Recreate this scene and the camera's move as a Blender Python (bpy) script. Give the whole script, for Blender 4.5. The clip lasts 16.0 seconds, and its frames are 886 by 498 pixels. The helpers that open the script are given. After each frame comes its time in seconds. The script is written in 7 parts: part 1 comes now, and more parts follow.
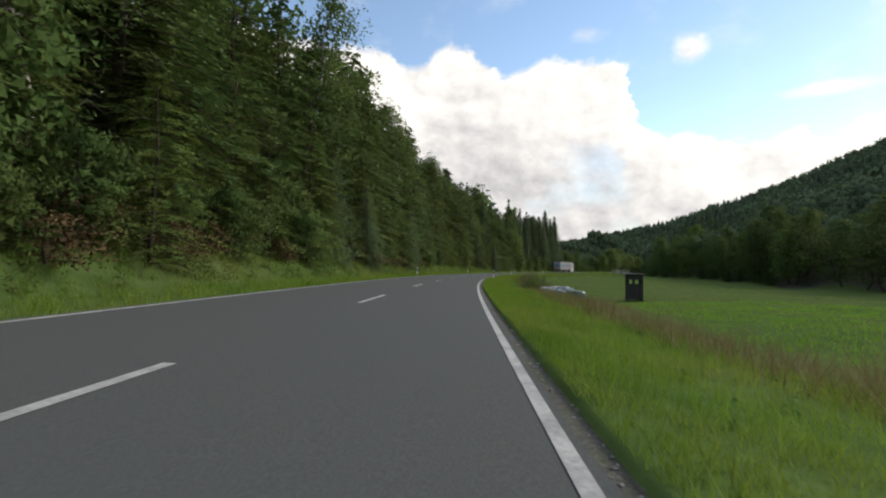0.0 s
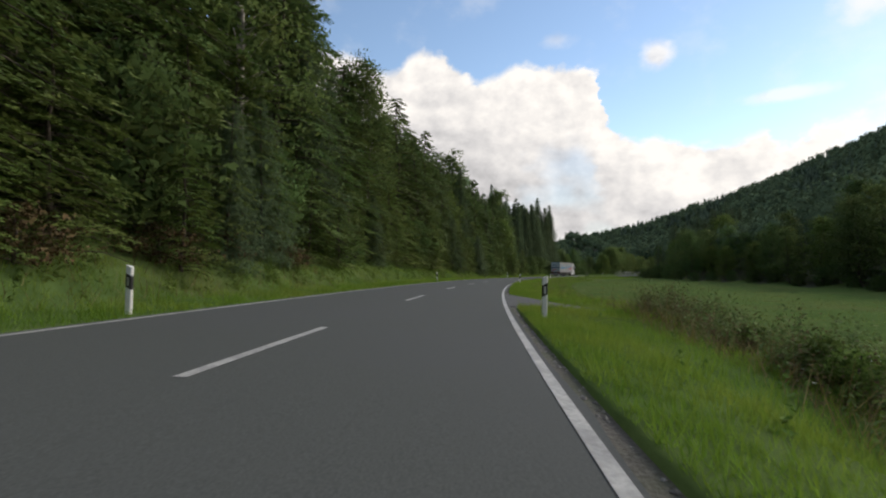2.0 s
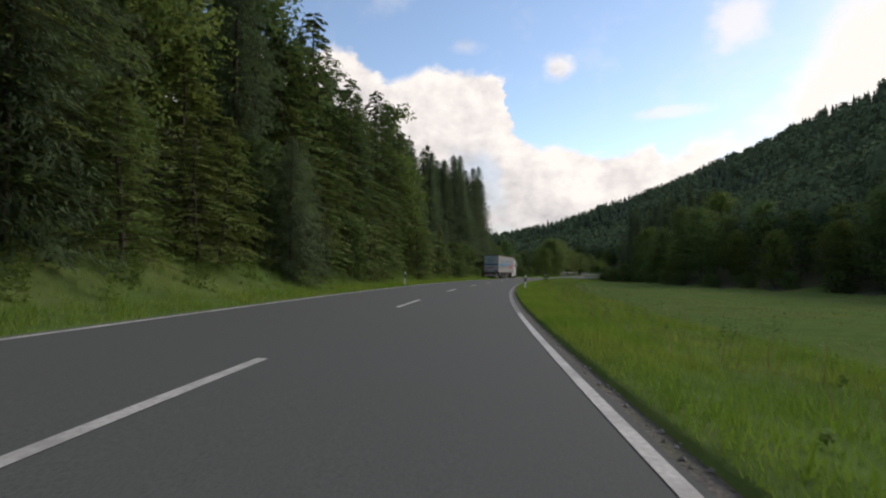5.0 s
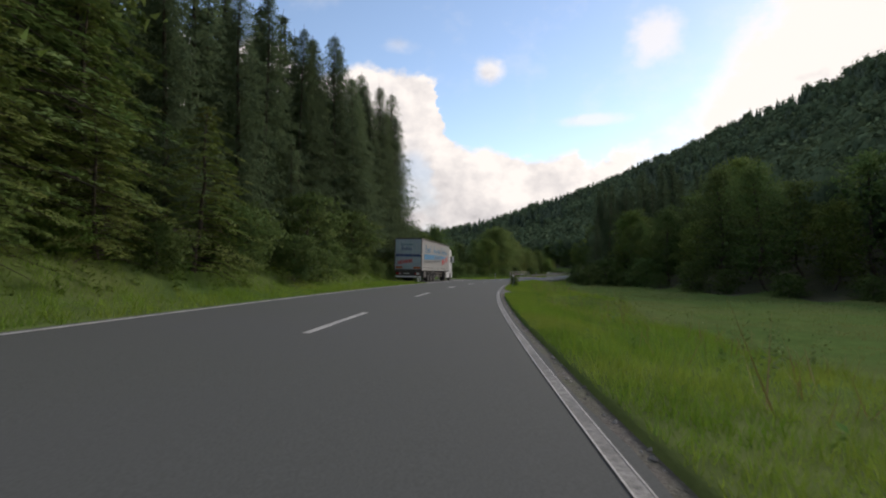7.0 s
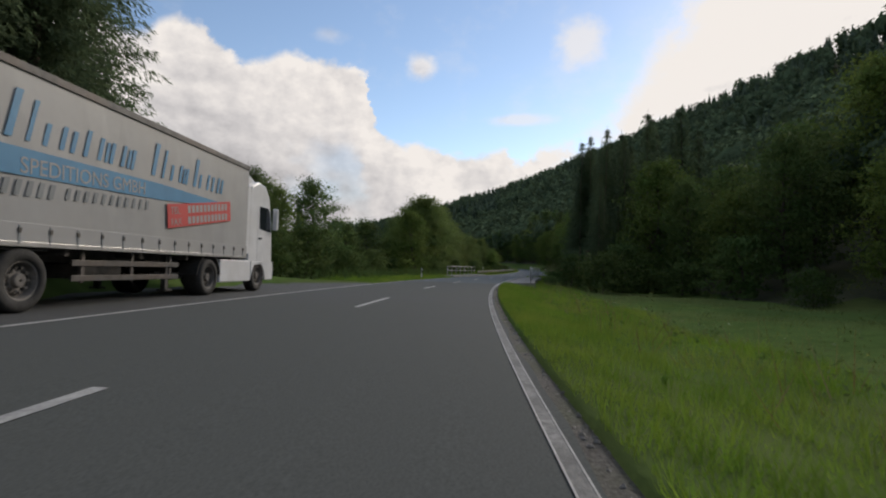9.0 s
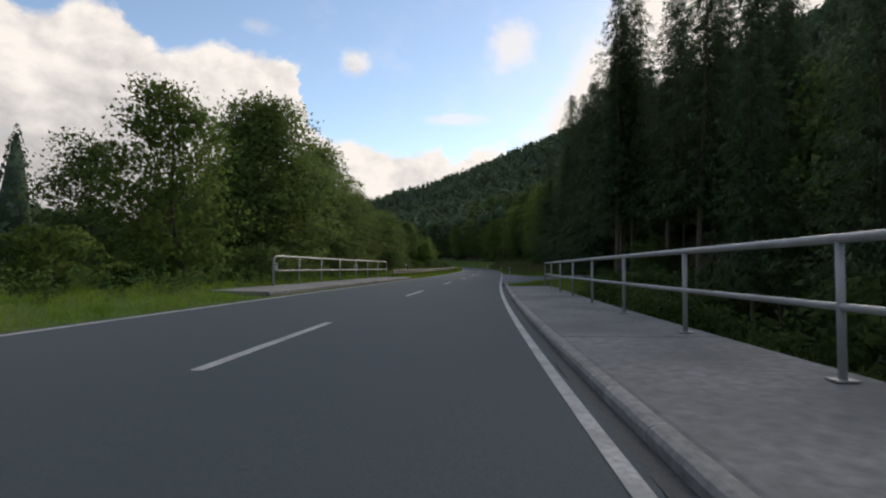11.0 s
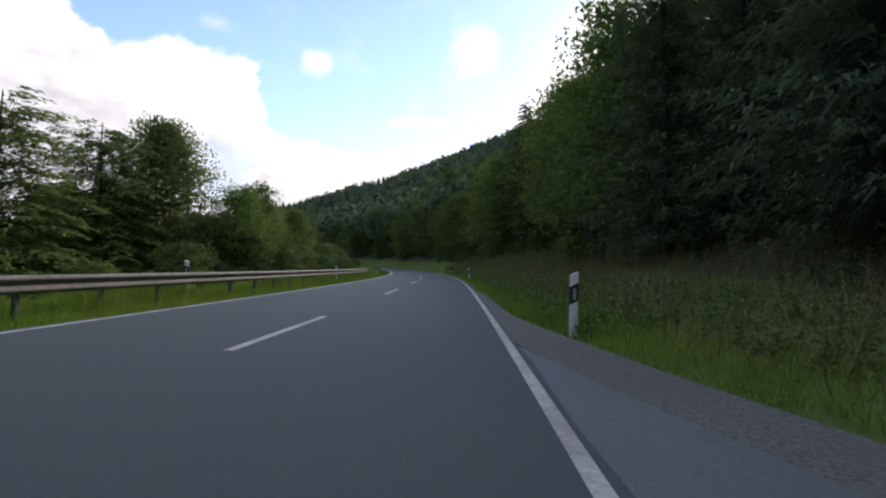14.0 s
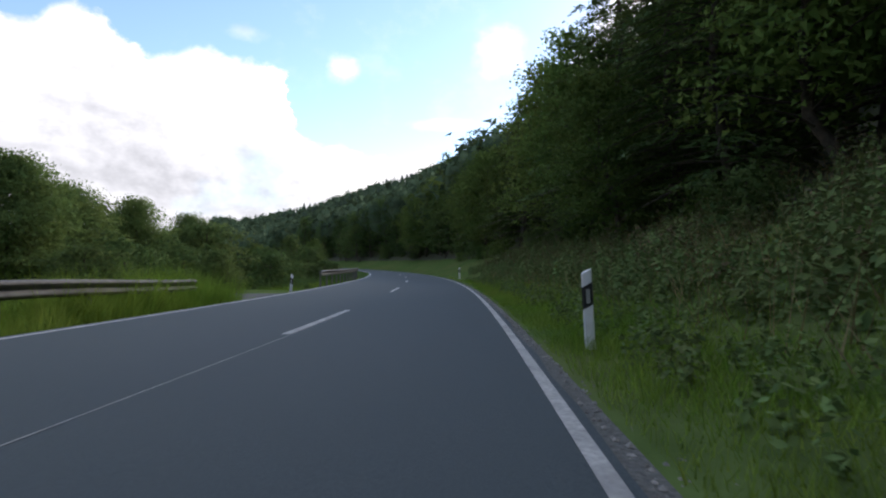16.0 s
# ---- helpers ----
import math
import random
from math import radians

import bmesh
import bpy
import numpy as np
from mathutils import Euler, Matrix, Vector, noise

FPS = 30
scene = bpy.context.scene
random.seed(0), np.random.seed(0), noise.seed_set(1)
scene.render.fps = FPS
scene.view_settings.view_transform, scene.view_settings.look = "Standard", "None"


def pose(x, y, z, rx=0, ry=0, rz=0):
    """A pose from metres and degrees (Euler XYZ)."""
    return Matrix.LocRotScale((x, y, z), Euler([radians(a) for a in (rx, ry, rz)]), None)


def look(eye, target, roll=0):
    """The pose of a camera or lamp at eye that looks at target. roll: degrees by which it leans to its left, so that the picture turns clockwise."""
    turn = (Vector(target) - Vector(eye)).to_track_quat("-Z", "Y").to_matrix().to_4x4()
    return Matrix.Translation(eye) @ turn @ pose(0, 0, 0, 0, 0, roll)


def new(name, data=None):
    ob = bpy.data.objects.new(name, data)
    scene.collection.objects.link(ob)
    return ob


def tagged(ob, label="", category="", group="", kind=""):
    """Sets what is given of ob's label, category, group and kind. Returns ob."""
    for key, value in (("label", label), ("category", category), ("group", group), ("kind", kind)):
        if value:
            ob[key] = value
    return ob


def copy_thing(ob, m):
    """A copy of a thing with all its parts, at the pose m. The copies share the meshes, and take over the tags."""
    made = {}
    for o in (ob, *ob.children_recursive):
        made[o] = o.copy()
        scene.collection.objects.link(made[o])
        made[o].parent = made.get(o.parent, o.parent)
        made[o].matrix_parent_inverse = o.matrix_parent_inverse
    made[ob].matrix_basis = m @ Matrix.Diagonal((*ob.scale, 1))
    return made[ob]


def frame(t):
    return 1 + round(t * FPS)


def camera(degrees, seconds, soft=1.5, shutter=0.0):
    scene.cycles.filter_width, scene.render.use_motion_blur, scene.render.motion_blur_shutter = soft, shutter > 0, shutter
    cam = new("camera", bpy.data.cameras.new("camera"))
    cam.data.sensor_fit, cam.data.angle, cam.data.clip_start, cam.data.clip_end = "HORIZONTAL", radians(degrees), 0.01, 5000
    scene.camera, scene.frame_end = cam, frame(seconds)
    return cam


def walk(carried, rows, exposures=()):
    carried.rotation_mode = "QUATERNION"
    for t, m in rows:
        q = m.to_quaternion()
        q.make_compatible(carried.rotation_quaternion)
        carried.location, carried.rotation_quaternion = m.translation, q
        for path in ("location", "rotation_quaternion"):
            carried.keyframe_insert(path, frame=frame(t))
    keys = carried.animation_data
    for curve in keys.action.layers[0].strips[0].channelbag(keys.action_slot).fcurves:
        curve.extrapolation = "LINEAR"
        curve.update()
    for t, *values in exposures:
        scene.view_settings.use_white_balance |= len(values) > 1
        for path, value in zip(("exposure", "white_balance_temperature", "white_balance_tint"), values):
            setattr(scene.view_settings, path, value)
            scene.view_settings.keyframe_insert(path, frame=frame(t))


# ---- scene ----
cam = camera(80.63, 16.0, 2.1, 0.03)
PATH = [
    (0.0, 2.483, -2.109, 0.834, 1.94, 2.20, -0.63),
    (0.5, 2.531, 8.758, 0.829, 1.30, 2.33, -0.53),
    (1.0, 2.667, 20.115, 0.826, 1.56, 2.23, -0.42),
    (1.5, 3.055, 30.926, 0.825, -0.24, 2.61, -0.35),
    (2.0, 3.623, 42.042, 0.831, -0.79, 2.71, 0.15),
    (2.5, 4.475, 52.303, 0.835, -2.40, 2.50, 0.23),
    (3.0, 5.535, 62.855, 0.842, -3.85, 2.62, -0.03),
    (3.5, 6.904, 73.082, 0.846, -6.38, 2.93, -0.11),
    (4.0, 8.553, 83.338, 0.850, -7.69, 2.86, -0.14),
    (4.5, 10.503, 93.608, 0.853, -9.19, 2.79, -0.17),
    (5.0, 12.781, 103.820, 0.855, -10.87, 2.72, -0.20),
    (5.5, 15.395, 113.912, 0.857, -12.61, 2.64, -0.23),
    (6.0, 18.326, 123.824, 0.858, -14.30, 2.57, -0.26),
    (6.5, 21.713, 133.502, 0.854, -16.69, 2.65, 0.21),
    (7.0, 25.474, 143.487, 0.852, -18.54, 2.71, -0.46),
    (7.5, 29.329, 153.343, 0.854, -19.90, 2.42, 0.07),
    (8.0, 33.643, 163.195, 0.856, -22.24, 2.33, -0.08),
    (8.5, 38.245, 172.877, 0.857, -24.41, 2.42, 0.41),
    (9.0, 43.538, 182.842, 0.855, -26.22, 2.29, -0.78),
    (9.5, 48.857, 192.510, 0.859, -28.08, 2.25, -0.65),
    (10.0, 54.417, 201.770, 0.863, -29.94, 2.21, -0.52),
    (10.5, 60.218, 210.671, 0.867, -31.73, 2.17, -0.39),
    (11.0, 66.255, 219.271, 0.872, -33.32, 2.19, -0.27),
    (11.5, 72.513, 227.632, 0.882, -34.65, 2.22, -0.14),
    (12.0, 78.971, 235.766, 0.904, -36.73, 2.44, -0.10),
    (12.5, 85.227, 243.481, 0.938, -37.60, 2.54, 0.10),
    (13.0, 91.446, 250.694, 0.980, -38.11, 2.15, -1.17),
    (13.5, 97.177, 257.683, 1.032, -37.07, 2.46, -0.16),
    (14.0, 103.356, 264.785, 1.088, -37.56, 2.57, -0.51),
    (14.5, 109.011, 271.728, 1.153, -36.45, 2.41, -0.38),
    (15.0, 114.664, 278.639, 1.227, -37.63, 2.89, 0.12),
    (15.5, 119.834, 285.040, 1.331, -35.56, 2.62, -0.80),
    (16.0, 125.015, 291.797, 1.391, -34.40, 2.73, 0.38),
]
EXPOSURES = [(0.0, 0.56, 6900, 10), (0.5, 0.27, 6900, 11), (1.5, 0.4, 6850, 11), (3.5, 0.33, 6900, 13), (6.5, 0.33, 6950, 15), (8.0, 0.31, 6900, 14), (9.0, 0.11, 6850, 13), (11.5, 0.36, 7200, 13), (12.0, 0.58, 7350, 15), (12.5, 0.7, 7150, 15), (13.0, 0.74, 6850, 16), (14.0, 0.74, 6560, 16), (16.0, 0.84, 6400, 14)]
walk(cam, [(t, pose(x, y, z, 90 + p, r, w)) for t, x, y, z, w, p, r in PATH], EXPOSURES)

# ---- world and sun ----
SUN_AZ, SUN_EL = -62.0, 25.0      # degrees: azimuth counted left from the road's first heading


def build_world():
    w = bpy.data.worlds.new("sky")
    scene.world = w
    w.use_nodes = True
    nt = w.node_tree
    N, L = nt.nodes, nt.links
    N.clear()

    def node(kind, operation=None):
        n = N.new(kind)
        if operation:
            n.operation = operation
        return n

    def math_(op, a, b=None, c=None, clamp=False):
        n = node("ShaderNodeMath", op)
        n.use_clamp = clamp
        for i, v in enumerate((a, b, c)):
            if v is None:
                continue
            if isinstance(v, (int, float)):
                n.inputs[i].default_value = v
            else:
                L.new(v, n.inputs[i])
        return n.outputs[0]

    def smooth(v, lo, hi):
        n = node("ShaderNodeMapRange")
        n.interpolation_type = "SMOOTHSTEP"
        L.new(v, n.inputs["Value"])
        n.inputs["From Min"].default_value, n.inputs["From Max"].default_value = lo, hi
        return n.outputs[0]

    sky = node("ShaderNodeTexSky")
    sky.sky_type = "NISHITA"
    sky.sun_disc = False
    sky.sun_elevation = radians(SUN_EL)
    sky.sun_rotation = radians(-SUN_AZ)
    sky.air_density, sky.dust_density, sky.ozone_density = 1.0, 0.12, 1.6

    tc = node("ShaderNodeTexCoord")
    sep = node("ShaderNodeSeparateXYZ")
    L.new(tc.outputs["Generated"], sep.inputs[0])
    x, y, z = sep.outputs
    az = math_("MULTIPLY", math_("ARCTAN2", math_("MULTIPLY", x, -1.0), y), 180 / math.pi)
    el = math_("MULTIPLY", math_("ARCSINE", z), 180 / math.pi)
    comb = node("ShaderNodeCombineXYZ")
    L.new(az, comb.inputs[0])
    L.new(math_("MULTIPLY", el, 1.35), comb.inputs[1])

    def noise_(scale, detail, rough, off, da=0.0, de=0.0):
        add = node("ShaderNodeVectorMath", "ADD")
        L.new(comb.outputs[0], add.inputs[0])
        add.inputs[1].default_value = (off + da, off * 0.7 + de, 3.1)
        n = node("ShaderNodeTexNoise")
        n.inputs["Scale"].default_value, n.inputs["Detail"].default_value, n.inputs["Roughness"].default_value = scale, detail, rough
        L.new(add.outputs[0], n.inputs["Vector"])
        return n.outputs["Fac"]

    big = noise_(0.12, 6.0, 0.62, 4.0)
    fine = noise_(0.42, 5.0, 0.6, 11.0)
    wob = math_("ADD", math_("MULTIPLY", math_("SUBTRACT", big, 0.5), 7.0), math_("MULTIPLY", math_("SUBTRACT", fine, 0.5), 2.6))

    # height of the cumulus bank's top over the azimuth
    ramp = node("ShaderNodeFloatCurve")
    curve = ramp.mapping.curves[0]
    tops = [(-180, 24), (-120, 30), (-75, 40), (-62, 35), (-54, 28.5), (-48.5, 23), (-43, 15.5), (-34.5, 11.8), (-32.5, 13.2), (-30, 12.6), (-24.5, 13.6), (-19.5, 14.5),
            (-17.2, 19.6), (-15.8, 21.0), (-8.5, 22.0), (-6.5, 21.0), (-4, 21.4), (-1, 23.5), (1.5, 23.8), (5, 21.5), (9, 22.5), (25, 24), (80, 20), (180, 24)]
    pts = [((a + 180) / 360, h / 50) for a, h in tops]
    curve.points[0].location, curve.points[1].location = pts[0], pts[-1]
    for p in pts[1:-1]:
        curve.points.new(*p)
    ramp.mapping.update()
    L.new(math_("DIVIDE", math_("ADD", math_("ADD", az, math_("MULTIPLY", wob, 0.9)), 180.0), 360.0), ramp.inputs["Value"])
    top = math_("MULTIPLY", ramp.outputs[0], 50.0)
    depth = math_("ADD", math_("SUBTRACT", top, el), math_("MULTIPLY", wob, math_("ADD", 0.55, math_("MULTIPLY", smooth(az, -33.0, -42.0), 2.2))))   # degrees below the top
    soft = math_("ADD", 1.0, math_("MULTIPLY", smooth(az, -35.0, -42.0), 4.0))
    bank = smooth(math_("DIVIDE", depth, soft), -0.25, 0.9)

    def blob(a, e, ra, re, k=1.0):
        da = math_("DIVIDE", math_("SUBTRACT", az, a), ra)
        de = math_("DIVIDE", math_("SUBTRACT", el, e), re)
        r = math_("SQRT", math_("ADD", math_("MULTIPLY", da, da), math_("MULTIPLY", de, de)))
        return math_("MULTIPLY", smooth(math_("SUBTRACT", math_("ADD", 1.0, math_("MULTIPLY", wob, 0.34)), r), -0.5, 0.7), k)

    small = math_("MAXIMUM", blob(-23.6, 21.4, 1.35, 1.15, 0.85), blob(-41.0, 23.4, 2.4, 1.9, 0.75))
    small = math_("MAXIMUM", small, math_("MAXIMUM", blob(-34.2, 16.1, 3.4, 0.55, 0.6), blob(-13.5, 24.0, 1.8, 0.8, 0.35)))
    haze = math_("MULTIPLY", smooth(math_("ADD", el, math_("MULTIPLY", wob, 0.8)), 13.0, 3.0), 0.55)
    cirrus = math_("MULTIPLY", smooth(big, 0.5, 0.75), 0.18)
    high = math_("MULTIPLY", smooth(math_("ADD", el, math_("MULTIPLY", wob, 2.0)), 40.0, 62.0), 0.6)
    mask = math_("MAXIMUM", math_("MAXIMUM", bank, small), math_("MAXIMUM", math_("MAXIMUM", haze, cirrus), high), clamp=True)
    # gaps of blue low in the bank
    gap = math_("MULTIPLY", smooth(noise_(0.09, 3.0, 0.5, 31.0), 0.56, 0.7), smooth(depth, 6.0, 10.0))
    mask = math_("MULTIPLY", mask, math_("SUBTRACT", 1.0, math_("MULTIPLY", gap, 0.3)))

    # cloud tone: bright sunlit heads, grey undersides
    tone = math_("ADD", math_("MULTIPLY", smooth(depth, 13.0, 1.0), 0.22), 0.55)
    lump = math_("SUBTRACT", noise_(0.16, 5.0, 0.55, 21.0), noise_(0.16, 5.0, 0.55, 21.0, -0.9, 1.1))
    tone = math_("ADD", tone, math_("MULTIPLY", lump, 0.75))
    tone = math_("ADD", tone, math_("MULTIPLY", math_("SUBTRACT", big, 0.5), 0.5))
    da = math_("DIVIDE", math_("SUBTRACT", az, SUN_AZ), 34.0)
    de = math_("DIVIDE", math_("SUBTRACT", el, SUN_EL), 24.0)
    glow = smooth(math_("SQRT", math_("ADD", math_("MULTIPLY", da, da), math_("MULTIPLY", de, de))), 1.15, 0.1)
    tone = math_("ADD", tone, math_("MULTIPLY", glow, 0.4))
    tone = math_("MINIMUM", math_("MAXIMUM", tone, 0.46), 0.82)
    mixc = node("ShaderNodeMix")
    mixc.data_type = "RGBA"
    L.new(smooth(tone, 0.45, 1.0), mixc.inputs[0])
    mixc.inputs[6].default_value, mixc.inputs[7].default_value = (0.90, 0.91, 0.95, 1), (1.0, 0.98, 0.94, 1)
    bc = node("ShaderNodeBackground")
    L.new(mixc.outputs[2], bc.inputs["Color"])
    L.new(math_("MULTIPLY", tone, CLOUD), bc.inputs["Strength"])
    bs = node("ShaderNodeBackground")
    L.new(sky.outputs[0], bs.inputs["Color"])
    bs.inputs["Strength"].default_value = SKY
    mix = node("ShaderNodeMixShader")
    L.new(mask, mix.inputs[0])
    L.new(bs.outputs[0], mix.inputs[1])
    L.new(bc.outputs[0], mix.inputs[2])
    out = node("ShaderNodeOutputWorld")
    L.new(mix.outputs[0], out.inputs[0])


SKY, CLOUD = 0.15, 1.0
build_world()
sun_data = bpy.data.lights.new("sun", "SUN")
sun_data.energy, sun_data.angle, sun_data.color = 2.3, radians(20), (1.0, 0.93, 0.82)
sun = new("sun", sun_data)
_a, _e = radians(SUN_AZ), radians(SUN_EL)
sun.matrix_world = look((0, 0, 60), (0 + 40 * math.sin(_a) * math.cos(_e), 0 - 40 * math.cos(_a) * math.cos(_e), 60 - 40 * math.sin(_e)))

# ---- materials ----
def material(name, base, dark=None, scale=3.0, rough=0.8, bump=0.0, bump_scale=None, metal=0.0, spec=0.4, second=None, second_scale=0.3,
             second_amount=0.5, per_object=0.0, per_island=0.0, translucent=0.0, coord="Object", detail=6.0):
    """A surface with fine grain (base to dark), a wide second tone, relief, and variation from piece to piece."""
    m = bpy.data.materials.new(name)
    m.use_nodes = True
    nt = m.node_tree
    N, L = nt.nodes, nt.links
    N.clear()
    out = N.new("ShaderNodeOutputMaterial")
    b = N.new("ShaderNodeBsdfPrincipled")
    L.new(b.outputs[0], out.inputs[0])
    b.inputs["Roughness"].default_value = rough
    b.inputs["Metallic"].default_value = metal
    b.inputs["Specular IOR Level"].default_value = spec
    tc = N.new("ShaderNodeTexCoord")
    vec = tc.outputs["Object"]
    if coord == "World":
        geo = N.new("ShaderNodeNewGeometry")
        vec = geo.outputs["Position"]
    n1 = N.new("ShaderNodeTexNoise")
    n1.inputs["Scale"].default_value, n1.inputs["Detail"].default_value = scale, detail
    L.new(vec, n1.inputs["Vector"])
    dark = dark or tuple(c * 0.7 for c in base)

    def mix(f, a, bb):
        x = N.new("ShaderNodeMix")
        x.data_type = "RGBA"
        if isinstance(f, float):
            x.inputs[0].default_value = f
        else:
            L.new(f, x.inputs[0])
        for i, v in ((6, a), (7, bb)):
            if isinstance(v, tuple):
                x.inputs[i].default_value = (*v[:3], 1)
            else:
                L.new(v, x.inputs[i])
        return x.outputs[2]

    def remap(v, lo, hi, a=0.0, c=1.0):
        r = N.new("ShaderNodeMapRange")
        L.new(v, r.inputs["Value"])
        r.inputs["From Min"].default_value, r.inputs["From Max"].default_value = lo, hi
        r.inputs["To Min"].default_value, r.inputs["To Max"].default_value = a, c
        return r.outputs[0]

    col = mix(remap(n1.outputs["Fac"], 0.3, 0.7), dark, tuple(base))
    if second:
        n2 = N.new("ShaderNodeTexNoise")
        n2.inputs["Scale"].default_value, n2.inputs["Detail"].default_value = second_scale, 4.0
        L.new(vec, n2.inputs["Vector"])
        col = mix(remap(n2.outputs["Fac"], 0.42, 0.66, 0.0, second_amount), col, tuple(second))
    for amount, kind in ((per_object, 0), (per_island, 1)):
        if amount:
            if kind == 0:
                r = N.new("ShaderNodeObjectInfo").outputs["Random"]
            else:
                r = N.new("ShaderNodeNewGeometry").outputs["Random Per Island"]
            hsv = N.new("ShaderNodeHueSaturation")
            L.new(col, hsv.inputs["Color"])
            L.new(remap(r, 0.0, 1.0, 1 - amount, 1 + amount), hsv.inputs["Value"])
            wn = N.new("ShaderNodeTexWhiteNoise")
            wn.noise_dimensions = "1D"
            L.new(r, wn.inputs["W"])
            L.new(remap(wn.outputs["Value"], 0.0, 1.0, 0.5 - 0.05 * amount, 0.5 + 0.06 * amount), hsv.inputs["Hue"])
            col = hsv.outputs[0]
    L.new(col, b.inputs["Base Color"])
    if bump:
        nb = N.new("ShaderNodeTexNoise")
        nb.inputs["Scale"].default_value, nb.inputs["Detail"].default_value = bump_scale or scale * 3, 5.0
        L.new(vec, nb.inputs["Vector"])
        bp = N.new("ShaderNodeBump")
        bp.inputs["Strength"].default_value = bump
        bp.inputs["Distance"].default_value = 0.02
        L.new(nb.outputs["Fac"], bp.inputs["Height"])
        L.new(bp.outputs[0], b.inputs["Normal"])
    if translucent:
        tr = N.new("ShaderNodeBsdfTranslucent")
        L.new(col, tr.inputs["Color"])
        ms = N.new("ShaderNodeMixShader")
        ms.inputs[0].default_value = translucent
        L.new(b.outputs[0], ms.inputs[1])
        L.new(tr.outputs[0], ms.inputs[2])
        L.new(ms.outputs[0], out.inputs[0])
    return m


M = {}
M["asphalt"] = material("asphalt", (0.097, 0.105, 0.101), (0.064, 0.069, 0.066), 60.0, 0.95, 0.12, 140.0, spec=0.14, second=(0.083, 0.088, 0.09), second_scale=0.12, second_amount=0.8, coord="World")
# road asphalt again, with the blue light of the sky put into its colour
M["asphalt_skylit"] = material("skylight_tinted_asphalt", (0.069, 0.089, 0.098), (0.044, 0.057, 0.063), 60.0, 0.8, 0.3, 140.0, spec=0.28, second=(0.061, 0.077, 0.085), second_scale=0.12, second_amount=0.8, coord="World")
M["asphalt_pale"] = material("pale_asphalt", (0.14, 0.161, 0.175), (0.095, 0.109, 0.118), 40.0, 0.85, 0.3, 120.0, second=(0.09, 0.094, 0.1), second_scale=0.45, second_amount=0.6, coord="World")
M["tar"] = material("tar", (0.022, 0.023, 0.025), (0.035, 0.036, 0.037), 14.0, 0.6, 0.3, 40.0)
M["paint_worn"] = material("worn_road_paint", (0.24, 0.24, 0.235), (0.085, 0.088, 0.088), 22.0, 0.75, 0.4, 80.0, second=(0.08, 0.082, 0.082), second_scale=1.4, second_amount=0.7, coord="World")
M["asphalt_old"] = material("old_asphalt", (0.09, 0.092, 0.09), (0.05, 0.052, 0.051), 40.0, 0.85, 0.5, 90.0, second=(0.055, 0.056, 0.058), second_scale=0.7, coord="World")
M["paint"] = material("road_paint", (0.52, 0.52, 0.5), (0.3, 0.3, 0.295), 25.0, 0.7, 0.3, 80.0, second=(0.2, 0.2, 0.2), second_scale=2.3, second_amount=0.6, coord="World")
M["gravel"] = material("gravel", (0.13, 0.12, 0.107), (0.045, 0.041, 0.036), 28.0, 0.95, 0.9, 40.0, second=(0.06, 0.075, 0.03), second_scale=1.2, second_amount=0.6, coord="World")
M["ground"] = material("grass_ground", (0.092, 0.145, 0.045), (0.06, 0.1, 0.03), 1.6, 0.95, 0.8, 9.0, spec=0.0, second=(0.13, 0.13, 0.055), second_scale=0.16, second_amount=0.4, coord="World")
M["gravel_grey"] = material("grey_gravel", (0.165, 0.168, 0.16), (0.06, 0.061, 0.058), 30.0, 0.95, 0.7, 40.0, second=(0.1, 0.1, 0.09), second_scale=0.9, second_amount=0.5, coord="World")
M["grass"] = material("grass_blades", (0.2, 0.33, 0.042), (0.115, 0.205, 0.026), 0.7, 0.8, spec=0.05, second=(0.25, 0.28, 0.06), second_scale=0.35, second_amount=0.6, per_island=0.2, translucent=0.42, coord="World")
M["grass_bright"] = material("bright_grass_blades", (0.22, 0.42, 0.05), (0.15, 0.3, 0.035), 0.7, 0.8, spec=0.05, per_island=0.2, translucent=0.42, coord="World")
M["meadow"] = material("meadow_blades", (0.21, 0.275, 0.085), (0.135, 0.19, 0.055), 0.5, 0.85, spec=0.03, second=(0.2, 0.185, 0.085), second_scale=0.12, second_amount=0.7, per_island=0.2, translucent=0.35, coord="World")
M["leaf_brown"] = material("withered_leaves", (0.13, 0.085, 0.045), (0.075, 0.052, 0.028), 1.2, 0.85, spec=0.1, second=(0.12, 0.11, 0.045), second_scale=0.6, per_island=0.3, translucent=0.15)
M["grass_dry"] = material("dry_grass", (0.24, 0.19, 0.09), (0.16, 0.13, 0.05), 0.9, 0.8, per_island=0.3, translucent=0.25, coord="World")
M["leaf"] = material("leaves", (0.098, 0.155, 0.05), (0.07, 0.116, 0.037), 0.9, 0.8, spec=0.06, second=(0.13, 0.155, 0.045), second_scale=0.35, second_amount=0.5, per_object=0.25, per_island=0.12, translucent=0.42)
M["leaf_alder"] = material("alder_leaves", (0.155, 0.225, 0.07), (0.11, 0.17, 0.052), 0.9, 0.8, spec=0.06, second=(0.165, 0.185, 0.05), second_scale=0.35, second_amount=0.5, per_object=0.15, per_island=0.12, translucent=0.45)
M["leaf_light"] = material("light_leaves", (0.135, 0.21, 0.055), (0.085, 0.14, 0.03), 0.9, 0.8, spec=0.06, second=(0.17, 0.2, 0.05), second_scale=0.4, second_amount=0.5, per_object=0.25, per_island=0.12, translucent=0.42)
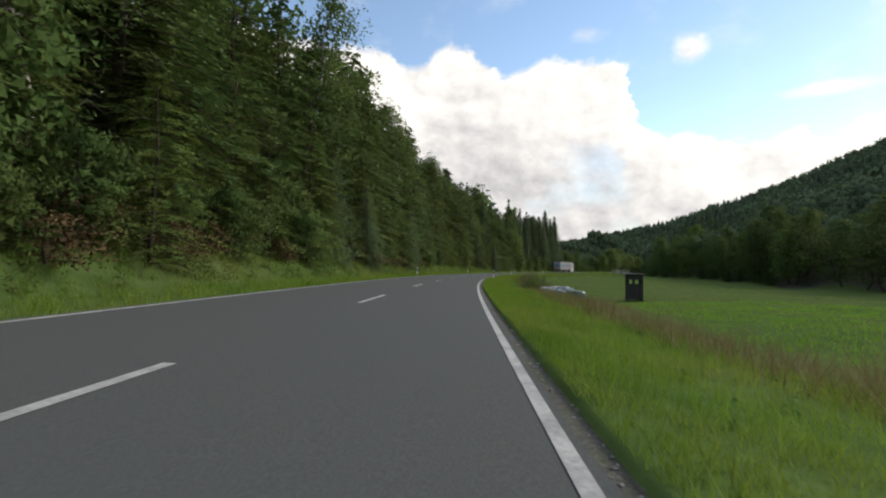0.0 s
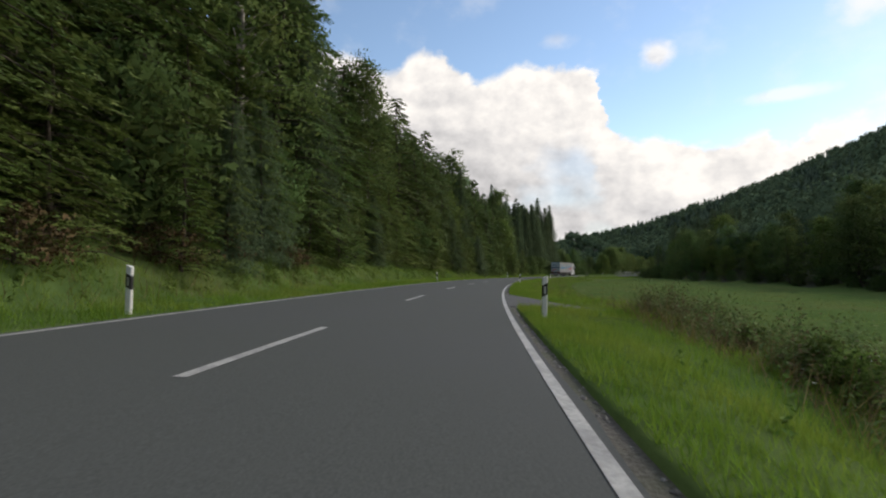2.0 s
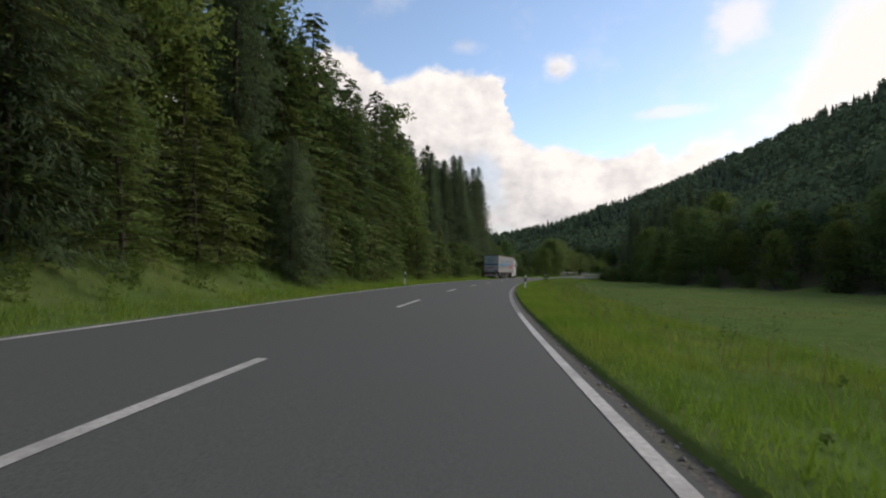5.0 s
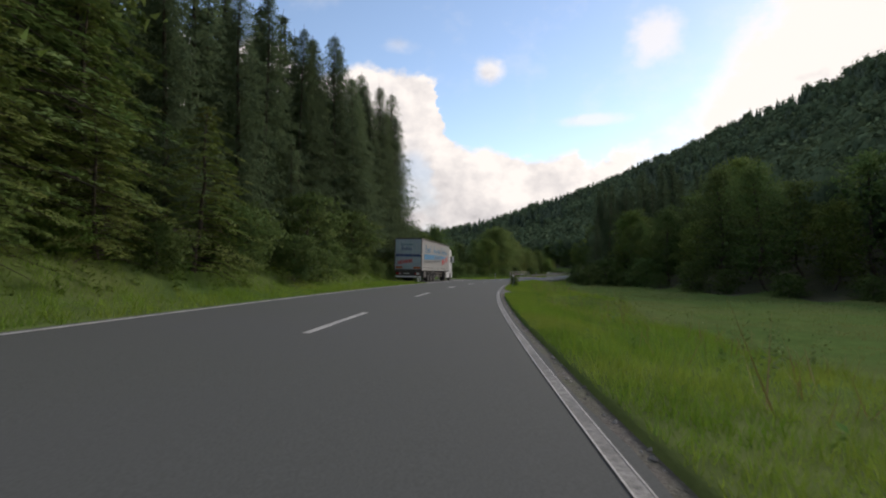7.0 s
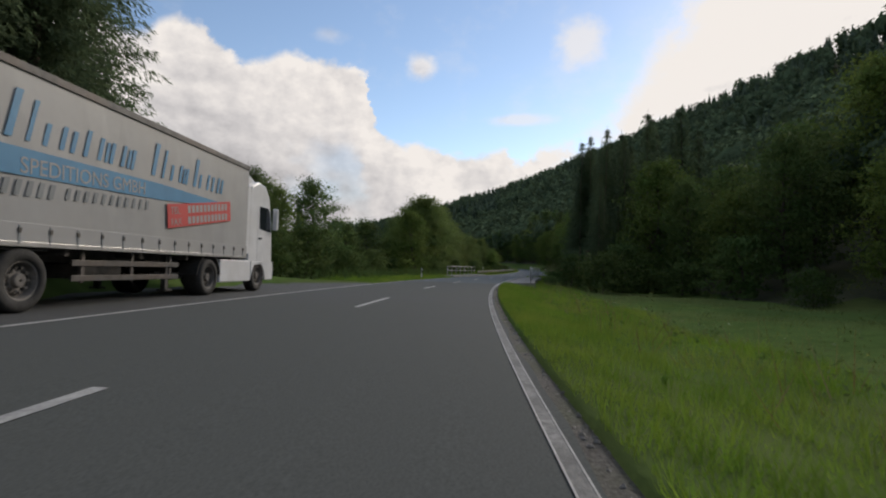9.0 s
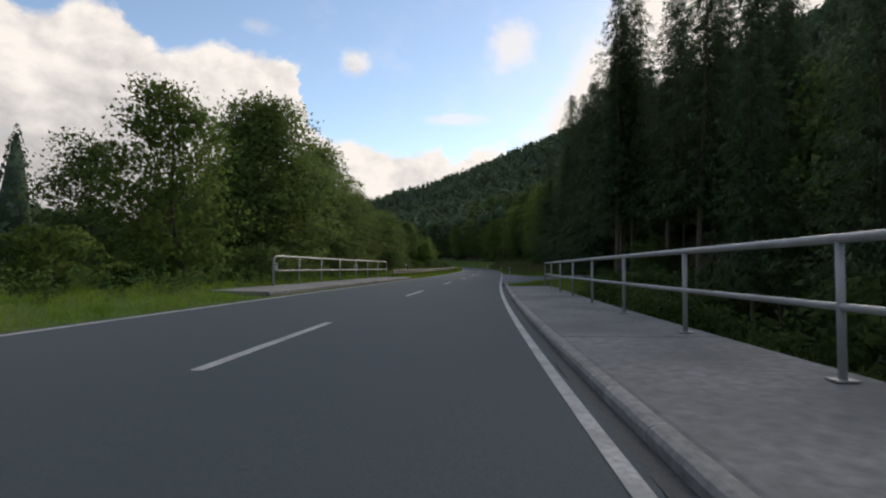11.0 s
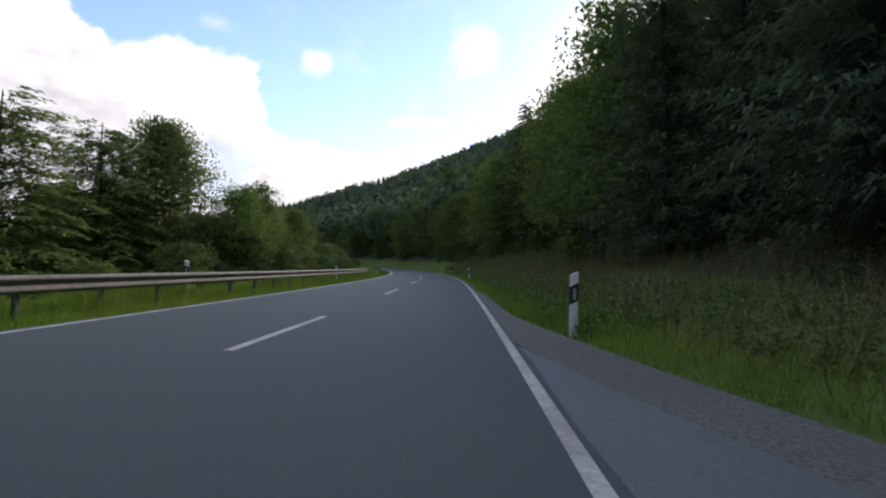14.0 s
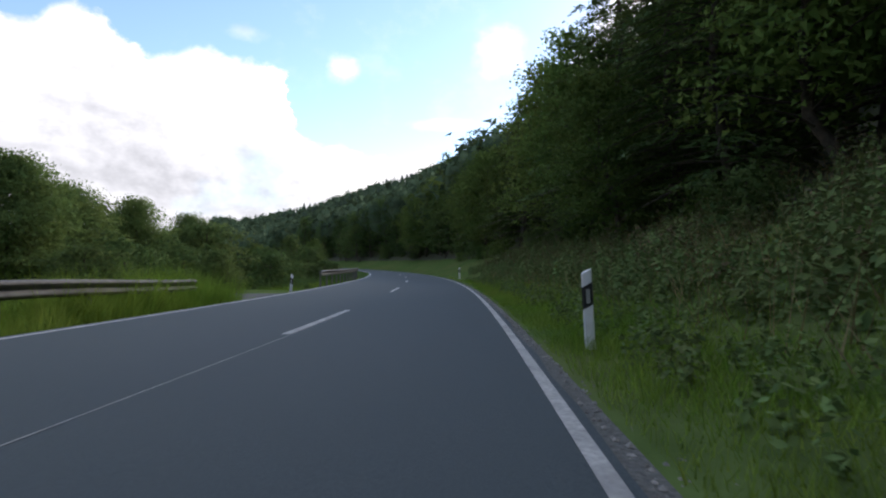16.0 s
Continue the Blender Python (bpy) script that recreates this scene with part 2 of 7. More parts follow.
M["leaf_beech"] = material("beech_leaves", (0.105, 0.165, 0.05), (0.07, 0.115, 0.034), 0.8, 0.75, spec=0.12, second=(0.14, 0.155, 0.045), second_scale=0.3, second_amount=0.5, per_object=0.22, per_island=0.2, translucent=0.3)
M["leaf_beech_light"] = material("light_beech_leaves", (0.15, 0.215, 0.055), (0.095, 0.145, 0.035), 0.8, 0.75, spec=0.12, second=(0.17, 0.17, 0.05), second_scale=0.4, second_amount=0.5, per_object=0.2, per_island=0.2, translucent=0.32)
M["herb_dark"] = material("rank_herb_leaves", (0.17, 0.245, 0.085), (0.1, 0.155, 0.052), 0.9, 0.8, spec=0.08, second=(0.13, 0.13, 0.055), second_scale=0.5, second_amount=0.5, per_island=0.3, translucent=0.25, coord="World")
M["herb_brown"] = material("withered_herb", (0.17, 0.13, 0.075), (0.09, 0.075, 0.04), 1.2, 0.85, spec=0.05, second=(0.12, 0.13, 0.05), second_scale=0.7, per_island=0.35, translucent=0.2, coord="World")
M["needle"] = material("needles", (0.125, 0.172, 0.098), (0.085, 0.122, 0.07), 0.9, 0.9, spec=0.0, second=(0.075, 0.105, 0.04), second_scale=0.4, second_amount=0.5, per_object=0.2, per_island=0.15, translucent=0.4)
# distant foliage: the hill's pale bluish haze is mixed into both base colours
M["hazed_leaf"] = material("hazed_far_leaves", (0.112, 0.162, 0.092), (0.074, 0.112, 0.066), 0.25, 0.9, spec=0.0, second=(0.07, 0.1, 0.06), second_scale=0.03, second_amount=0.6, per_island=0.25, translucent=0.2, coord="World")
M["hazed_needle"] = material("hazed_far_needles", (0.08, 0.115, 0.08), (0.054, 0.082, 0.058), 0.25, 0.9, spec=0.0, per_island=0.2, coord="World")
M["bark"] = material("bark", (0.10, 0.08, 0.06), (0.04, 0.033, 0.027), 9.0, 0.95, 0.8, 14.0)
M["bark_pale"] = material("pale_bark", (0.23, 0.185, 0.15), (0.11, 0.085, 0.07), 8.0, 0.95, 0.8, 14.0)
M["birch"] = material("birch_bark", (0.45, 0.42, 0.38), (0.10, 0.09, 0.08), 4.0, 0.85, 0.4, 10.0)
M["litter"] = material("forest_floor", (0.05, 0.055, 0.025), (0.025, 0.03, 0.014), 1.5, 0.95, 0.8, 6.0, second=(0.04, 0.055, 0.018), second_scale=0.2, coord="World")
M["white"] = material("white_plastic", (0.78, 0.78, 0.76), (0.62, 0.62, 0.6), 5.0, 0.45, second=(0.5, 0.48, 0.42), second_scale=2.0, second_amount=0.3)
M["black"] = material("black_plastic", (0.02, 0.02, 0.02), (0.012, 0.012, 0.012), 5.0, 0.5)
M["zinc"] = material("galvanised_steel", (0.18, 0.172, 0.16), (0.11, 0.105, 0.1), 4.0, 0.75, 0.1, 20.0, metal=0.15, second=(0.22, 0.2, 0.17), second_scale=1.2, second_amount=0.5)
M["zinc_light"] = material("bright_galvanised_steel", (0.42, 0.43, 0.42), (0.3, 0.305, 0.3), 4.0, 0.55, 0.1, 20.0, metal=0.3, second=(0.3, 0.29, 0.27), second_scale=1.2, second_amount=0.4)
M["concrete"] = material("concrete", (0.27, 0.267, 0.26), (0.15, 0.149, 0.145), 8.0, 0.9, 0.4, 30.0, second=(0.12, 0.12, 0.118), second_scale=0.5, second_amount=0.8, coord="World")
M["kerb"] = material("kerb_concrete", (0.36, 0.35, 0.33), (0.2, 0.195, 0.185), 14.0, 0.9, 0.5, 40.0, second=(0.16, 0.155, 0.145), second_scale=0.9, second_amount=0.6, per_object=0.12, coord="World")
M["tarp"] = material("white_tarpaulin", (0.355, 0.36, 0.36), (0.3, 0.305, 0.305), 1.2, 0.5, 0.12, 2.5, second=(0.32, 0.315, 0.3), second_scale=0.5, second_amount=0.5)
M["cab"] = material("white_lacquer", (0.75, 0.76, 0.77), (0.66, 0.67, 0.68), 3.0, 0.3, second=(0.5, 0.49, 0.46), second_scale=0.8, second_amount=0.3)
M["blue"] = material("blue_print", (0.06, 0.24, 0.42), (0.05, 0.2, 0.36), 2.0, 0.5)
M["red"] = material("red_print", (0.55, 0.06, 0.055), (0.48, 0.05, 0.05), 2.0, 0.5)
M["grey_print"] = material("grey_print", (0.22, 0.24, 0.25), (0.18, 0.2, 0.21), 2.0, 0.5)
M["rubber"] = material("tyre_rubber", (0.04, 0.039, 0.037), (0.022, 0.022, 0.021), 14.0, 0.85, 0.3, 30.0)
M["steel"] = material("dark_steel", (0.10, 0.10, 0.10), (0.05, 0.05, 0.05), 6.0, 0.6, metal=0.3, second=(0.14, 0.11, 0.09), second_scale=1.2, second_amount=0.5)
M["alu"] = material("aluminium", (0.5, 0.5, 0.5), (0.38, 0.38, 0.38), 6.0, 0.4, metal=0.7)
M["glass"] = material("dark_glass", (0.02, 0.025, 0.03), (0.015, 0.02, 0.025), 2.0, 0.08, spec=0.6)
M["lamp_red"] = material("red_lens", (0.4, 0.02, 0.02), None, 5.0, 0.2)
M["lamp_orange"] = material("orange_lens", (0.6, 0.2, 0.02), None, 5.0, 0.25)
M["lamp_clear"] = material("clear_lens", (0.6, 0.62, 0.64), None, 5.0, 0.12)
M["bale"] = material("bale_wrap", (0.045, 0.10, 0.12), (0.03, 0.07, 0.085), 3.0, 0.28, 0.3, 9.0, second=(0.16, 0.24, 0.27), second_scale=0.9, second_amount=0.55, spec=0.6)
M["bale_white"] = material("white_bale_wrap", (0.6, 0.62, 0.6), (0.45, 0.47, 0.45), 3.0, 0.3, 0.3, 9.0)
M["wood_dark"] = material("weathered_boards", (0.055, 0.055, 0.05), (0.025, 0.025, 0.023), 12.0, 0.9, 0.5, 25.0, per_object=0.2)
M["roof_sheet"] = material("roof_sheet", (0.24, 0.245, 0.24), (0.16, 0.16, 0.155), 4.0, 0.6, second=(0.15, 0.14, 0.12), second_scale=1.0)
M["flower"] = material("white_flowers", (0.7, 0.7, 0.62), (0.55, 0.56, 0.45), 3.0, 0.7)
M["flower_yellow"] = material("yellow_flowers", (0.6, 0.45, 0.03), (0.45, 0.33, 0.02), 3.0, 0.7)
M["butterbur"] = material("butterbur_leaves", (0.25, 0.37, 0.1), (0.18, 0.28, 0.07), 6.0, 0.8, spec=0.1, per_island=0.2, translucent=0.3)
M["dock"] = material("broad_leaves", (0.15, 0.25, 0.06), (0.1, 0.17, 0.04), 3.0, 0.85, spec=0.05, per_island=0.25, translucent=0.2)

# ---- the road's course: s metres along the centre line, d metres to its right ----
K_STEP, K_START = 20.0, -40.0
CURV = [-0.76, -0.76, -0.76, -1.61, -2.46, -2.54, -2.53, -3.2, -3.31, -2.41, -2.93, -2.79, -3.48, -3.39, -2.7, -1.36, 0.31, 0.83, 1.19, 3.34, 3.81, 3.8, 3.8, 3.8, 3.8, 3.8, 0.0]
BANK_S, BANK = [-40 + 65 * i for i in range(8)], [1.53, 2.15, 1.67, 1.6, 1.2, 0.63, 1.02, 1.8]
LINE_R, LINE_L, DASH_S = 3.03, 3.21, -1.635
GS = np.arange(-400.0, 560.0, 0.5)
_k = np.interp(GS, K_START + K_STEP * np.arange(len(CURV)), CURV, left=0.0)
_k[GS < -40] = 0.0
HEAD = np.cumsum(_k) * 0.5 / 1000
HEAD -= np.interp(0, GS, HEAD)
CX, CY = np.cumsum(-np.sin(HEAD)) * 0.5, np.cumsum(np.cos(HEAD)) * 0.5
CX -= np.interp(0, GS, CX)
CY -= np.interp(0, GS, CY)


def rise(s):
    return 6e-5 * np.maximum(np.asarray(s, float) - 235.0, 0) ** 2 * (np.asarray(s, float) < 430) + (np.asarray(s, float) >= 430) * (2.28 + 0.0234 * (np.asarray(s, float) - 430))


def surface(s, d):
    """Height of the banked road surface."""
    return rise(s) - np.tan(np.radians(np.interp(s, BANK_S, BANK))) * np.clip(d, -6, 6)


def plan(s, d):
    th = np.interp(s, GS, HEAD)
    return np.interp(s, GS, CX) + np.cos(th) * d, np.interp(s, GS, CY) + np.sin(th) * d


def heading(s):
    return math.degrees(float(np.interp(s, GS, HEAD)))


def step(v, lo, hi):
    t = np.clip((v - lo) / (hi - lo), 0, 1)
    return t * t * (3 - 2 * t)


def wobble(x, y, f, seed=0.0):
    """Cheap smooth variation, about -1 to 1."""
    return (np.sin(x * f + 1.3 * seed) * np.cos(y * f * 1.17 + seed) + 0.6 * np.sin((x + y) * f * 2.1 + 2.0 * seed) + 0.4 * np.cos((x - 1.7 * y) * f * 3.3 + seed)) / 1.6


# foot of the wooded hill beyond the meadow, and its ridge
FOOT_Y, FOOT_X = [-600, -80, 60, 140, 172, 185, 205, 222, 236, 246], [62, 70, 75, 79, 74, 72, 78, 87, 95, 112]
RIDGE_Y, RIDGE_X = [-600, 200, 382, 423, 500, 581, 680, 776, 855, 942, 1044, 1200, 1500], [450, 450, 461, 484, 510, 531, 545, 548, 527, 484, 400, 370, 370]


def foot_x(y):
    road_x = np.interp(y, CY, CX)
    th = np.interp(y, CY, HEAD)
    beside = road_x + 9.5 / np.maximum(np.cos(th), 0.5)
    far = np.interp(y, FOOT_Y, FOOT_X)
    return np.where(y < 246, far, np.where(y < 262, 112 + (y - 246) / 16 * (beside - 112), beside))


def height(s, d, x, y):
    """The ground, given a point both along the road and in the plan."""
    base = surface(s, d)
    r, l = np.maximum(d, 0), np.maximum(-d, 0)
    bumps = 0.06 * wobble(x, y, 0.9) + 0.12 * wobble(x, y, 0.23, 2.0)
    z = base - 0.09 + 0 * d
    # right of the road: verge, slope to the meadow
    meadow = -1.35 - 1.45 * step(x, 15, 75) * step(-y, -185, -90) + 0.5 * step(s, 60, 120) * (1 - step(d, 6, 40)) + 0.12 * wobble(x, y, 0.05, 5.0)
    ramp = step(s, 54, 58) * (1 - step(s, 63, 71)) + step(s, 168, 172) * (1 - step(s, 176, 184))
    right = base + 0.02 - 0.25 * step(r, 3.4, 5.5) * (1 - 0.9 * ramp) - 0.05 * ramp
    bales_at = step(s, 31, 35) * (1 - step(s, 47, 52))
    meadow = meadow - 0.3 * bales_at * (1 - step(r, 11, 20))
    lo, hi = 5.0 - 0.5 * bales_at + 1.5 * ramp, 10.5 - 2.9 * bales_at + 2.0 * ramp
    right = right + (meadow - right) * step((r - lo) / (hi - lo), 0.0, 1.0)
    gully = step(s, 239, 245) * (1 - step(s, 257, 262)) * step(r, 5.6, 9.0)
    right = right - 1.6 * gully
    yard = step(s, 259, 266)
    flat = rise(s) - 0.13 + 0.02 * np.minimum(r, 30)
    right = right + (flat - right) * yard
    bank_r = step(s, 294, 312)
    right = right + bank_r * (0.05 * step(r, 3.6, 4.6) + (0.17 + 0.2 * step(s, 318, 338)) * np.clip(r - 4.8, 0, 6))
    # left: verge, wooded slope until the lay-by, lower ground after it
    wood = 1 - step(s, 206, 222)
    left = base * 0.4 + 0.05 + 0.12 * step(l, 4, 6)
    left = left + wood * (0.5 * np.maximum(l - 5.3, 0) * (1 - 0.35 * step(l, 60, 140))) * step(l, 5.0, 7.0)
    layby = step(s, 183, 189) * (1 - step(s, 214, 219)) * (1 - step(l, 8.0, 9.2))
    left = left + (base - 0.06 - left) * layby
    low = step(s, 214, 226) * step(l, 7, 16)
    left = left - low * 1.4 + (1 - wood) * 0.26 * np.maximum(l - 90, 0) * (1 - 0.5 * step(l, 150, 320))
    left = left + 0.3 * step(s, 333, 338) * (1 - step(s, 342.6, 343.4)) * step(l, 3.7, 4.5) * (1 - step(l, 6.5, 9))
    gully_l = step(s, 250, 257) * (1 - step(s, 271, 278)) * step(l, 7.4, 10.0)
    left = left - 1.4 * gully_l
    under = (d <= 3.3) & (d >= -3.45)
    z = np.where(under, base - 0.09, np.where(d > 0, right + bumps * step(r, 4, 8), left + bumps * step(l, 4, 8)))
    # the wooded hill
    fx, rx = foot_x(y), np.interp(y, RIDGE_Y, RIDGE_X)
    t = (x - fx) / np.maximum(rx - fx, 20)
    tc = np.clip(t, 0, 1)
    top = np.interp(y, [200, 382, 423, 581, 680, 776, 855, 942, 1044, 1200], [156, 156, 156, 157, 149, 139, 117, 80, 38, 26])
    up = np.where(t < 1, top * (0.62 * tc + 0.55 * tc ** 2 - 0.17 * tc ** 3), top - 25 * np.clip(t - 1, 0, 3))
    z = z + np.where((d > 4.8) & (t > 0), up + 2.5 * wobble(x, y, 0.03, 1.0) * step(t, 0.05, 0.3), 0)
    # hills that close the valley
    z = z + 38 * step(y, 640, 1150) * step(rx - 20 - x, -60, 120)
    z = z + 45 * step(-y, 120, 420)
    return z


def spread(s, d):
    """Plan position; beyond 15 m from the road the lines run due east or west, so that they never cross."""
    x, y = plan(s, np.clip(d, -15, 15))
    return x + d - np.clip(d, -15, 15), y


def ground_z(s, d):
    x, y = spread(np.asarray(s, float), np.asarray(d, float))
    return height(np.asarray(s, float), np.asarray(d, float), x, y)


def along(x, y):
    """Road coordinates of a point in the plan."""
    j = int(np.argmin((CX - x) ** 2 + (CY - y) ** 2))
    th = HEAD[j]
    return GS[j] + (x - CX[j]) * -math.sin(th) + (y - CY[j]) * math.cos(th), (x - CX[j]) * math.cos(th) + (y - CY[j]) * math.sin(th)


def ground_xy(x, y):
    """Ground height at a point in the plan: the line of the sheet that passes through it."""
    side = 1 if x > np.interp(y, CY, CX) else -1
    s, d = along(x, y)
    if abs(d) > 15:
        ex, ey = plan(GS, np.full(len(GS), 15.0 * side))
        j = int(np.argmin(np.abs(ey - y)))
        s, d = GS[j], side * 15.0 + (x - ex[j])
    return float(height(np.array(s), np.array(d), np.array(x), np.array(y)))


def mesh_from(name, verts, faces, mats=(), smooth=False, index=None):
    me = bpy.data.meshes.new(name)
    verts = np.asarray(verts, float)
    faces = np.asarray(faces, int)
    n, k = faces.shape
    me.vertices.add(len(verts))
    me.vertices.foreach_set("co", verts.ravel())
    me.loops.add(n * k)
    me.loops.foreach_set("vertex_index", faces.ravel())
    me.polygons.add(n)
    me.polygons.foreach_set("loop_start", np.arange(n) * k)
    for m in mats:
        me.materials.append(m)
    if index is not None:
        me.polygons.foreach_set("material_index", np.asarray(index, int))
    me.polygons.foreach_set("use_smooth", np.full(n, bool(smooth)))
    me.update(calc_edges=True)
    me.validate()
    return me


def grid_faces(rows, cols):
    i = np.arange(rows - 1)[:, None] * cols + np.arange(cols - 1)[None, :]
    i = i.ravel()
    return np.stack([i, i + 1, i + cols + 1, i + cols], 1)


def off_drives(s, d):
    """True off the paved patches on the right."""
    on = ((s > np.interp(d, [3.1, 3.6, 5.4, 6.2], [57.5, 57.6, 58.1, 58.2])) & (s < np.interp(d, [3.15, 4.45, 5.05, 5.4, 6.4], [66.6, 62.4, 60.3, 59.4, 58.6])) & (d < 6.2)) | ((s > np.interp(d, [3.1, 3.6, 4.5], [172.6, 173.0, 173.8])) & (s < np.interp(d, [3.15, 3.9, 4.8, 6], [180, 176.5, 174.5, 173])) & (d < 4.7))
    on |= (s > 227.5) & (s < 260.6) & (d < 5.6)
    lo = np.interp(d, [3.15, 3.6, 3.75, 4.5, 6, 7, 9.2, 12, 22], [262, 262.5, 263.4, 265.8, 270.2, 272.7, 274.6, 276, 276.6])
    hi = np.interp(d, [3.15, 3.45, 3.58, 3.86, 4.3, 4.8, 5.8, 7.1, 8.8, 11.3, 15, 22], [330, 304.5, 302.5, 300.5, 297.6, 295.6, 290.4, 287.2, 284.7, 283.3, 280.9, 280.2])
    on |= (s > lo) & (s < hi)
    return ~on | (d < 3.1)


def off_left(s, d):
    return ~(((s > 191.4) & (s < 219.5) & (d > -8.4)) | ((s > 248) & (s < 273) & (d > -5.6)) | ((s > 343) & (s < 354)))


def ground_sheet():
    s = np.concatenate([[-395, -330, -250, -180, -130, -90, -60], np.arange(-40, 400, 1.5), np.arange(400, 555, 5.0)])
    dr = np.array([0, 3.28, 3.32, 3.43, 3.48, 3.8, 4.2, 4.8, 5.4, 6, 6.8, 7.6, 8.5, 9.5, 10.5, 12, 14, 17, 21, 26, 32, 38, 45, 52, 60, 70, 82, 95, 110, 130, 150, 175, 200, 225, 250, 275, 300, 330, 360, 390, 425, 460, 500, 550, 620, 700, 820, 1000, 1500, 2400])
    d = np.concatenate([-dr[:0:-1], dr])
    Sg, Dg = np.meshgrid(s, d, indexing="ij")
    x, y = spread(Sg, Dg)
    # past the ends the sheet goes straight on
    ends = []
    for extra in (np.array([-2400.0, -1500, -900, -600]), np.array([40.0, 120, 220, 330, 450, 600, 800, 1100, 1600, 2400])):
        at = -395.0 if extra[0] < 0 else s[-1]
        ends.append((extra, at))
    blocks = []
    for extra, at in ends:
        bx, by = spread(np.full(len(d), at), d)
        E = np.repeat(extra[:, None], len(d), 1)
        X, Y = bx[None, :] + 0 * E, by[None, :] + (E + 0 if extra[0] > 0 else E + 395)
        blocks.append((X, Y, height(np.full(E.shape, at), np.repeat(d[None, :], len(extra), 0), X, Y)))
    inside = (Dg > 3.3) & (Dg < 40)
    for ds, dd in ((0, 0), (1.6, 0), (-1.6, 0), (0, 0.6), (1.6, 0.6), (-1.6, 0.6)):
        inside &= ~off_drives(Sg + ds, Dg + dd)
    Z = height(Sg, Dg, x, y) - 0.1 * inside
    X = np.concatenate([blocks[0][0], x, blocks[1][0]])
    Y = np.concatenate([blocks[0][1], y, blocks[1][1]])
    Zz = np.concatenate([blocks[0][2], Z, blocks[1][2]])
    me = mesh_from("ground", np.stack([X, Y, Zz], -1).reshape(-1, 3), grid_faces(*X.shape)[:, ::-1], [M["ground"], M["litter"]], True)
    c = np.empty(len(me.polygons) * 3)
    me.polygons.foreach_get("center", c)
    c = c.reshape(-1, 3)
    litter = c[:, 0] > foot_x(c[:, 1])
    rx = np.interp(c[:, 1], CY, CX)
    litter |= (c[:, 1] < 205) & (c[:, 0] < rx - 9.5 / np.cos(np.interp(c[:, 1], CY, HEAD)))
    me.polygons.foreach_set("material_index", litter.astype(int))
    return tagged(new("ground", me), "grassy valley floor and wooded slopes", "ground", kind="structure")


ground_sheet()


def ribbon(name, s0, s1, d0, d1, lift, mat, ds=1.0, nd=2, edge=None, seed=0, under=0.0):
    """A strip of the road between two offsets, with ragged outer edge if edge is given."""
    s = np.linspace(s0, s1, max(2, int((s1 - s0) / ds) + 1))
    d = np.linspace(d0, d1, nd)
    Sg, Dg = np.meshgrid(s, d, indexing="ij")
    if edge:
        Dg[:, -1] += edge * wobble(s, s * 0.3, 1.7, seed)
    x, y = plan(Sg, Dg)
    z = surface(Sg, Dg) + lift
    v = np.stack([x, y, z], -1).reshape(-1, 3)
    f = grid_faces(len(s), nd)
    f = f if d1 < d0 else f[:, ::-1]
    if under:
        n = len(v)
        v = np.concatenate([v, v - [0, 0, under]])
        border = list(range(0, n, nd)) + list(range(n - nd + 1, n)) + list(range(n - 1 - nd, -1, -nd)) + list(range(nd - 2, 0, -1))
        q = [[a, b, b + n, a + n] for a, b in zip(border, border[1:] + border[:1])]
        q = np.array(q) if d1 > d0 else np.array(q)[:, ::-1]
        f = np.concatenate([f, q])
    return new(name, mesh_from(name, v, f, [mat]))


tagged(ribbon("road", -394, 227, -3.4, 3.15, 0.0, M["asphalt"], 1.0, 9, 0.04, 1, 0.12), "two-lane country road of dark grey asphalt", "road", kind="structure")
tagged(ribbon("road", 227, 555, -3.4, 3.15, 0.0, M["asphalt_skylit"], 1.0, 9, 0.04, 1, 0.12), "two-lane country road of smooth grey asphalt tinted with blue sky light", "road", kind="structure")
tagged(ribbon("road_joint", 326, 337, 0.076, 0.088, 0.005, M["paint"], 1.0, 2), "thin pale joint along the middle of the asphalt", "joint", kind="structure")
tagged(ribbon("road_shoulder", -60, 228, 3.1, 3.46, -0.025, M["gravel"], 0.4, 3, 0.1, 3, 0.08), "dirt and gravel shoulder beside the asphalt", "shoulder", kind="structure")
tagged(ribbon("road_shoulder", 312, 420, 3.1, 3.62, -0.025, M["gravel_grey"], 0.4, 3, 0.12, 5, 0.08), "loose gravel shoulder beside the asphalt", "shoulder", kind="structure")
for a, b in ((-394, 118), (222, 555)):
    tagged(ribbon("road_line", a, b, LINE_R - 0.045, LINE_R + 0.06, 0.006, M["paint"], 1.0), "white painted edge line along the lane", "road marking", kind="structure")
tagged(ribbon("road_line", 118, 222, LINE_R - 0.045, LINE_R + 0.06, 0.006, M["paint_worn"], 1.0), "worn grey edge line along the lane", "road marking", kind="structure")
for a, b in ((-0.045, -0.033), (0.05, 0.06)):
    tagged(ribbon("road_line", 118, 222, LINE_R + a, LINE_R + b, 0.009, M["paint"], 1.0), "thin pale rim of the worn edge line", "road marking", kind="structure")
tagged(ribbon("road_line", -394, 555, -LINE_L - 0.06, -LINE_L + 0.06, 0.006, M["paint"], 1.0), "white painted edge line along the lane", "road marking", kind="structure")
tagged(ribbon("gutter_strip", 226, 262.5, 3.15, 3.5, -0.012, M["asphalt_old"], 1.0, 3, None, 0, 0.08), "strip of old asphalt along the kerb", "gutter", kind="structure")
for i in range(-4, 42):
    a = DASH_S + 12 * i
    tagged(ribbon("centre_dash", a, a + 3.95, -0.06, 0.06, 0.006, M["paint"], 0.99), "white painted dash on the road's centre line", "road marking", "centre line dashes", "structure")

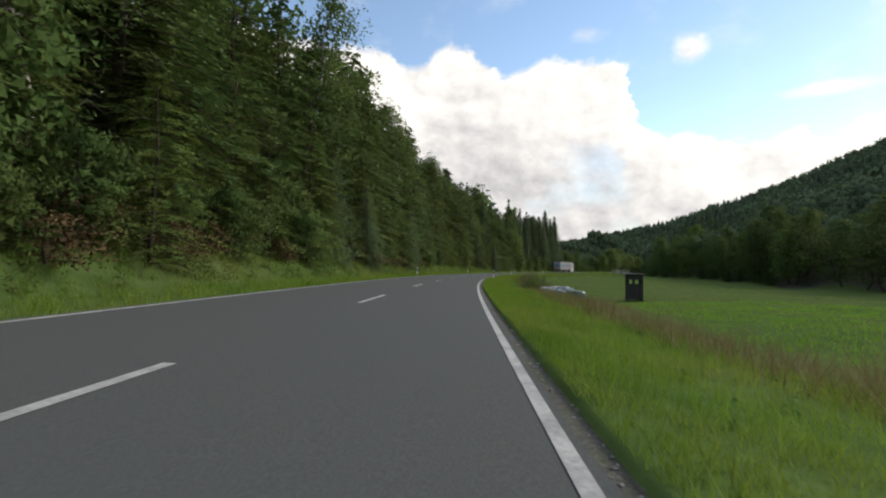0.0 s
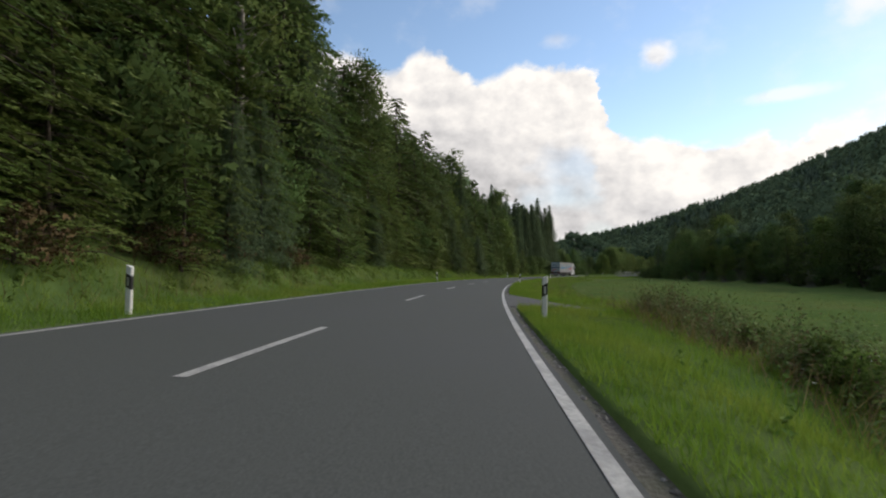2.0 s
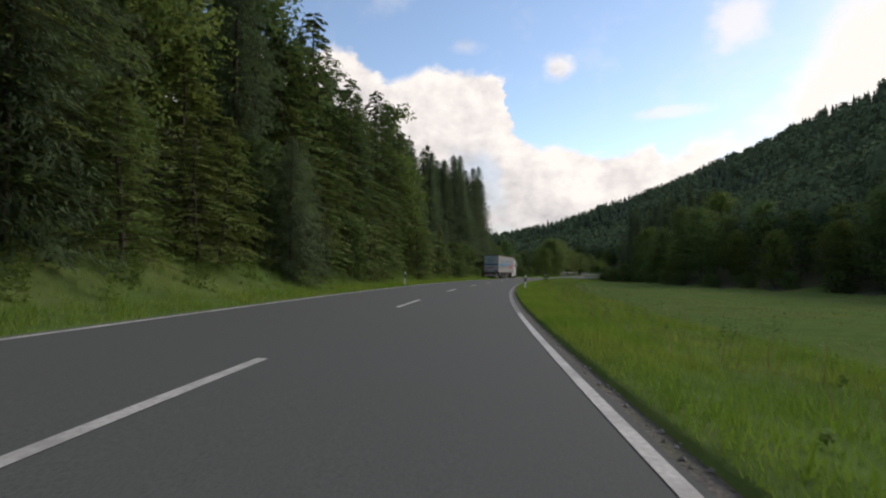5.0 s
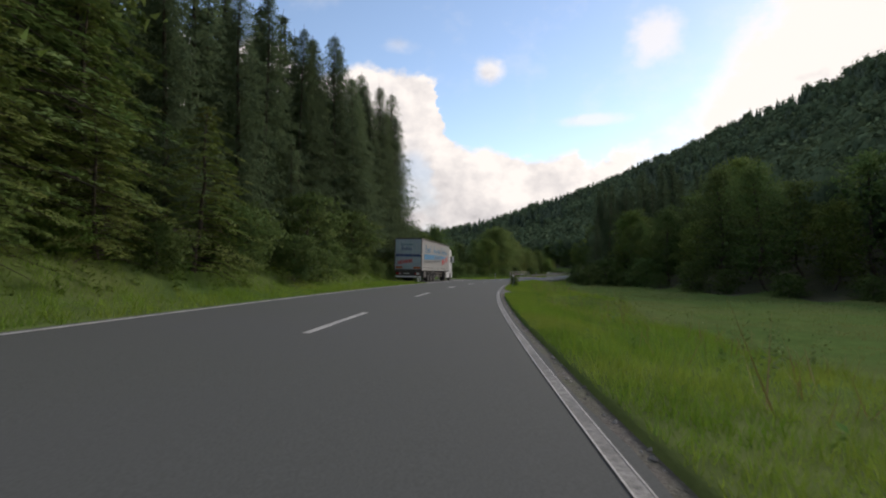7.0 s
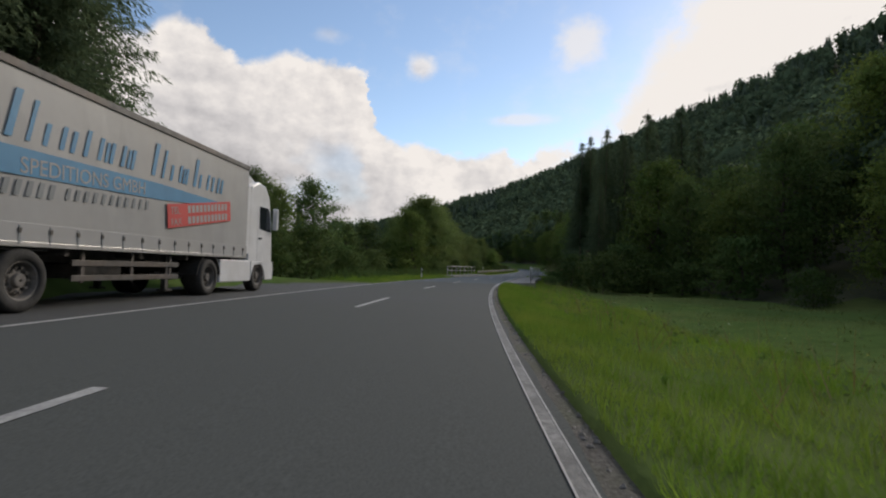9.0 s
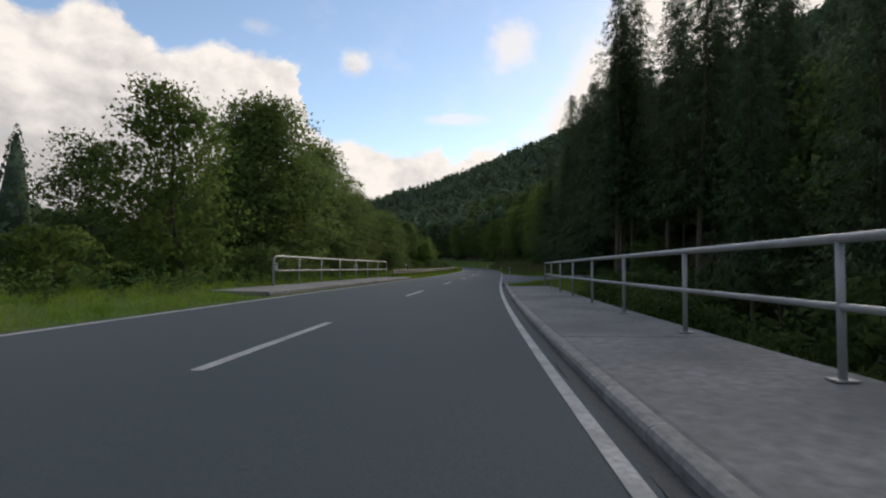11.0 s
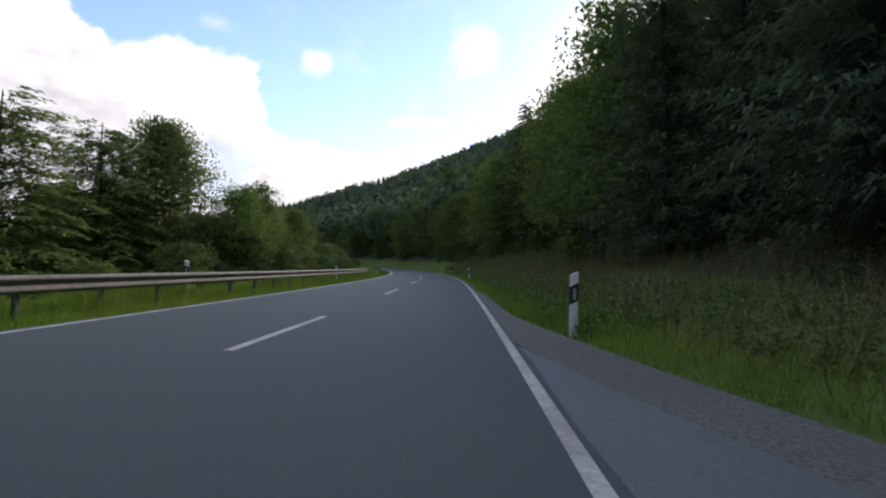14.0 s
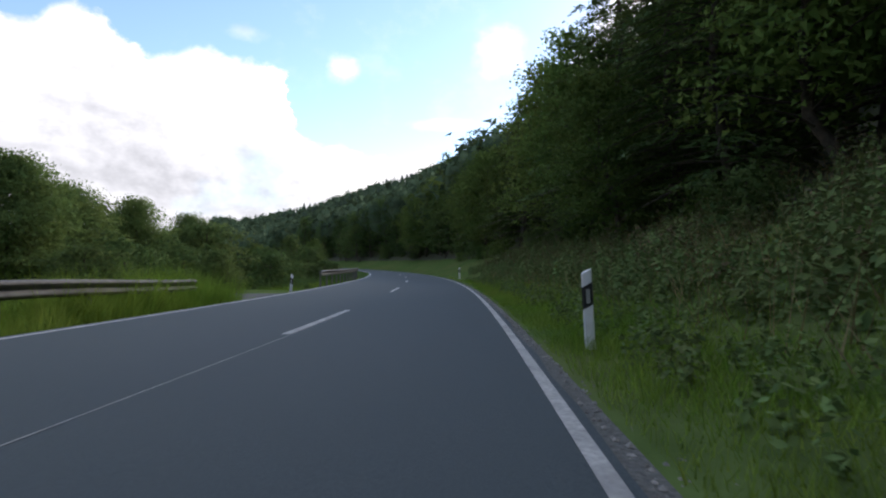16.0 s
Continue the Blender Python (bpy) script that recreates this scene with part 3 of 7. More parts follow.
# ---- trees and bushes ----
def tube(points, radii, sides=6):
    """Vertices and quads of a tapered tube."""
    pts = np.asarray(points, float)
    v, f = [], []
    for i, p in enumerate(pts):
        t = pts[min(i + 1, len(pts) - 1)] - pts[max(i - 1, 0)]
        t /= max(np.linalg.norm(t), 1e-6)
        a = np.cross(t, [0.3, 0.9, 0.1])
        a /= max(np.linalg.norm(a), 1e-6)
        b = np.cross(t, a)
        for j in range(sides):
            w = 2 * math.pi * j / sides
            v.append(p + radii[i] * (a * math.cos(w) + b * math.sin(w)))
    for i in range(len(pts) - 1):
        for j in range(sides):
            f.append([i * sides + j, i * sides + (j + 1) % sides, (i + 1) * sides + (j + 1) % sides, (i + 1) * sides + j])
    return np.array(v), np.array(f)


def joined(parts):
    v, f, n = [], [], 0
    for a, b in parts:
        v.append(a)
        f.append(b + n)
        n += len(a)
    return np.concatenate(v), np.concatenate(f)


def leaves(rng, centres, size, normals=None, long=1.5, tilt=0.8, tri=False):
    """A pointed blade for every centre, turned at random about its outward normal."""
    n = len(centres)
    nrm = rng.normal(size=(n, 3)) * tilt
    if normals is not None:
        nrm += normals
    nrm /= np.linalg.norm(nrm, axis=1)[:, None] + 1e-9
    a = np.cross(nrm, rng.normal(size=(n, 3)))
    a /= np.linalg.norm(a, axis=1)[:, None] + 1e-9
    b = np.cross(nrm, a)
    sz = (size * rng.uniform(0.6, 1.35, n))[:, None]
    c = np.asarray(centres)
    if tri:
        v = np.stack([c - a * sz * long * 0.45 + b * sz * 0.5, c - a * sz * long * 0.45 - b * sz * 0.5, c + a * sz * long * 0.55], 1)
        if normals is not None:
            flip = (np.cross(v[:, 1] - v[:, 0], v[:, 2] - v[:, 0]) * normals).sum(1) < 0
            v[flip] = v[flip][:, ::-1]
        return v.reshape(-1, 3), np.arange(3 * n).reshape(n, 3)
    v = np.stack([c - a * sz * long * 0.5, c + b * sz * 0.5 - a * sz * 0.08, c + a * sz * long * 0.5 - nrm * sz * 0.12, c - b * sz * 0.5 - a * sz * 0.08], 1).reshape(-1, 3)
    return v, np.arange(4 * n).reshape(n, 4)


def plant(name, label, category, wood, crown, wood_mat, crown_mat, group=""):
    ob = tagged(new(name), label, category, group)
    t = new("trunk", mesh_from("trunk", *wood, [wood_mat], True))
    me = mesh_from("crown", crown[0], crown[1], [crown_mat], len(crown) > 2)
    if len(crown) > 2:
        me.normals_split_custom_set_from_vertices(crown[2])
    c = new("crown", me)
    t.parent = c.parent = ob
    return ob


def leafy(seed, H, R, n, size, base=0.12, clumps=46, droop=0.0, lean=0.0, cone=0.0):
    """Wood and crown of a broad-leaved tree: limbs from the trunk, each ending in a cluster of leaves."""
    rng = np.random.default_rng(seed)
    zs = np.linspace(0, 0.92, 8)
    sway = np.cumsum(rng.normal(0, 0.018 * H, (8, 2)), 0) + np.outer(zs, [lean * H, 0])
    sway[0] = 0
    spine = np.column_stack([sway, zs * H])
    r0 = 0.011 * H + 0.03
    parts = [tube(spine, r0 * (1.05 - zs) ** 0.9 + 0.012, 7)]
    cs, out, grow = [], [], []
    for i in range(clumps):
        u = base + (0.98 - base) * ((i + rng.uniform()) / clumps) ** 0.85
        a = i * 2.399 + rng.normal(0, 0.5)
        prof = math.sin(min(1.0, (u - base) / (1 - base) * 0.86 + 0.14) * math.pi) ** 0.6
        prof *= 1 - cone * u ** 1.5
        rad = R * prof * rng.uniform(0.45, 1.1)
        p0 = np.array([np.interp(u * 0.8, zs, spine[:, 0]), np.interp(u * 0.8, zs, spine[:, 1]), max(u * 0.8, 0.05) * H])
        p1 = np.array([np.interp(u, zs, spine[:, 0]) + rad * math.cos(a), np.interp(u, zs, spine[:, 1]) + rad * math.sin(a), u * H + rng.normal(0, 0.02 * H) - droop * rad])
        mid = (p0 + p1) / 2 + [0, 0, 0.06 * rad]
        parts.append(tube([p0, mid, p1], [r0 * 0.32 * (1.1 - u), r0 * 0.2 * (1.1 - u), 0.008], 3))
        k = max(3, int(n / clumps * rng.uniform(0.5, 1.5)))
        ext = R * rng.uniform(0.2, 0.36)
        off = rng.normal(size=(k, 3))
        off /= np.linalg.norm(off, axis=1)[:, None]
        inner = rng.uniform(size=k) < 0.16
        off *= np.where(inner, rng.uniform(0.0, 0.5, k), rng.uniform(0.7, 1.05, k))[:, None] * ext
        off *= [1.3, 1.3, 0.42]
        off[:, 2] -= 0.12 * (off[:, 0] ** 2 + off[:, 1] ** 2) / ext
        if droop:
            off[:, 2] -= rng.uniform(0, 1, k) ** 2 * droop * 2.2
        back = rng.uniform(0, 0.7, k) ** 2.6
        c = p1 + off - (p1 - p0) * back[:, None]
        cs.append(c)
        o = off / ext * [0.5, 0.5, 1.0] + [0, 0, 0.5]
        grow.append(np.where(inner, 1.4, 0.95))
        out.append(o)
    cs, out, big = np.concatenate(cs), np.concatenate(out), np.concatenate(grow)
    # darker foliage deep inside the crown
    k = int(n * 0.12)
    u = rng.uniform(base + 0.06, 0.93, k)
    prof = np.sin(np.minimum(1.0, (u - base) / (1 - base) * 0.86 + 0.14) * math.pi) ** 0.6 * (1 - cone * u ** 1.5)
    a, q = rng.uniform(0, 6.283, k), R * prof * 0.62 * np.sqrt(rng.uniform(0.02, 1, k))
    o = np.column_stack([np.cos(a), np.sin(a), rng.uniform(-0.3, 0.5, k)])
    cs = np.concatenate([cs, np.column_stack([np.interp(u, zs, spine[:, 0]) + q * o[:, 0], np.interp(u, zs, spine[:, 1]) + q * o[:, 1], u * H])])
    out, big = np.concatenate([out, o]), np.concatenate([big, np.full(k, 1.6)])
    keep = cs[:, 2] > 0.03 * H
    cs, out, big = cs[keep], out[keep], big[keep]
    v, f = leaves(rng, cs, size * big, out, tri=True)
    axis = np.column_stack([np.interp(cs[:, 2] / H, zs, spine[:, 0]), np.interp(cs[:, 2] / H, zs, spine[:, 1]), 0.8 * cs[:, 2] + 0.06 * H])
    far = cs - axis
    nrm = out / np.linalg.norm(out, axis=1)[:, None] + 0.7 * far / (np.linalg.norm(far, axis=1)[:, None] + 1e-6) + rng.normal(0, 0.14, cs.shape)
    nrm /= np.linalg.norm(nrm, axis=1)[:, None] + 1e-6
    return joined(parts), (v, f, np.repeat(nrm, 3, 0))


def layered(seed, H, R, limbs, twigs, per, size, base=0.04, cone=0.75, droop=0.3, domed=False):
    """Wood and crown of a forest-edge tree: long level limbs, each a flat drooping spray of leafy twigs with dark gaps between the layers."""
    rng = np.random.default_rng(seed)
    zs = np.linspace(0, 0.95, 8)
    sway = np.cumsum(rng.normal(0, 0.012 * H, (8, 2)), 0)
    sway[0] = 0
    spine = np.column_stack([sway, zs * H])
    r0 = 0.010 * H + 0.03
    parts = [tube(spine, r0 * (1.05 - zs) ** 0.9 + 0.012, 7)]
    cs, ax, nr, big = [], [], [], []
    for i in range(limbs):
        u = base + (0.985 - base) * (i + rng.uniform(0, 1)) / limbs
        a = i * 2.399 + rng.normal(0, 0.35)
        ln = R * (1 - cone * u ** 1.4) * min(1.0, 0.8 + 1.5 * u) * (1 - 0.8 * max(u - 0.8, 0) / 0.2) * rng.uniform(0.6, 1.12) + 0.25
        if domed:
            ln = R * math.sin(math.pi * (0.2 + 0.72 * u)) ** 0.55 * rng.uniform(0.5, 1.15) + 0.2
        o = np.array([np.interp(u, zs, spine[:, 0]), np.interp(u, zs, spine[:, 1]), u * H * (0.86 if domed else 1.0)])
        dn, sd = np.array([math.cos(a), math.sin(a), 0.0]), np.array([-math.sin(a), math.cos(a), 0.0])
        up0 = rng.uniform(0.1, 0.5) + 1.3 * u * u if domed else rng.uniform(0.0, 0.3) + 0.5 * max(u - 0.75, 0)

        def limb(t):
            return o + np.outer(ln * t, dn) + np.outer(ln * (up0 * t - (droop + up0 * 0.6) * t * t), [0, 0, 1.0])
        parts.append(tube(limb(np.array([0.0, 0.5, 1.0])), [r0 * 0.26 * (1.1 - u) + 0.008, r0 * 0.15 * (1.1 - u) + 0.006, 0.005], 3))
        k = max(3, int(twigs * (0.35 + 0.75 * ln / R)))
        t = np.sort(rng.uniform(0.16, 1.0, k))
        tl = ln * (0.16 + 0.34 * (1.1 - t)) * rng.uniform(0.6, 1.2, k)
        sg = np.where(np.arange(k) % 2 == 0, 1.0, -1.0) * rng.uniform(0.3, 1.05, k)
        td = dn[None] * 0.75 + sd[None] * sg[:, None]
        td /= np.linalg.norm(td, axis=1)[:, None]
        q = np.linspace(0.1, 1.0, per)[None, :] + rng.uniform(-0.5, 0.5, (k, per)) / per
        side = np.cross(td, [0, 0, 1.0])
        c = limb(t)[:, None] + td[:, None] * (tl[:, None] * q)[..., None] + side[:, None] * rng.normal(0, 0.075, (k, per))[..., None]
        c[..., 2] -= 0.28 * tl[:, None] * q ** 2 - rng.normal(0, 0.035, (k, per))
        cs.append(c.reshape(-1, 3))
        d2 = td[:, None] + side[:, None] * rng.normal(0, 0.7, (k, per))[..., None] + np.array([0, 0, -0.35])
        ax.append(d2.reshape(-1, 3))
        n = np.array([0, 0, 1.0]) + dn * 0.55 + rng.normal(0, 0.3, (k * per, 3))
        nr.append(n)
        big.append(rng.uniform(0.65, 1.3, k * per))
    cs, ax, nr, big = np.concatenate(cs), np.concatenate(ax), np.concatenate(nr), np.concatenate(big) * size
    keep = cs[:, 2] > 0.02 * H
    cs, ax, nr, big = cs[keep], ax[keep], nr[keep], big[keep]
    nr /= np.linalg.norm(nr, axis=1)[:, None]
    wd = np.cross(ax, nr + rng.normal(0, 0.25, nr.shape))
    ax /= np.linalg.norm(ax, axis=1)[:, None]
    wd /= np.linalg.norm(wd, axis=1)[:, None]
    b = big[:, None]
    v = np.stack([cs - ax * b * 0.6 + wd * b * 0.42, cs + ax * b * 0.85, cs - ax * b * 0.6 - wd * b * 0.42], 1)
    flip = (np.cross(v[:, 1] - v[:, 0], v[:, 2] - v[:, 0]) * nr).sum(1) < 0
    v[flip] = v[flip][:, ::-1]
    return joined(parts), (v.reshape(-1, 3), np.arange(3 * len(cs)).reshape(-1, 3), np.repeat(nr, 3, 0))


def spruce(seed, H, R, n_whorl, twigs, base=0.06, size=0.34, droop=0.35, girth=0.0115):
    """Wood and crown of a spruce: whorls of drooping boughs set with twig blades."""
    rng = np.random.default_rng(seed)
    zs = np.linspace(0, 1, 7)
    spine = np.column_stack([0.01 * H * rng.normal(0, 0.4, 7) * zs, 0.01 * H * rng.normal(0, 0.4, 7) * zs, zs * H])
    parts = [tube(spine, girth * H * (1 - zs) ** 0.85 + 0.012, 7)]
    vs, ns = [], []
    for w in range(n_whorl):
        u = base + (0.985 - base) * (w + rng.uniform(0, 0.6)) / n_whorl
        L_ = R * (1 - u) ** 0.66 * min(1.0, 0.7 + 2.2 * u) * rng.uniform(0.82, 1.12) + 0.15
        nb = int(rng.integers(5, 8)) if u < 0.85 else 5
        a0 = rng.uniform(0, 6.28)
        for b in range(nb):
            a = a0 + 6.283 * b / nb + rng.normal(0, 0.2)
            ln = L_ * rng.uniform(0.7, 1.2)
            dirn = np.array([math.cos(a), math.sin(a), 0])
            side = np.array([-math.sin(a), math.cos(a), 0])
            z0 = u * H
            k = max(4, int(twigs * (0.4 + ln / R)))
            t = np.sort(rng.uniform(0.12, 1.0, k))
            z = z0 - droop * ln * t ** 1.4 + 0.16 * ln * np.maximum(t - 0.75, 0) * 2
            lat = rng.uniform(-1, 1, k) * (0.10 + 0.16 * ln * (1.05 - t)) * 1.25
            c = dirn[None] * (ln * t)[:, None] + side[None] * lat[:, None]
            c[:, 2] = z - 0.25 * np.abs(lat) - rng.uniform(-0.05, 0.32, k)
            sz = size * rng.uniform(0.7, 1.3, k) * (0.55 + 0.45 * (1 - u))
            fw = dirn[None] * 0.75 + side[None] * np.sign(lat)[:, None] * rng.uniform(0.2, 0.9, k)[:, None] + np.array([0, 0, -0.3])[None] + rng.normal(0, 0.32, (k, 3))
            fw /= np.linalg.norm(fw, axis=1)[:, None]
            wd = np.cross(fw, [0, 0, 1.0]) + rng.normal(0, 0.25, (k, 3))
            wd /= np.linalg.norm(wd, axis=1)[:, None]
            q = np.stack([c - fw * sz[:, None] * 0.45 + wd * sz[:, None] * 0.2, c + fw * sz[:, None] * 0.8 - [0, 0, 0.05], c - fw * sz[:, None] * 0.45 - wd * sz[:, None] * 0.2], 1)
            nr = dirn[None] * 0.75 + side[None] * (lat / (0.3 * ln + 0.1))[:, None] * 0.4 + np.array([0, 0, 0.55])[None] + rng.normal(0, 0.22, (k, 3))
            flip = (np.cross(q[:, 1] - q[:, 0], q[:, 2] - q[:, 0]) * nr).sum(1) < 0
            q[flip] = q[flip][:, ::-1]
            vs.append(q.reshape(-1, 3))
            ns.append(np.repeat(nr / np.linalg.norm(nr, axis=1)[:, None], 3, 0))
    v = np.concatenate(vs)
    return joined(parts), (v, np.arange(len(v)).reshape(-1, 3), np.concatenate(ns))


def template(fn, name, label, category, wood_mat, crown_mat, *args, **kw):
    wood, crown = fn(*args, **kw)
    return plant(name, label, category, wood, crown, M[wood_mat], M[crown_mat])


kinds = {
    "oak_a": template(leafy, "tree", "broad-leaved tree with dense dark green foliage", "tree", "bark", "leaf", 1, 15, 4.2, 9600, 0.16, clumps=120),
    "oak_b": template(leafy, "tree", "tall broad-leaved tree with ragged green crown", "tree", "bark", "leaf", 2, 17.5, 4.4, 10000, 0.165, base=0.14, clumps=130),
    "oak_c": template(leafy, "tree", "light green broad-leaved tree with open crown", "tree", "bark", "leaf_light", 3, 13, 3.8, 8600, 0.152, clumps=112),
    "birch": template(leafy, "birch_tree", "birch with pale trunk and drooping twigs", "tree", "birch", "leaf", 4, 19, 3.2, 6000, 0.15, base=0.3, clumps=64, droop=0.5),
    "spruce_a": template(spruce, "spruce_tree", "tall dark green spruce with drooping boughs", "tree", "bark", "needle", 5, 19, 3.9, 62, 92, size=0.225),
    "spruce_b": template(spruce, "spruce_tree", "narrow dark spruce with ragged boughs", "tree", "bark", "needle", 6, 17, 3.4, 58, 84, size=0.215),
    "spruce_c": template(spruce, "spruce_tree", "young spruce with boughs down to the ground", "tree", "bark", "needle", 7, 9, 2.6, 38, 56, base=0.02, size=0.19),
    "spruce_bare": template(spruce, "spruce_tree", "forest spruce with bare pale lower trunk", "tree", "bark_pale", "needle", 17, 22, 3.4, 50, 64, base=0.24, size=0.27, girth=0.0072),
    "back_a": template(leafy, "tree", "broad-leaved forest tree behind the edge", "tree", "bark", "leaf", 21, 16, 4.4, 2600, 0.29, clumps=50),
    "back_b": template(leafy, "tree", "tall forest tree with sparse dark crown", "tree", "bark", "leaf", 22, 19, 4.2, 2600, 0.29, base=0.2, clumps=50),
    "back_s": template(spruce, "spruce_tree", "dark forest spruce behind the edge", "tree", "bark", "needle", 23, 20, 3.8, 44, 15, size=0.75),
    "alder": template(leafy, "tree", "dense dark green alder by the stream", "tree", "bark", "leaf_alder", 31, 15, 5.0, 26000, 0.155, base=0.06, clumps=210, cone=0.3),
    "beech_a": template(layered, "beech_tree", "beech with level leafy boughs down to the ground", "tree", "bark", "leaf_beech", 41, 15.5, 4.3, 155, 12, 15, 0.122),
    "beech_b": template(layered, "beech_tree", "tall beech with drooping layered boughs", "tree", "bark", "leaf_beech", 42, 17.0, 4.5, 170, 12, 15, 0.126, cone=0.7, droop=0.4),
    "beech_c": template(layered, "beech_tree", "young beech with light green layered sprays", "tree", "bark", "leaf_beech_light", 43, 9.5, 3.3, 105, 11, 14, 0.105, base=0.02, cone=0.8),
    "alder_b": template(layered, "tree", "alder with rounded uneven crown and leafy boughs", "tree", "bark", "leaf_alder", 44, 14, 4.6, 240, 12, 15, 0.14, base=0.05, droop=0.3, domed=True),
    "bush_dry": template(leafy, "bush", "withered brown bracken and shrub", "bush", "bark", "leaf_brown", 33, 1.6, 1.5, 1500, 0.07, base=0.04, clumps=30),
    "bush_a": template(leafy, "bush", "dense green hazel bush", "bush", "bark", "leaf", 8, 4.2, 2.3, 3000, 0.12, base=0.06, clumps=40),
    "bush_b": template(leafy, "bush", "low light green bush", "bush", "bark", "leaf_light", 9, 2.6, 1.7, 1900, 0.1, base=0.05, clumps=24),
    "bush_c": template(leafy, "bush", "spreading dark green shrub", "bush", "bark", "leaf", 10, 3.2, 2.4, 2600, 0.115, base=0.06, clumps=34),
}
used = set()


def set_plant(kind, s, d, k=1.0, turn=None, sink=0.1, xy=None):
    x, y = xy if xy else (float(v) for v in spread(s, d))
    z = ground_xy(x, y) if xy else float(ground_z(s, d))
    turn = random.uniform(0, 360) if turn is None else turn
    ob = kinds[kind]
    m = pose(x, y, z - sink, random.uniform(-2, 2), random.uniform(-2, 2), turn)
    if kind in used:
        ob = copy_thing(ob, m)
    else:
        used.add(kind)
        ob.matrix_basis = m
    ob.scale = (k * random.uniform(0.92, 1.1),) * 2 + (k,)
    return ob


random.seed(11)
# wooded slope left of the road: low growth at its edge, then trees
s = 1.0
while s < 186:
    edge = -7.2 - 0.9 * math.exp(-((s - 90) / 13) ** 2) + (0.7 if 124 < s < 174 else 0) - 0.25 * math.sin(s * 0.4) - (1.2 if s > 176 else 0)
    pick = ["bush_a", "bush_c", "beech_c"] if s < 22 else ["beech_c", "beech_c", "bush_a", "spruce_c"] if s < 165 else ["bush_a", "bush_c", "spruce_c"]
    kind = random.choice(pick)
    set_plant(kind, s + random.uniform(-1, 1), edge + random.uniform(-0.7, 0.4), random.uniform(0.36, 0.62) if kind == "beech_c" else random.uniform(0.55, 0.95))
    s += random.uniform(2.4, 3.8)
s = 3.0
while s < 205:
    if s < 14:
        pick = ["oak_a", "birch", "beech_b", "beech_a"]
    elif s < 120:
        pick = ["beech_a", "beech_b", "beech_a", "birch", "spruce_b", "beech_b", "oak_b"]
    elif s < 165:
        pick = ["beech_a", "beech_b", "beech_a", "spruce_b", "oak_c"]
    else:
        pick = ["spruce_a", "spruce_b", "spruce_a"]
    for row, (d0, p) in enumerate(((-10.4, 1.0), (-14.5, 0.95), (-20.0, 0.3))):
        if random.random() < p:
            kind = random.choice(pick)
            if row > 0:
                kind = "back_s" if kind.startswith("spruce") else random.choice(["back_a", "back_b"])
            k = random.uniform(0.78, 1.0) if kind.startswith(("spruce", "back_s")) else random.uniform(0.85, 1.1)
            set_plant(kind, s + random.uniform(-1.4, 1.4), d0 + (-1.0 if 76 < s < 104 else 0.9 if 126 < s < 172 else 0) + random.uniform(-1.0, 0.8), k * (0.84 if 140 < s < 182 else 1.1 if 45 < s < 85 else 0.9 if s > 182 else 1.0))
    s += random.uniform(3.6, 5.0)
for s, d, k in ((9, -6.7, 0.8), (14, -6.9, 0.8), (43, -6.8, 0.9), (52, -6.9, 0.8), (66, -7.0, 0.7), (5, -7.2, 0.9), (7, -8.2, 1.0), (11, -7.6, 0.9), (12.5, -8.6, 1.0), (17, -7.2, 0.85), (20, -7.8, 0.9), (24, -7.2, 0.7), (47, -7.3, 0.8), (57, -7.2, 0.8), (61, -7.4, 0.75)):
    set_plant("bush_dry", s, d, k)
for s, d, k in ((206.5, -12.0, 1.0), (209.0, -13.2, 0.92), (209.0, -17.0, 1.0), (205.0, -15, 1.05)):
    set_plant("spruce_a", s, d, k)
for s, d in ((184, -10.5), (187.5, -10), (190.5, -10.6), (193.5, -10.2), (196.5, -10.8), (199.5, -10.3), (202.5, -10.7), (205.5, -10.4)):
    set_plant("spruce_a", s, d - 0.6, random.uniform(0.82, 0.95))
for i in range(40):
    kind = random.choice(["beech_c", "beech_c", "bush_a"])
    set_plant(kind, 4 + i * 4.0 + random.uniform(-1, 1), -9.0 + random.uniform(-0.5, 0.5), random.uniform(0.62, 0.9) if kind == "beech_c" else random.uniform(1.0, 1.4))
for i in range(7):
    set_plant(random.choice(["bush_a", "bush_c"]), 178 + i * 2.3, -9.3 + random.uniform(-0.8, 0.4), random.uniform(0.5, 0.8))
for i in range(9):
    set_plant(random.choice(["spruce_c", "spruce_c", "bush_c"]), 182 + i * 2.8 + random.uniform(-0.8, 0.8), -9.6 + random.uniform(-0.5, 0.3), random.uniform(0.42, 0.62))
for i in range(15):
    set_plant("back_s", 160 + i * 3.4 + random.uniform(-1, 1), -17.5 + random.uniform(-2, 2), random.uniform(0.62, 0.78))
for i in range(14):
    set_plant(random.choice(["bush_a", "bush_c", "bush_b"]), 146 + i * 3.1 + random.uniform(-1, 1), -6.9 + random.uniform(-0.5, 0.3), random.uniform(0.35, 0.62))

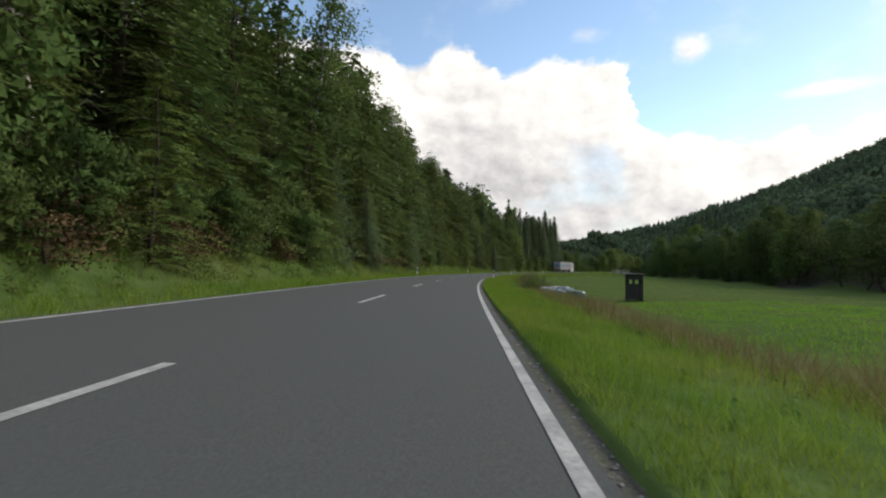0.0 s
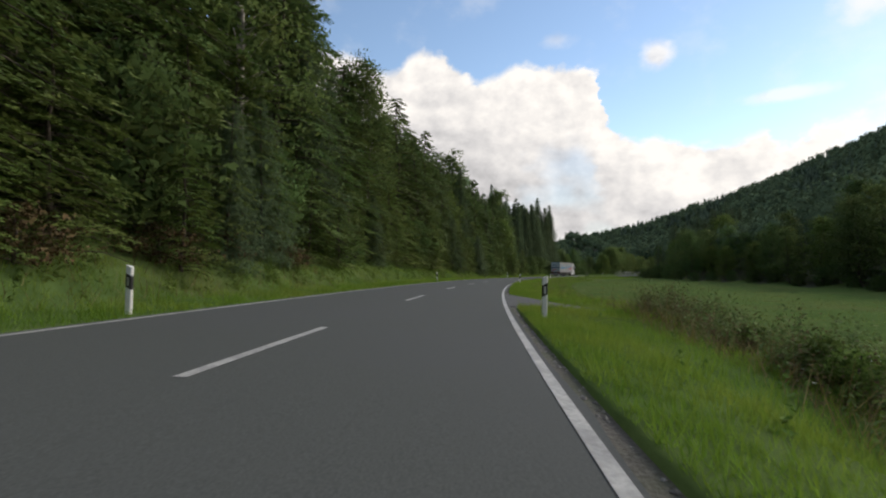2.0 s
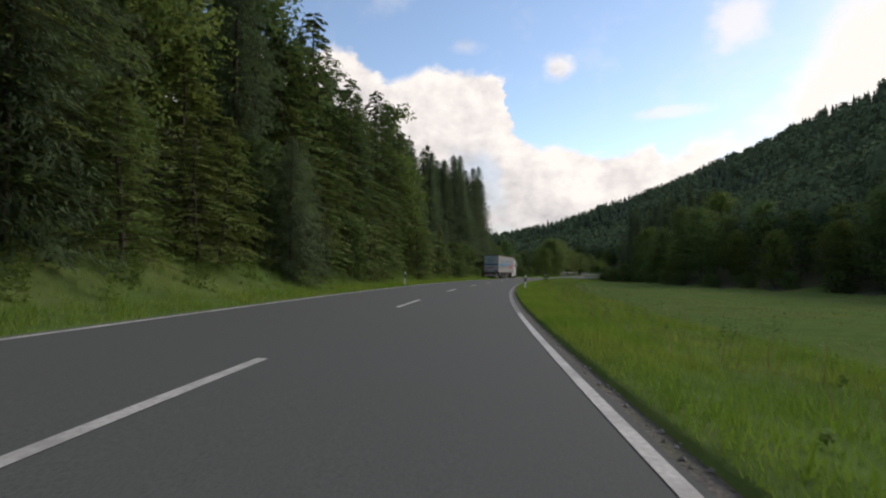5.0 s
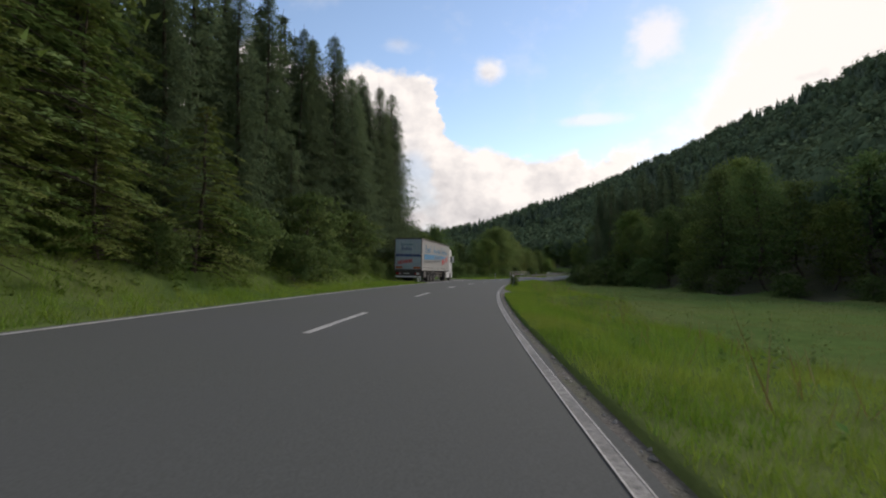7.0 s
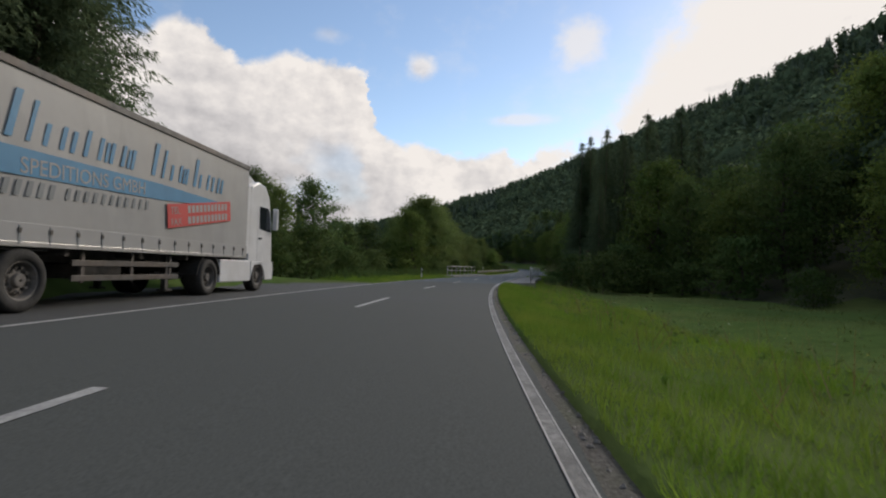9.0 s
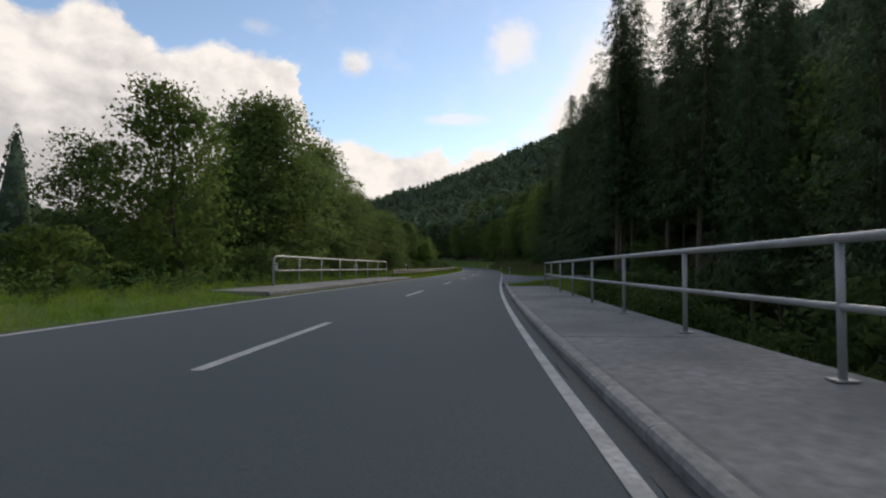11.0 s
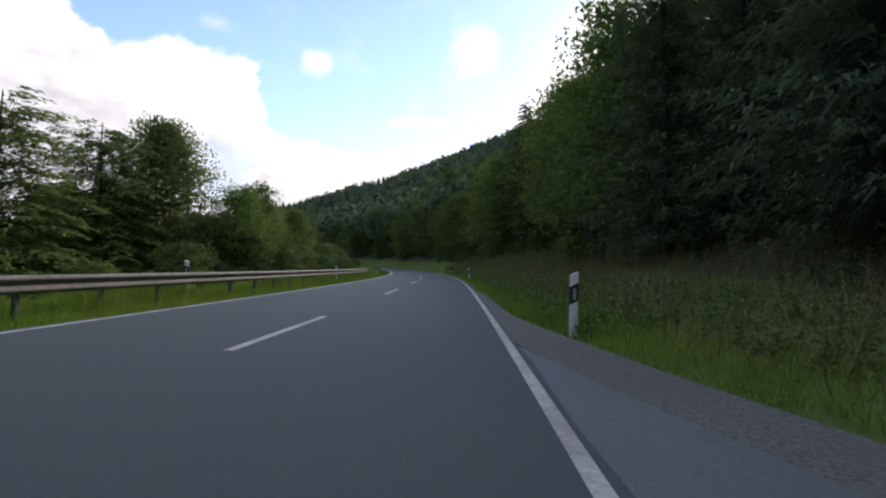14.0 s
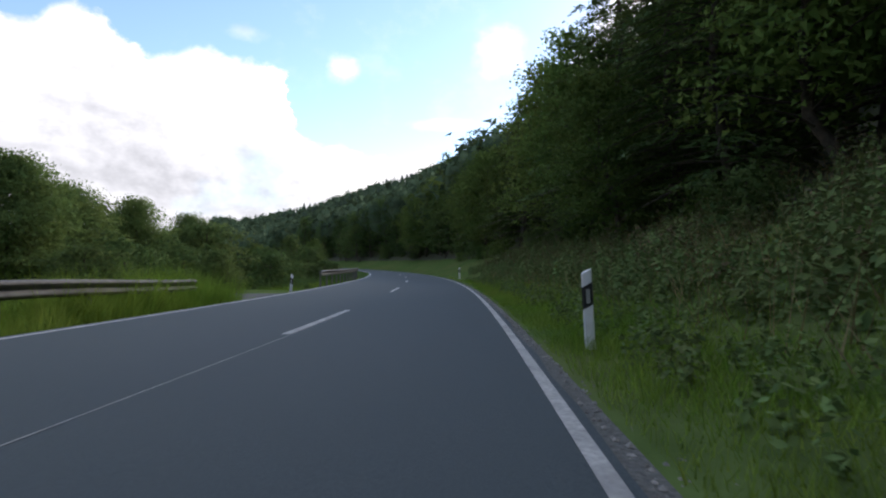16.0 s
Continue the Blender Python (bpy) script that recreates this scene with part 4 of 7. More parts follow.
# ---- trees beyond the lay-by, along the bridge and the guard rail ----
random.seed(23)
for kind, s, d, k in (
        ("oak_a", 226, -15, 0.62), ("bush_a", 229, -12, 1.2), ("oak_c", 234, -17, 0.7), ("oak_a", 240, -16.5, 0.75), ("oak_a", 245, -15, 0.48), ("bush_a", 238, -12.5, 1.0), ("oak_c", 254, -10.2, 0.74),
        ("bush_a", 249, -11, 0.6), ("bush_c", 233, -10, 0.8), ("oak_a", 222, -21, 0.7), ("oak_a", 232, -24, 0.75), ("oak_b", 244, -24, 0.66),
        ("bush_a", 224, -12.5, 1.1), ("bush_a", 244, -12.5, 0.6), ("bush_c", 241, -10.5, 1.0), ("bush_c", 258, -8.6, 0.8), ("bush_b", 247, -8.8, 0.8),
        *((("alder_b", "alder")[i % 3 == 0], q, -13.2, k) for i, (q, k) in enumerate(((265.0, 0.95), (270.5, 0.8), (275.0, 0.85), (279.0, 0.88), (283, 0.82), (286.5, 0.7), (291.5, 0.72), (296, 0.66), (300.5, 0.7), (305, 0.66), (310, 0.6), (315, 0.62), (319, 0.64), (323.5, 0.42), (328, 0.4)))), ("oak_c", 321, -9.8, 0.46), ("oak_c", 325.5, -10.2, 0.52), ("oak_c", 328.5, -10.6, 0.48), ("oak_c", 333, -9.6, 0.46), ("oak_a", 274, -18, 0.75), ("oak_a", 281, -18, 0.7), *((("alder_b", "alder")[i % 2], q, -16.5, k) for i, (q, k) in enumerate( ((289, 0.6), (293.7, 0.62), (298.3, 0.58), (302.8, 0.6), (307.5, 0.6), (312.5, 0.54), (317, 0.46), (321.5, 0.42)))),
        ("oak_a", 262, -19, 0.7), ("oak_b", 276, -21, 0.62), ("oak_a", 290, -20, 0.6), ("oak_a", 304, -21, 0.58), ("oak_a", 318, -22, 0.5), ("oak_c", 330, -24, 0.6), ("alder", 333.3, -15.2, 0.4), ("alder", 337.5, -15.5, 0.42), ("alder_b", 342, -15, 0.42), ("alder", 346.5, -14.2, 0.46), ("alder", 351, -14.6, 0.44), ("alder", 356, -15, 0.44), ("alder", 362, -14, 0.42), ("bush_a", 329, -9.3, 0.75), ("bush_a", 332.5, -9.6, 0.75),
        ("alder_b", 354.5, -20.5, 0.5), ("beech_c", 352, -14, 0.6), ("beech_c", 347.5, -14, 0.55), ("oak_c", 345, -20, 0.5), ("oak_a", 362, -18, 0.4), ("oak_a", 372, -16, 0.4), ("oak_c", 384, -15, 0.42), ("oak_a", 396, -13, 0.45), ("oak_c", 408, -10.5, 0.5)):
    set_plant(kind, s, d, k)
for i in range(40):
    s = 268 + i * 3.6 + random.uniform(-1, 1)
    set_plant(random.choice(["bush_a", "bush_b", "bush_c"]), s, -8.0 + random.uniform(-2.2, 0.6), random.uniform(0.45, 0.8) * (0.9 if s < 330 else 0.75))
for i in range(30):
    s = 322 + i * 3.4 + random.uniform(-2, 2)
    set_plant(random.choice(["bush_a", "bush_c"]), s, -13 + random.uniform(-3, 3), random.uniform(0.8, 1.25))

# ---- right side: edge of the wooded hill ----
for y in np.arange(60, 236, 6.5):
    fx = float(foot_x(np.array(y)))
    near = y > 120
    for off in (1.0, 7.0) if near else (1.0,):
        kind = random.choice(["back_a", "back_b", "back_a"]) if off > 2 or not near else random.choice(["oak_a", "oak_b", "oak_c", "back_a"])
        set_plant(kind, 0, 0, random.uniform(0.85, 1.1) if y < 150 else random.uniform(0.66, 0.86), xy=(fx + off + random.uniform(-1, 2), y + random.uniform(-2, 2)))
    if near:
        set_plant(random.choice(["bush_a", "bush_c"]), 0, 0, random.uniform(0.7, 1.1), xy=(fx - 0.6 + random.uniform(-0.5, 0.5), y + 3))
set_plant("oak_c", 0, 0, 1.2, xy=(86.5, 221))
set_plant("oak_c", 0, 0, 1.3, xy=(93.5, 204.5))
# dark spruces by the bridge and the side road
for s, d in ((247, 11.5), (250, 16), (254, 12), (258, 15), (262, 13), (265.5, 12.5), (268.6, 10.4), (272.0, 11.4), (275.2, 12.0), (269.6, 11.6), (280.5, 13.6), (266, 17), (269.5, 18), (262, 20), (256, 20), (268, 24), (246, 19), (284.5, 18), (285.5, 24), (289, 16), (287, 14)):
    set_plant("spruce_bare", s, d, random.uniform(0.85, 1.05) * (0.62 if s < 259 else 0.92))
for s, d, k in ((239, 8.5, 0.8), (243, 9.5, 1.0), (249, 8.5, 0.7), (253, 9.0, 0.6), (236, 11, 1.1), (265, 12, 0.5), (241, 13, 1.2)):
    set_plant(random.choice(["bush_a", "bush_c"]), s, d, k)
# wooded bank past the side road
s = 291.0
while s < 440:
    for d0, p in ((11.0, 0.9), (15.5, 1.0), (21, 0.7), (28, 0.35)):
        d0 += 4.5 * (1 - step(np.array(s), 291, 303)) if d0 < 14 else 0
        if random.random() < p:
            pick = ["spruce_a", "spruce_b", "spruce_a", "spruce_b"] if s < 318 else ["oak_c", "beech_b", "oak_c", "beech_a", "oak_c"]
            kind = random.choice(pick)
            if d0 > 17:
                kind = "back_s" if kind.startswith("spruce") else random.choice(["back_a", "back_b"])
            set_plant(kind, s + random.uniform(-1.5, 1.5), float(d0) + random.uniform(-1, 1), random.uniform(0.82, 1.05) * (1.25 if s < 306 and d0 > 14 else 1.0))
    s += random.uniform(3.8, 5.4)
for s, d, k in ((266, 22, 1.1), (270, 30, 1.15), (284, 31, 1.15), (290, 17, 1.1), (293, 21, 1.1), (296, 15, 1.05), (298, 19, 1.15), (302, 24, 1.1), (287, 34, 1.1), (283.5, 38, 1.1), (300, 13.5, 1.05)):
    set_plant("spruce_a" if d < 20 else "back_s", s, d, k)
for i in range(36):
    set_plant(random.choice(["back_a", "bush_a", "back_b", "bush_a"]), 400 + i * 4.2, 10.5 + random.uniform(-1.5, 3), random.uniform(0.6, 0.95))
for s, d, k in ((287.5, 12.2, 1.05), (291.5, 13, 1.1), (289.5, 15.5, 1.15)):
    set_plant("spruce_a", s, d, k)
for i in range(16):
    set_plant(random.choice(["bush_dry", "bush_dry", "bush_b"]), 45.5 + i * 0.75, 8.8 + random.uniform(-1.3, 0.9), random.uniform(0.2, 0.36))
for i in range(10):
    set_plant(random.choice(["bush_a", "bush_c"]), 244 + i * 1.7, 7.6 + random.uniform(-0.7, 1.6), random.uniform(0.4, 0.65))
set_plant("oak_c", 347.5, 8.3, 0.56)
set_plant("oak_c", 352.5, 9.2, 0.5)
for i in range(16):
    set_plant(random.choice(["bush_a", "bush_c", "bush_b"]), 322 + i * 5.5 + random.uniform(-2, 2), 9.4 + random.uniform(-0.8, 1.2), random.uniform(0.45, 0.8))
for s, d, k in ((262.5, -16.5, 0.55), (270.0, -16.5, 0.76), (301.5, -14.6, 0.66), (306.5, -14.4, 0.6)):
    set_plant("alder", s, d, k)
for s, d, k in ((304.0, 12.2, 1.2), (300.5, 12.8, 1.12)):
    set_plant("spruce_a", s, d, k)


def far_wood(name, label, points, quads, mat_mix, seed, size):
    """A whole wood as one mesh: each tree a cone or a rounded crown of leaf clumps."""
    rng = np.random.default_rng(seed)
    vs, ns, idx = [], [], []
    for x, y, z, conifer, h in points:
        n = int(quads * rng.uniform(0.8, 1.2))
        u = rng.uniform(0, 1, n) ** 0.8
        a = rng.uniform(0, 6.283, n)
        if conifer:
            r = 0.22 * h * (1 - u) ** 0.9 * rng.uniform(0.7, 1.1, n) + 0.1
            c = np.column_stack([r * np.cos(a), r * np.sin(a), (0.08 + 0.92 * u) * h])
            out = np.column_stack([np.cos(a), np.sin(a), np.full(n, 0.5)])
            sz = size * (0.35 + 0.65 * (1 - u))
        else:
            b = np.arccos(rng.uniform(-0.75, 1, n))
            lump = 1 + 0.18 * np.sin(3 * a + x) + 0.15 * np.sin(5 * b + y)
            r = 0.29 * h * lump * rng.uniform(0.82, 1.05, n)
            c = np.column_stack([r * np.sin(b) * np.cos(a), r * np.sin(b) * np.sin(a), 0.66 * h + 1.15 * r * np.cos(b)])
            out = np.column_stack([np.sin(b) * np.cos(a), np.sin(b) * np.sin(a), np.cos(b)])
            sz = np.full(n, size)
        v, f = leaves(rng, c + [x, y, z], sz, out * 1.4, long=1.25, tilt=0.55, tri=True)
        vs.append(v)
        nr = out / np.linalg.norm(out, axis=1)[:, None] + rng.normal(0, 0.2, out.shape)
        ns.append(np.repeat(nr / np.linalg.norm(nr, axis=1)[:, None], 3, 0))
        idx.append(np.full(n, int(conifer)))
        # solid heart of the crown
        k = 6
        ring = [(0.1, 0.13), (0.45, 0.085), (0.75, 0.045), (0.95, 0.008)] if conifer else [(0.34, 0.1), (0.5, 0.19), (0.76, 0.19), (0.9, 0.06)]
        w = np.arange(k) * 6.283 / k + a[0]
        rv = np.array([[x + rr * h * np.cos(q), y + rr * h * np.sin(q), z + zz * h] for zz, rr in ring for q in w])
        fi = np.array([[i * k + j, i * k + (j + 1) % k, (i + 1) * k + (j + 1) % k, (i + 1) * k + j] for i in range(3) for j in range(k)])
        fi = np.concatenate([fi[:, [0, 1, 2]], fi[:, [0, 2, 3]]])
        vs.append(rv[fi.ravel()])
        nr = rv[fi.ravel()] - [x, y, z + 0.5 * h]
        nr[:, 2] *= 0.5
        ns.append(nr / np.linalg.norm(nr, axis=1)[:, None])
        idx.append(np.full(len(fi), int(conifer)))
    v = np.concatenate(vs)
    me = mesh_from(name, v, np.arange(len(v)).reshape(-1, 3), [M["hazed_leaf"], M["hazed_needle"]], True, np.concatenate(idx))
    me.normals_split_custom_set_from_vertices(np.concatenate(ns))
    return tagged(new(name, me), label, "forest", kind="stuff")


rng = np.random.default_rng(77)
pts_edge, pts_near, pts_far = [], [], []
def hill_tree(x, y, jitter):
    xx, yy = x + rng.uniform(-jitter, jitter), y + rng.uniform(-jitter, jitter)
    fx, rx = float(foot_x(np.array(yy))), float(np.interp(yy, RIDGE_Y, RIDGE_X))
    t = (xx - fx) / (rx - fx)
    con = rng.uniform() < (0.12 + 0.6 * t ** 2 if yy < 640 else 0.7)
    patch = math.sin(xx * 0.045 + 1.0) * math.cos(yy * 0.03)
    con = (con if abs(patch) < 0.45 else patch > 0) and t > 0.25
    h = rng.uniform(17, 22) if t > 0.35 else rng.uniform(13, 18) if yy > 300 or xx > fx + 34 else rng.uniform(10, 14)
    p = (xx, yy, ground_xy(xx, yy) - 0.5, con, h)
    (pts_edge if xx < fx + 34 and 110 < yy < 300 else pts_near if xx < fx + 75 and 60 < yy < 420 else pts_far).append(p)


for y in np.arange(-120, 560, 7.0):
    fx = float(foot_x(np.array(y)))
    for x in np.arange(fx + (12 if y < 236 else 24 if y < 345 else 4), fx + 110, 7.0):
        hill_tree(x, y, 2.6)
for y in np.arange(-120, 1180, 11.0):
    fx, rx = float(foot_x(np.array(y))), float(np.interp(y, RIDGE_Y, RIDGE_X))
    for x in np.arange(fx + (112 if y < 560 else 6), rx + 40, 11.0):
        hill_tree(x, y, 4.5)
far_wood("hillside_forest", "dense forest at the foot of the hillside", pts_edge, 1000, 0.5, 4, 0.38)
far_wood("hillside_forest", "dense mixed forest covering the hillside", pts_near, 210, 0.5, 5, 0.95)
far_wood("hillside_forest", "distant mixed forest up to the ridge", pts_far, 64, 0.5, 6, 2.0)
pts = []
for y in np.arange(560, 1250, 16):
    for x in np.arange(-420, 330, 15):
        xx, yy = x + rng.uniform(-6, 6), y + rng.uniform(-6, 6)
        if math.sin(xx * 0.012 + 2) * math.cos(yy * 0.011) > 0.45 and yy > 760:
            continue
        if yy < 640 and rng.uniform() < 0.5:
            continue
        pts.append((xx, yy, ground_xy(xx, yy) - 0.5, rng.uniform() < 0.5, rng.uniform(13, 19)))
beyond = []
for y in np.arange(250, 560, 13):
    edge_x = float(np.interp(y, CY, CX)) - 40
    for x in np.arange(-260, edge_x, 14):
        (beyond if x > edge_x - 90 else pts).append((x + rng.uniform(-5, 5), y + rng.uniform(-5, 5), ground_xy(x, y) - 0.5, rng.uniform() < 0.25, rng.uniform(8, 14)))
for y in np.arange(-10, 215, 8):
    rx_ = float(np.interp(y, CY, CX))
    for x in np.arange(rx_ - 75, rx_ - 25, 8):
        pts.append((x + rng.uniform(-3, 3), y + rng.uniform(-3, 3), ground_xy(x, y) - 0.5, rng.uniform() < 0.4, rng.uniform(12, 17)))
far_wood("stream_wood", "low broad-leaved wood beyond the stream", beyond, 420, 0.5, 9, 0.6)
far_wood("distant_forest", "distant wooded hills closing the valley", pts, 26, 0.5, 8, 2.3)

# ---- building helpers ----
def part(name, bm, material_, parent=None, label="", smooth=False):
    """Links a bmesh (or mesh) as one mesh object under a thing or a part."""
    if isinstance(bm, bmesh.types.BMesh):
        me = bpy.data.meshes.new(name)
        bmesh.ops.recalc_face_normals(bm, faces=bm.faces)
        bm.to_mesh(me)
        bm.free()
    else:
        me = bm
    if not me.materials:
        me.materials.append(material_)
    if smooth:
        for p in me.polygons:
            p.use_smooth = True
    ob = new(name, me)
    if parent is not None:
        ob.parent = parent
    if label:
        tagged(ob, label)
    return ob


def box(x0, x1, y0, y1, z0, z1, bevel=0.0, seg=2, bm=None):
    bm2 = bmesh.new()
    bmesh.ops.create_cube(bm2, size=1.0)
    for v in bm2.verts:
        v.co = Vector(((x0 + x1) / 2 + v.co.x * (x1 - x0), (y0 + y1) / 2 + v.co.y * (y1 - y0), (z0 + z1) / 2 + v.co.z * (z1 - z0)))
    if bevel:
        bmesh.ops.bevel(bm2, geom=bm2.edges[:], offset=bevel, segments=seg, affect="EDGES", profile=0.5)
    if bm is None:
        return bm2
    return merge(bm, bm2)


def merge(bm, other):
    me = bpy.data.meshes.new("tmp")
    other.to_mesh(me)
    other.free()
    bm.from_mesh(me)
    bpy.data.meshes.remove(me)
    return bm


def extrude_profile(points, axis_from, axis_to, plane="yz", bevel=0.0):
    """A closed outline in the y-z (or x-z) plane, run along the third axis."""
    bm = bmesh.new()
    rings = []
    for w in (axis_from, axis_to):
        rings.append([bm.verts.new((w, a, b) if plane == "yz" else (a, w, b)) for a, b in points])
    n = len(points)
    for i in range(n):
        bm.faces.new((rings[0][i], rings[0][(i + 1) % n], rings[1][(i + 1) % n], rings[1][i]))
    bm.faces.new(rings[0])
    bm.faces.new(rings[1])
    bmesh.ops.recalc_face_normals(bm, faces=bm.faces)
    if bevel:
        bmesh.ops.bevel(bm, geom=bm.edges[:], offset=bevel, segments=2, affect="EDGES", profile=0.5)
    return bm


def lathe(profile, axis="x", steps=28, closed=False, caps=True):
    """Turns an outline of (along, radius) about an axis."""
    bm = bmesh.new()
    rings = []
    for a, r in profile:
        ring = []
        for j in range(steps):
            w = 2 * math.pi * j / steps
            c, s_ = r * math.cos(w), r * math.sin(w)
            ring.append(bm.verts.new((a, c, s_) if axis == "x" else (c, s_, a)))
        rings.append(ring)
    for i in range(len(rings) - 1 + int(closed)):
        p, q = rings[i], rings[(i + 1) % len(rings)]
        for j in range(steps):
            bm.faces.new((p[j], p[(j + 1) % steps], q[(j + 1) % steps], q[j]))
    if not closed and caps:
        bm.faces.new(rings[0])
        bm.faces.new(rings[-1])
    bmesh.ops.recalc_face_normals(bm, faces=bm.faces)
    return bm


def pipe(points, radius, sides=10):
    v, f = tube(points, [radius] * len(points), sides)
    bm = bmesh.new()
    vv = [bm.verts.new(p) for p in v]
    for q in f:
        bm.faces.new([vv[i] for i in q])
    bm.faces.new(vv[:sides])
    bm.faces.new(vv[-sides:])
    bmesh.ops.recalc_face_normals(bm, faces=bm.faces)
    return bm


def shift(bm, x=0, y=0, z=0):
    bmesh.ops.translate(bm, vec=(x, y, z), verts=bm.verts)
    return bm


def lettering(name, text, size, m, mat, parent, thick=0.002):
    cu = bpy.data.curves.new(name, "FONT")
    cu.body, cu.size, cu.extrude = text, size, thick
    tmp = bpy.data.objects.new(name, cu)
    scene.collection.objects.link(tmp)
    me = bpy.data.meshes.new_from_object(tmp.evaluated_get(bpy.context.evaluated_depsgraph_get()))
    bpy.data.objects.remove(tmp)
    me.materials.clear()
    me.materials.append(mat)
    ob = new(name, me)
    ob.parent = parent
    ob.matrix_basis = m
    return ob


def road_pose(s, d, lift=0.0, turn=0.0, z=None):
    x, y = (float(v) for v in plan(s, d))
    zz = float(ground_z(s, d)) if z is None else z
    return pose(x, y, zz + lift, 0, 0, heading(s) + turn)


def slab(name, edge_a, edge_b, n, lift, mat, m=10, thick=0.12, ground=True):
    """A paved patch between two outlines given in road coordinates."""
    def sample(e, t):
        e = np.asarray(e, float)
        u = np.concatenate([[0], np.cumsum(np.hypot(*np.diff(e, axis=0).T))])
        return np.stack([np.interp(t * u[-1], u, e[:, 0]), np.interp(t * u[-1], u, e[:, 1])], -1)
    t = np.linspace(0, 1, n)
    A, B = sample(edge_a, t), sample(edge_b, t)
    w = np.linspace(0, 1, m)[None, :, None]
    SD = A[:, None] * (1 - w) + B[:, None] * w
    S_, D_ = SD[..., 0], SD[..., 1]
    x, y = spread(S_, D_)
    near = step(np.abs(D_), 3.25, 4.2)
    z = surface(S_, D_) * (1 - near) + height(S_, D_, x, y) * near + lift * near - 0.008 * (1 - near)
    z = np.maximum(z, height(S_, D_, x, y) + 0.02)
    v = np.stack([x, y, z], -1).reshape(-1, 3)
    f = grid_faces(n, m)
    me = mesh_from(name, v, f, [mat])
    bm = bmesh.new()
    bm.from_mesh(me)
    bmesh.ops.recalc_face_normals(bm, faces=bm.faces)
    if sum(fc.normal.z for fc in bm.faces) < 0:
        bmesh.ops.reverse_faces(bm, faces=bm.faces)
    g = bmesh.ops.extrude_face_region(bm, geom=bm.faces[:])
    bmesh.ops.translate(bm, vec=(0, 0, -thick), verts=[q for q in g["geom"] if isinstance(q, bmesh.types.BMVert)])
    bmesh.ops.recalc_face_normals(bm, faces=bm.faces)
    bm.to_mesh(me)
    bm.free()
    return new(name, me)


# ---- paved patches beside the road ----
tagged(slab("field_drive", [(57.6, 3.1), (57.7, 3.6), (58.2, 5.4), (58.3, 6.2)], [(66.6, 3.1), (62.3, 4.45), (60.2, 5.05), (59.3, 5.4), (58.9, 6.2)], 14, 0.01, M["asphalt_old"]), "worn asphalt entrance to the meadow", "driveway", kind="structure")
tagged(slab("field_drive", [(172.7, 3.1), (173.1, 3.6), (173.9, 4.5)], [(180.2, 3.1), (176.7, 3.75), (175.1, 4.15), (174.3, 4.5)], 14, 0.01, M["asphalt_old"]), "worn asphalt entrance to the meadow", "driveway", kind="structure")
tagged(slab("gravel_apron", [(171.4, 3.08), (172.3, 3.6), (173.3, 4.6)], [(173.0, 3.08), (173.4, 3.7), (174.2, 4.6)], 14, 0.018, M["gravel"], 5), "crumbled gravel edge of the meadow entrance", "gravel", kind="structure")
tagged(slab("lay_by", [(191.2, -3.36), (192.2, -6.0), (192.8, -8.4)], [(219, -3.38), (216, -5.5), (213, -8.4)], 10, 0.03, M["asphalt_old"], 24), "old asphalt lay-by beside the road", "lay-by", kind="structure")
tagged(slab("side_road", [(264.6, 3.15), (264.7, 3.5), (266.4, 4.3), (270.2, 6.0), (272.7, 7.0), (274.6, 9.2), (276, 12), (276.6, 22), (276, 40)], [(299.6, 3.1), (297, 3.65), (294.3, 4.3), (290.0, 5.55), (287.0, 6.9), (284.9, 8.6), (283.2, 11.2), (280.8, 15), (280.1, 22), (279.7, 40)], 60, 0.03, M["asphalt_pale"], 30), "side road of worn grey asphalt joining the main road", "road", kind="structure")
for crack in ([(285.6, 4.75), (284.2, 5.3), (282.8, 6.0), (282.3, 6.4), (281.4, 7.2), (280.6, 7.7)], [(281.9, 5.6), (281.6, 6.1), (281.2, 6.5), (280.3, 6.9)]):
    tagged(slab("tar_seam", crack, [(q + 0.02, w + 0.07) for q, w in crack], 16, 0.036, M["tar"], 3, 0.02), "dark tar seam over a crack in the side road", "tar seam", kind="structure")
tagged(slab("gravel_verge", [(313, 3.1), (299.8, 3.1), (297, 3.62), (294.2, 4.26), (289.8, 5.5), (286.9, 6.85)], [(313, 3.6), (308, 3.46), (304.5, 3.44), (302.5, 3.58), (300.5, 3.84), (297.6, 4.28), (295, 4.85), (290.5, 5.9), (287.2, 7.2)], 44, 0.0, M["gravel_grey"], 5), "loose gravel between the side road and the grass", "gravel", kind="structure")
tagged(slab("field_drive", [(343.2, -3.38), (343.5, -5.0), (344, -9)], [(355, -3.38), (351, -5.0), (349.5, -9)], 10, 0.06, M["asphalt_old"]), "old asphalt entrance through the guard rail", "driveway", kind="structure")


tagged(slab("dirt_patch", [(260.3, 3.44), (264.6, 3.45), (266.3, 4.25)], [(260.3, 3.5), (263.4, 3.8), (266.0, 4.6)], 14, 0.015, M["gravel"], 4), "bare dirt and gravel behind the kerb's end", "gravel", kind="structure")


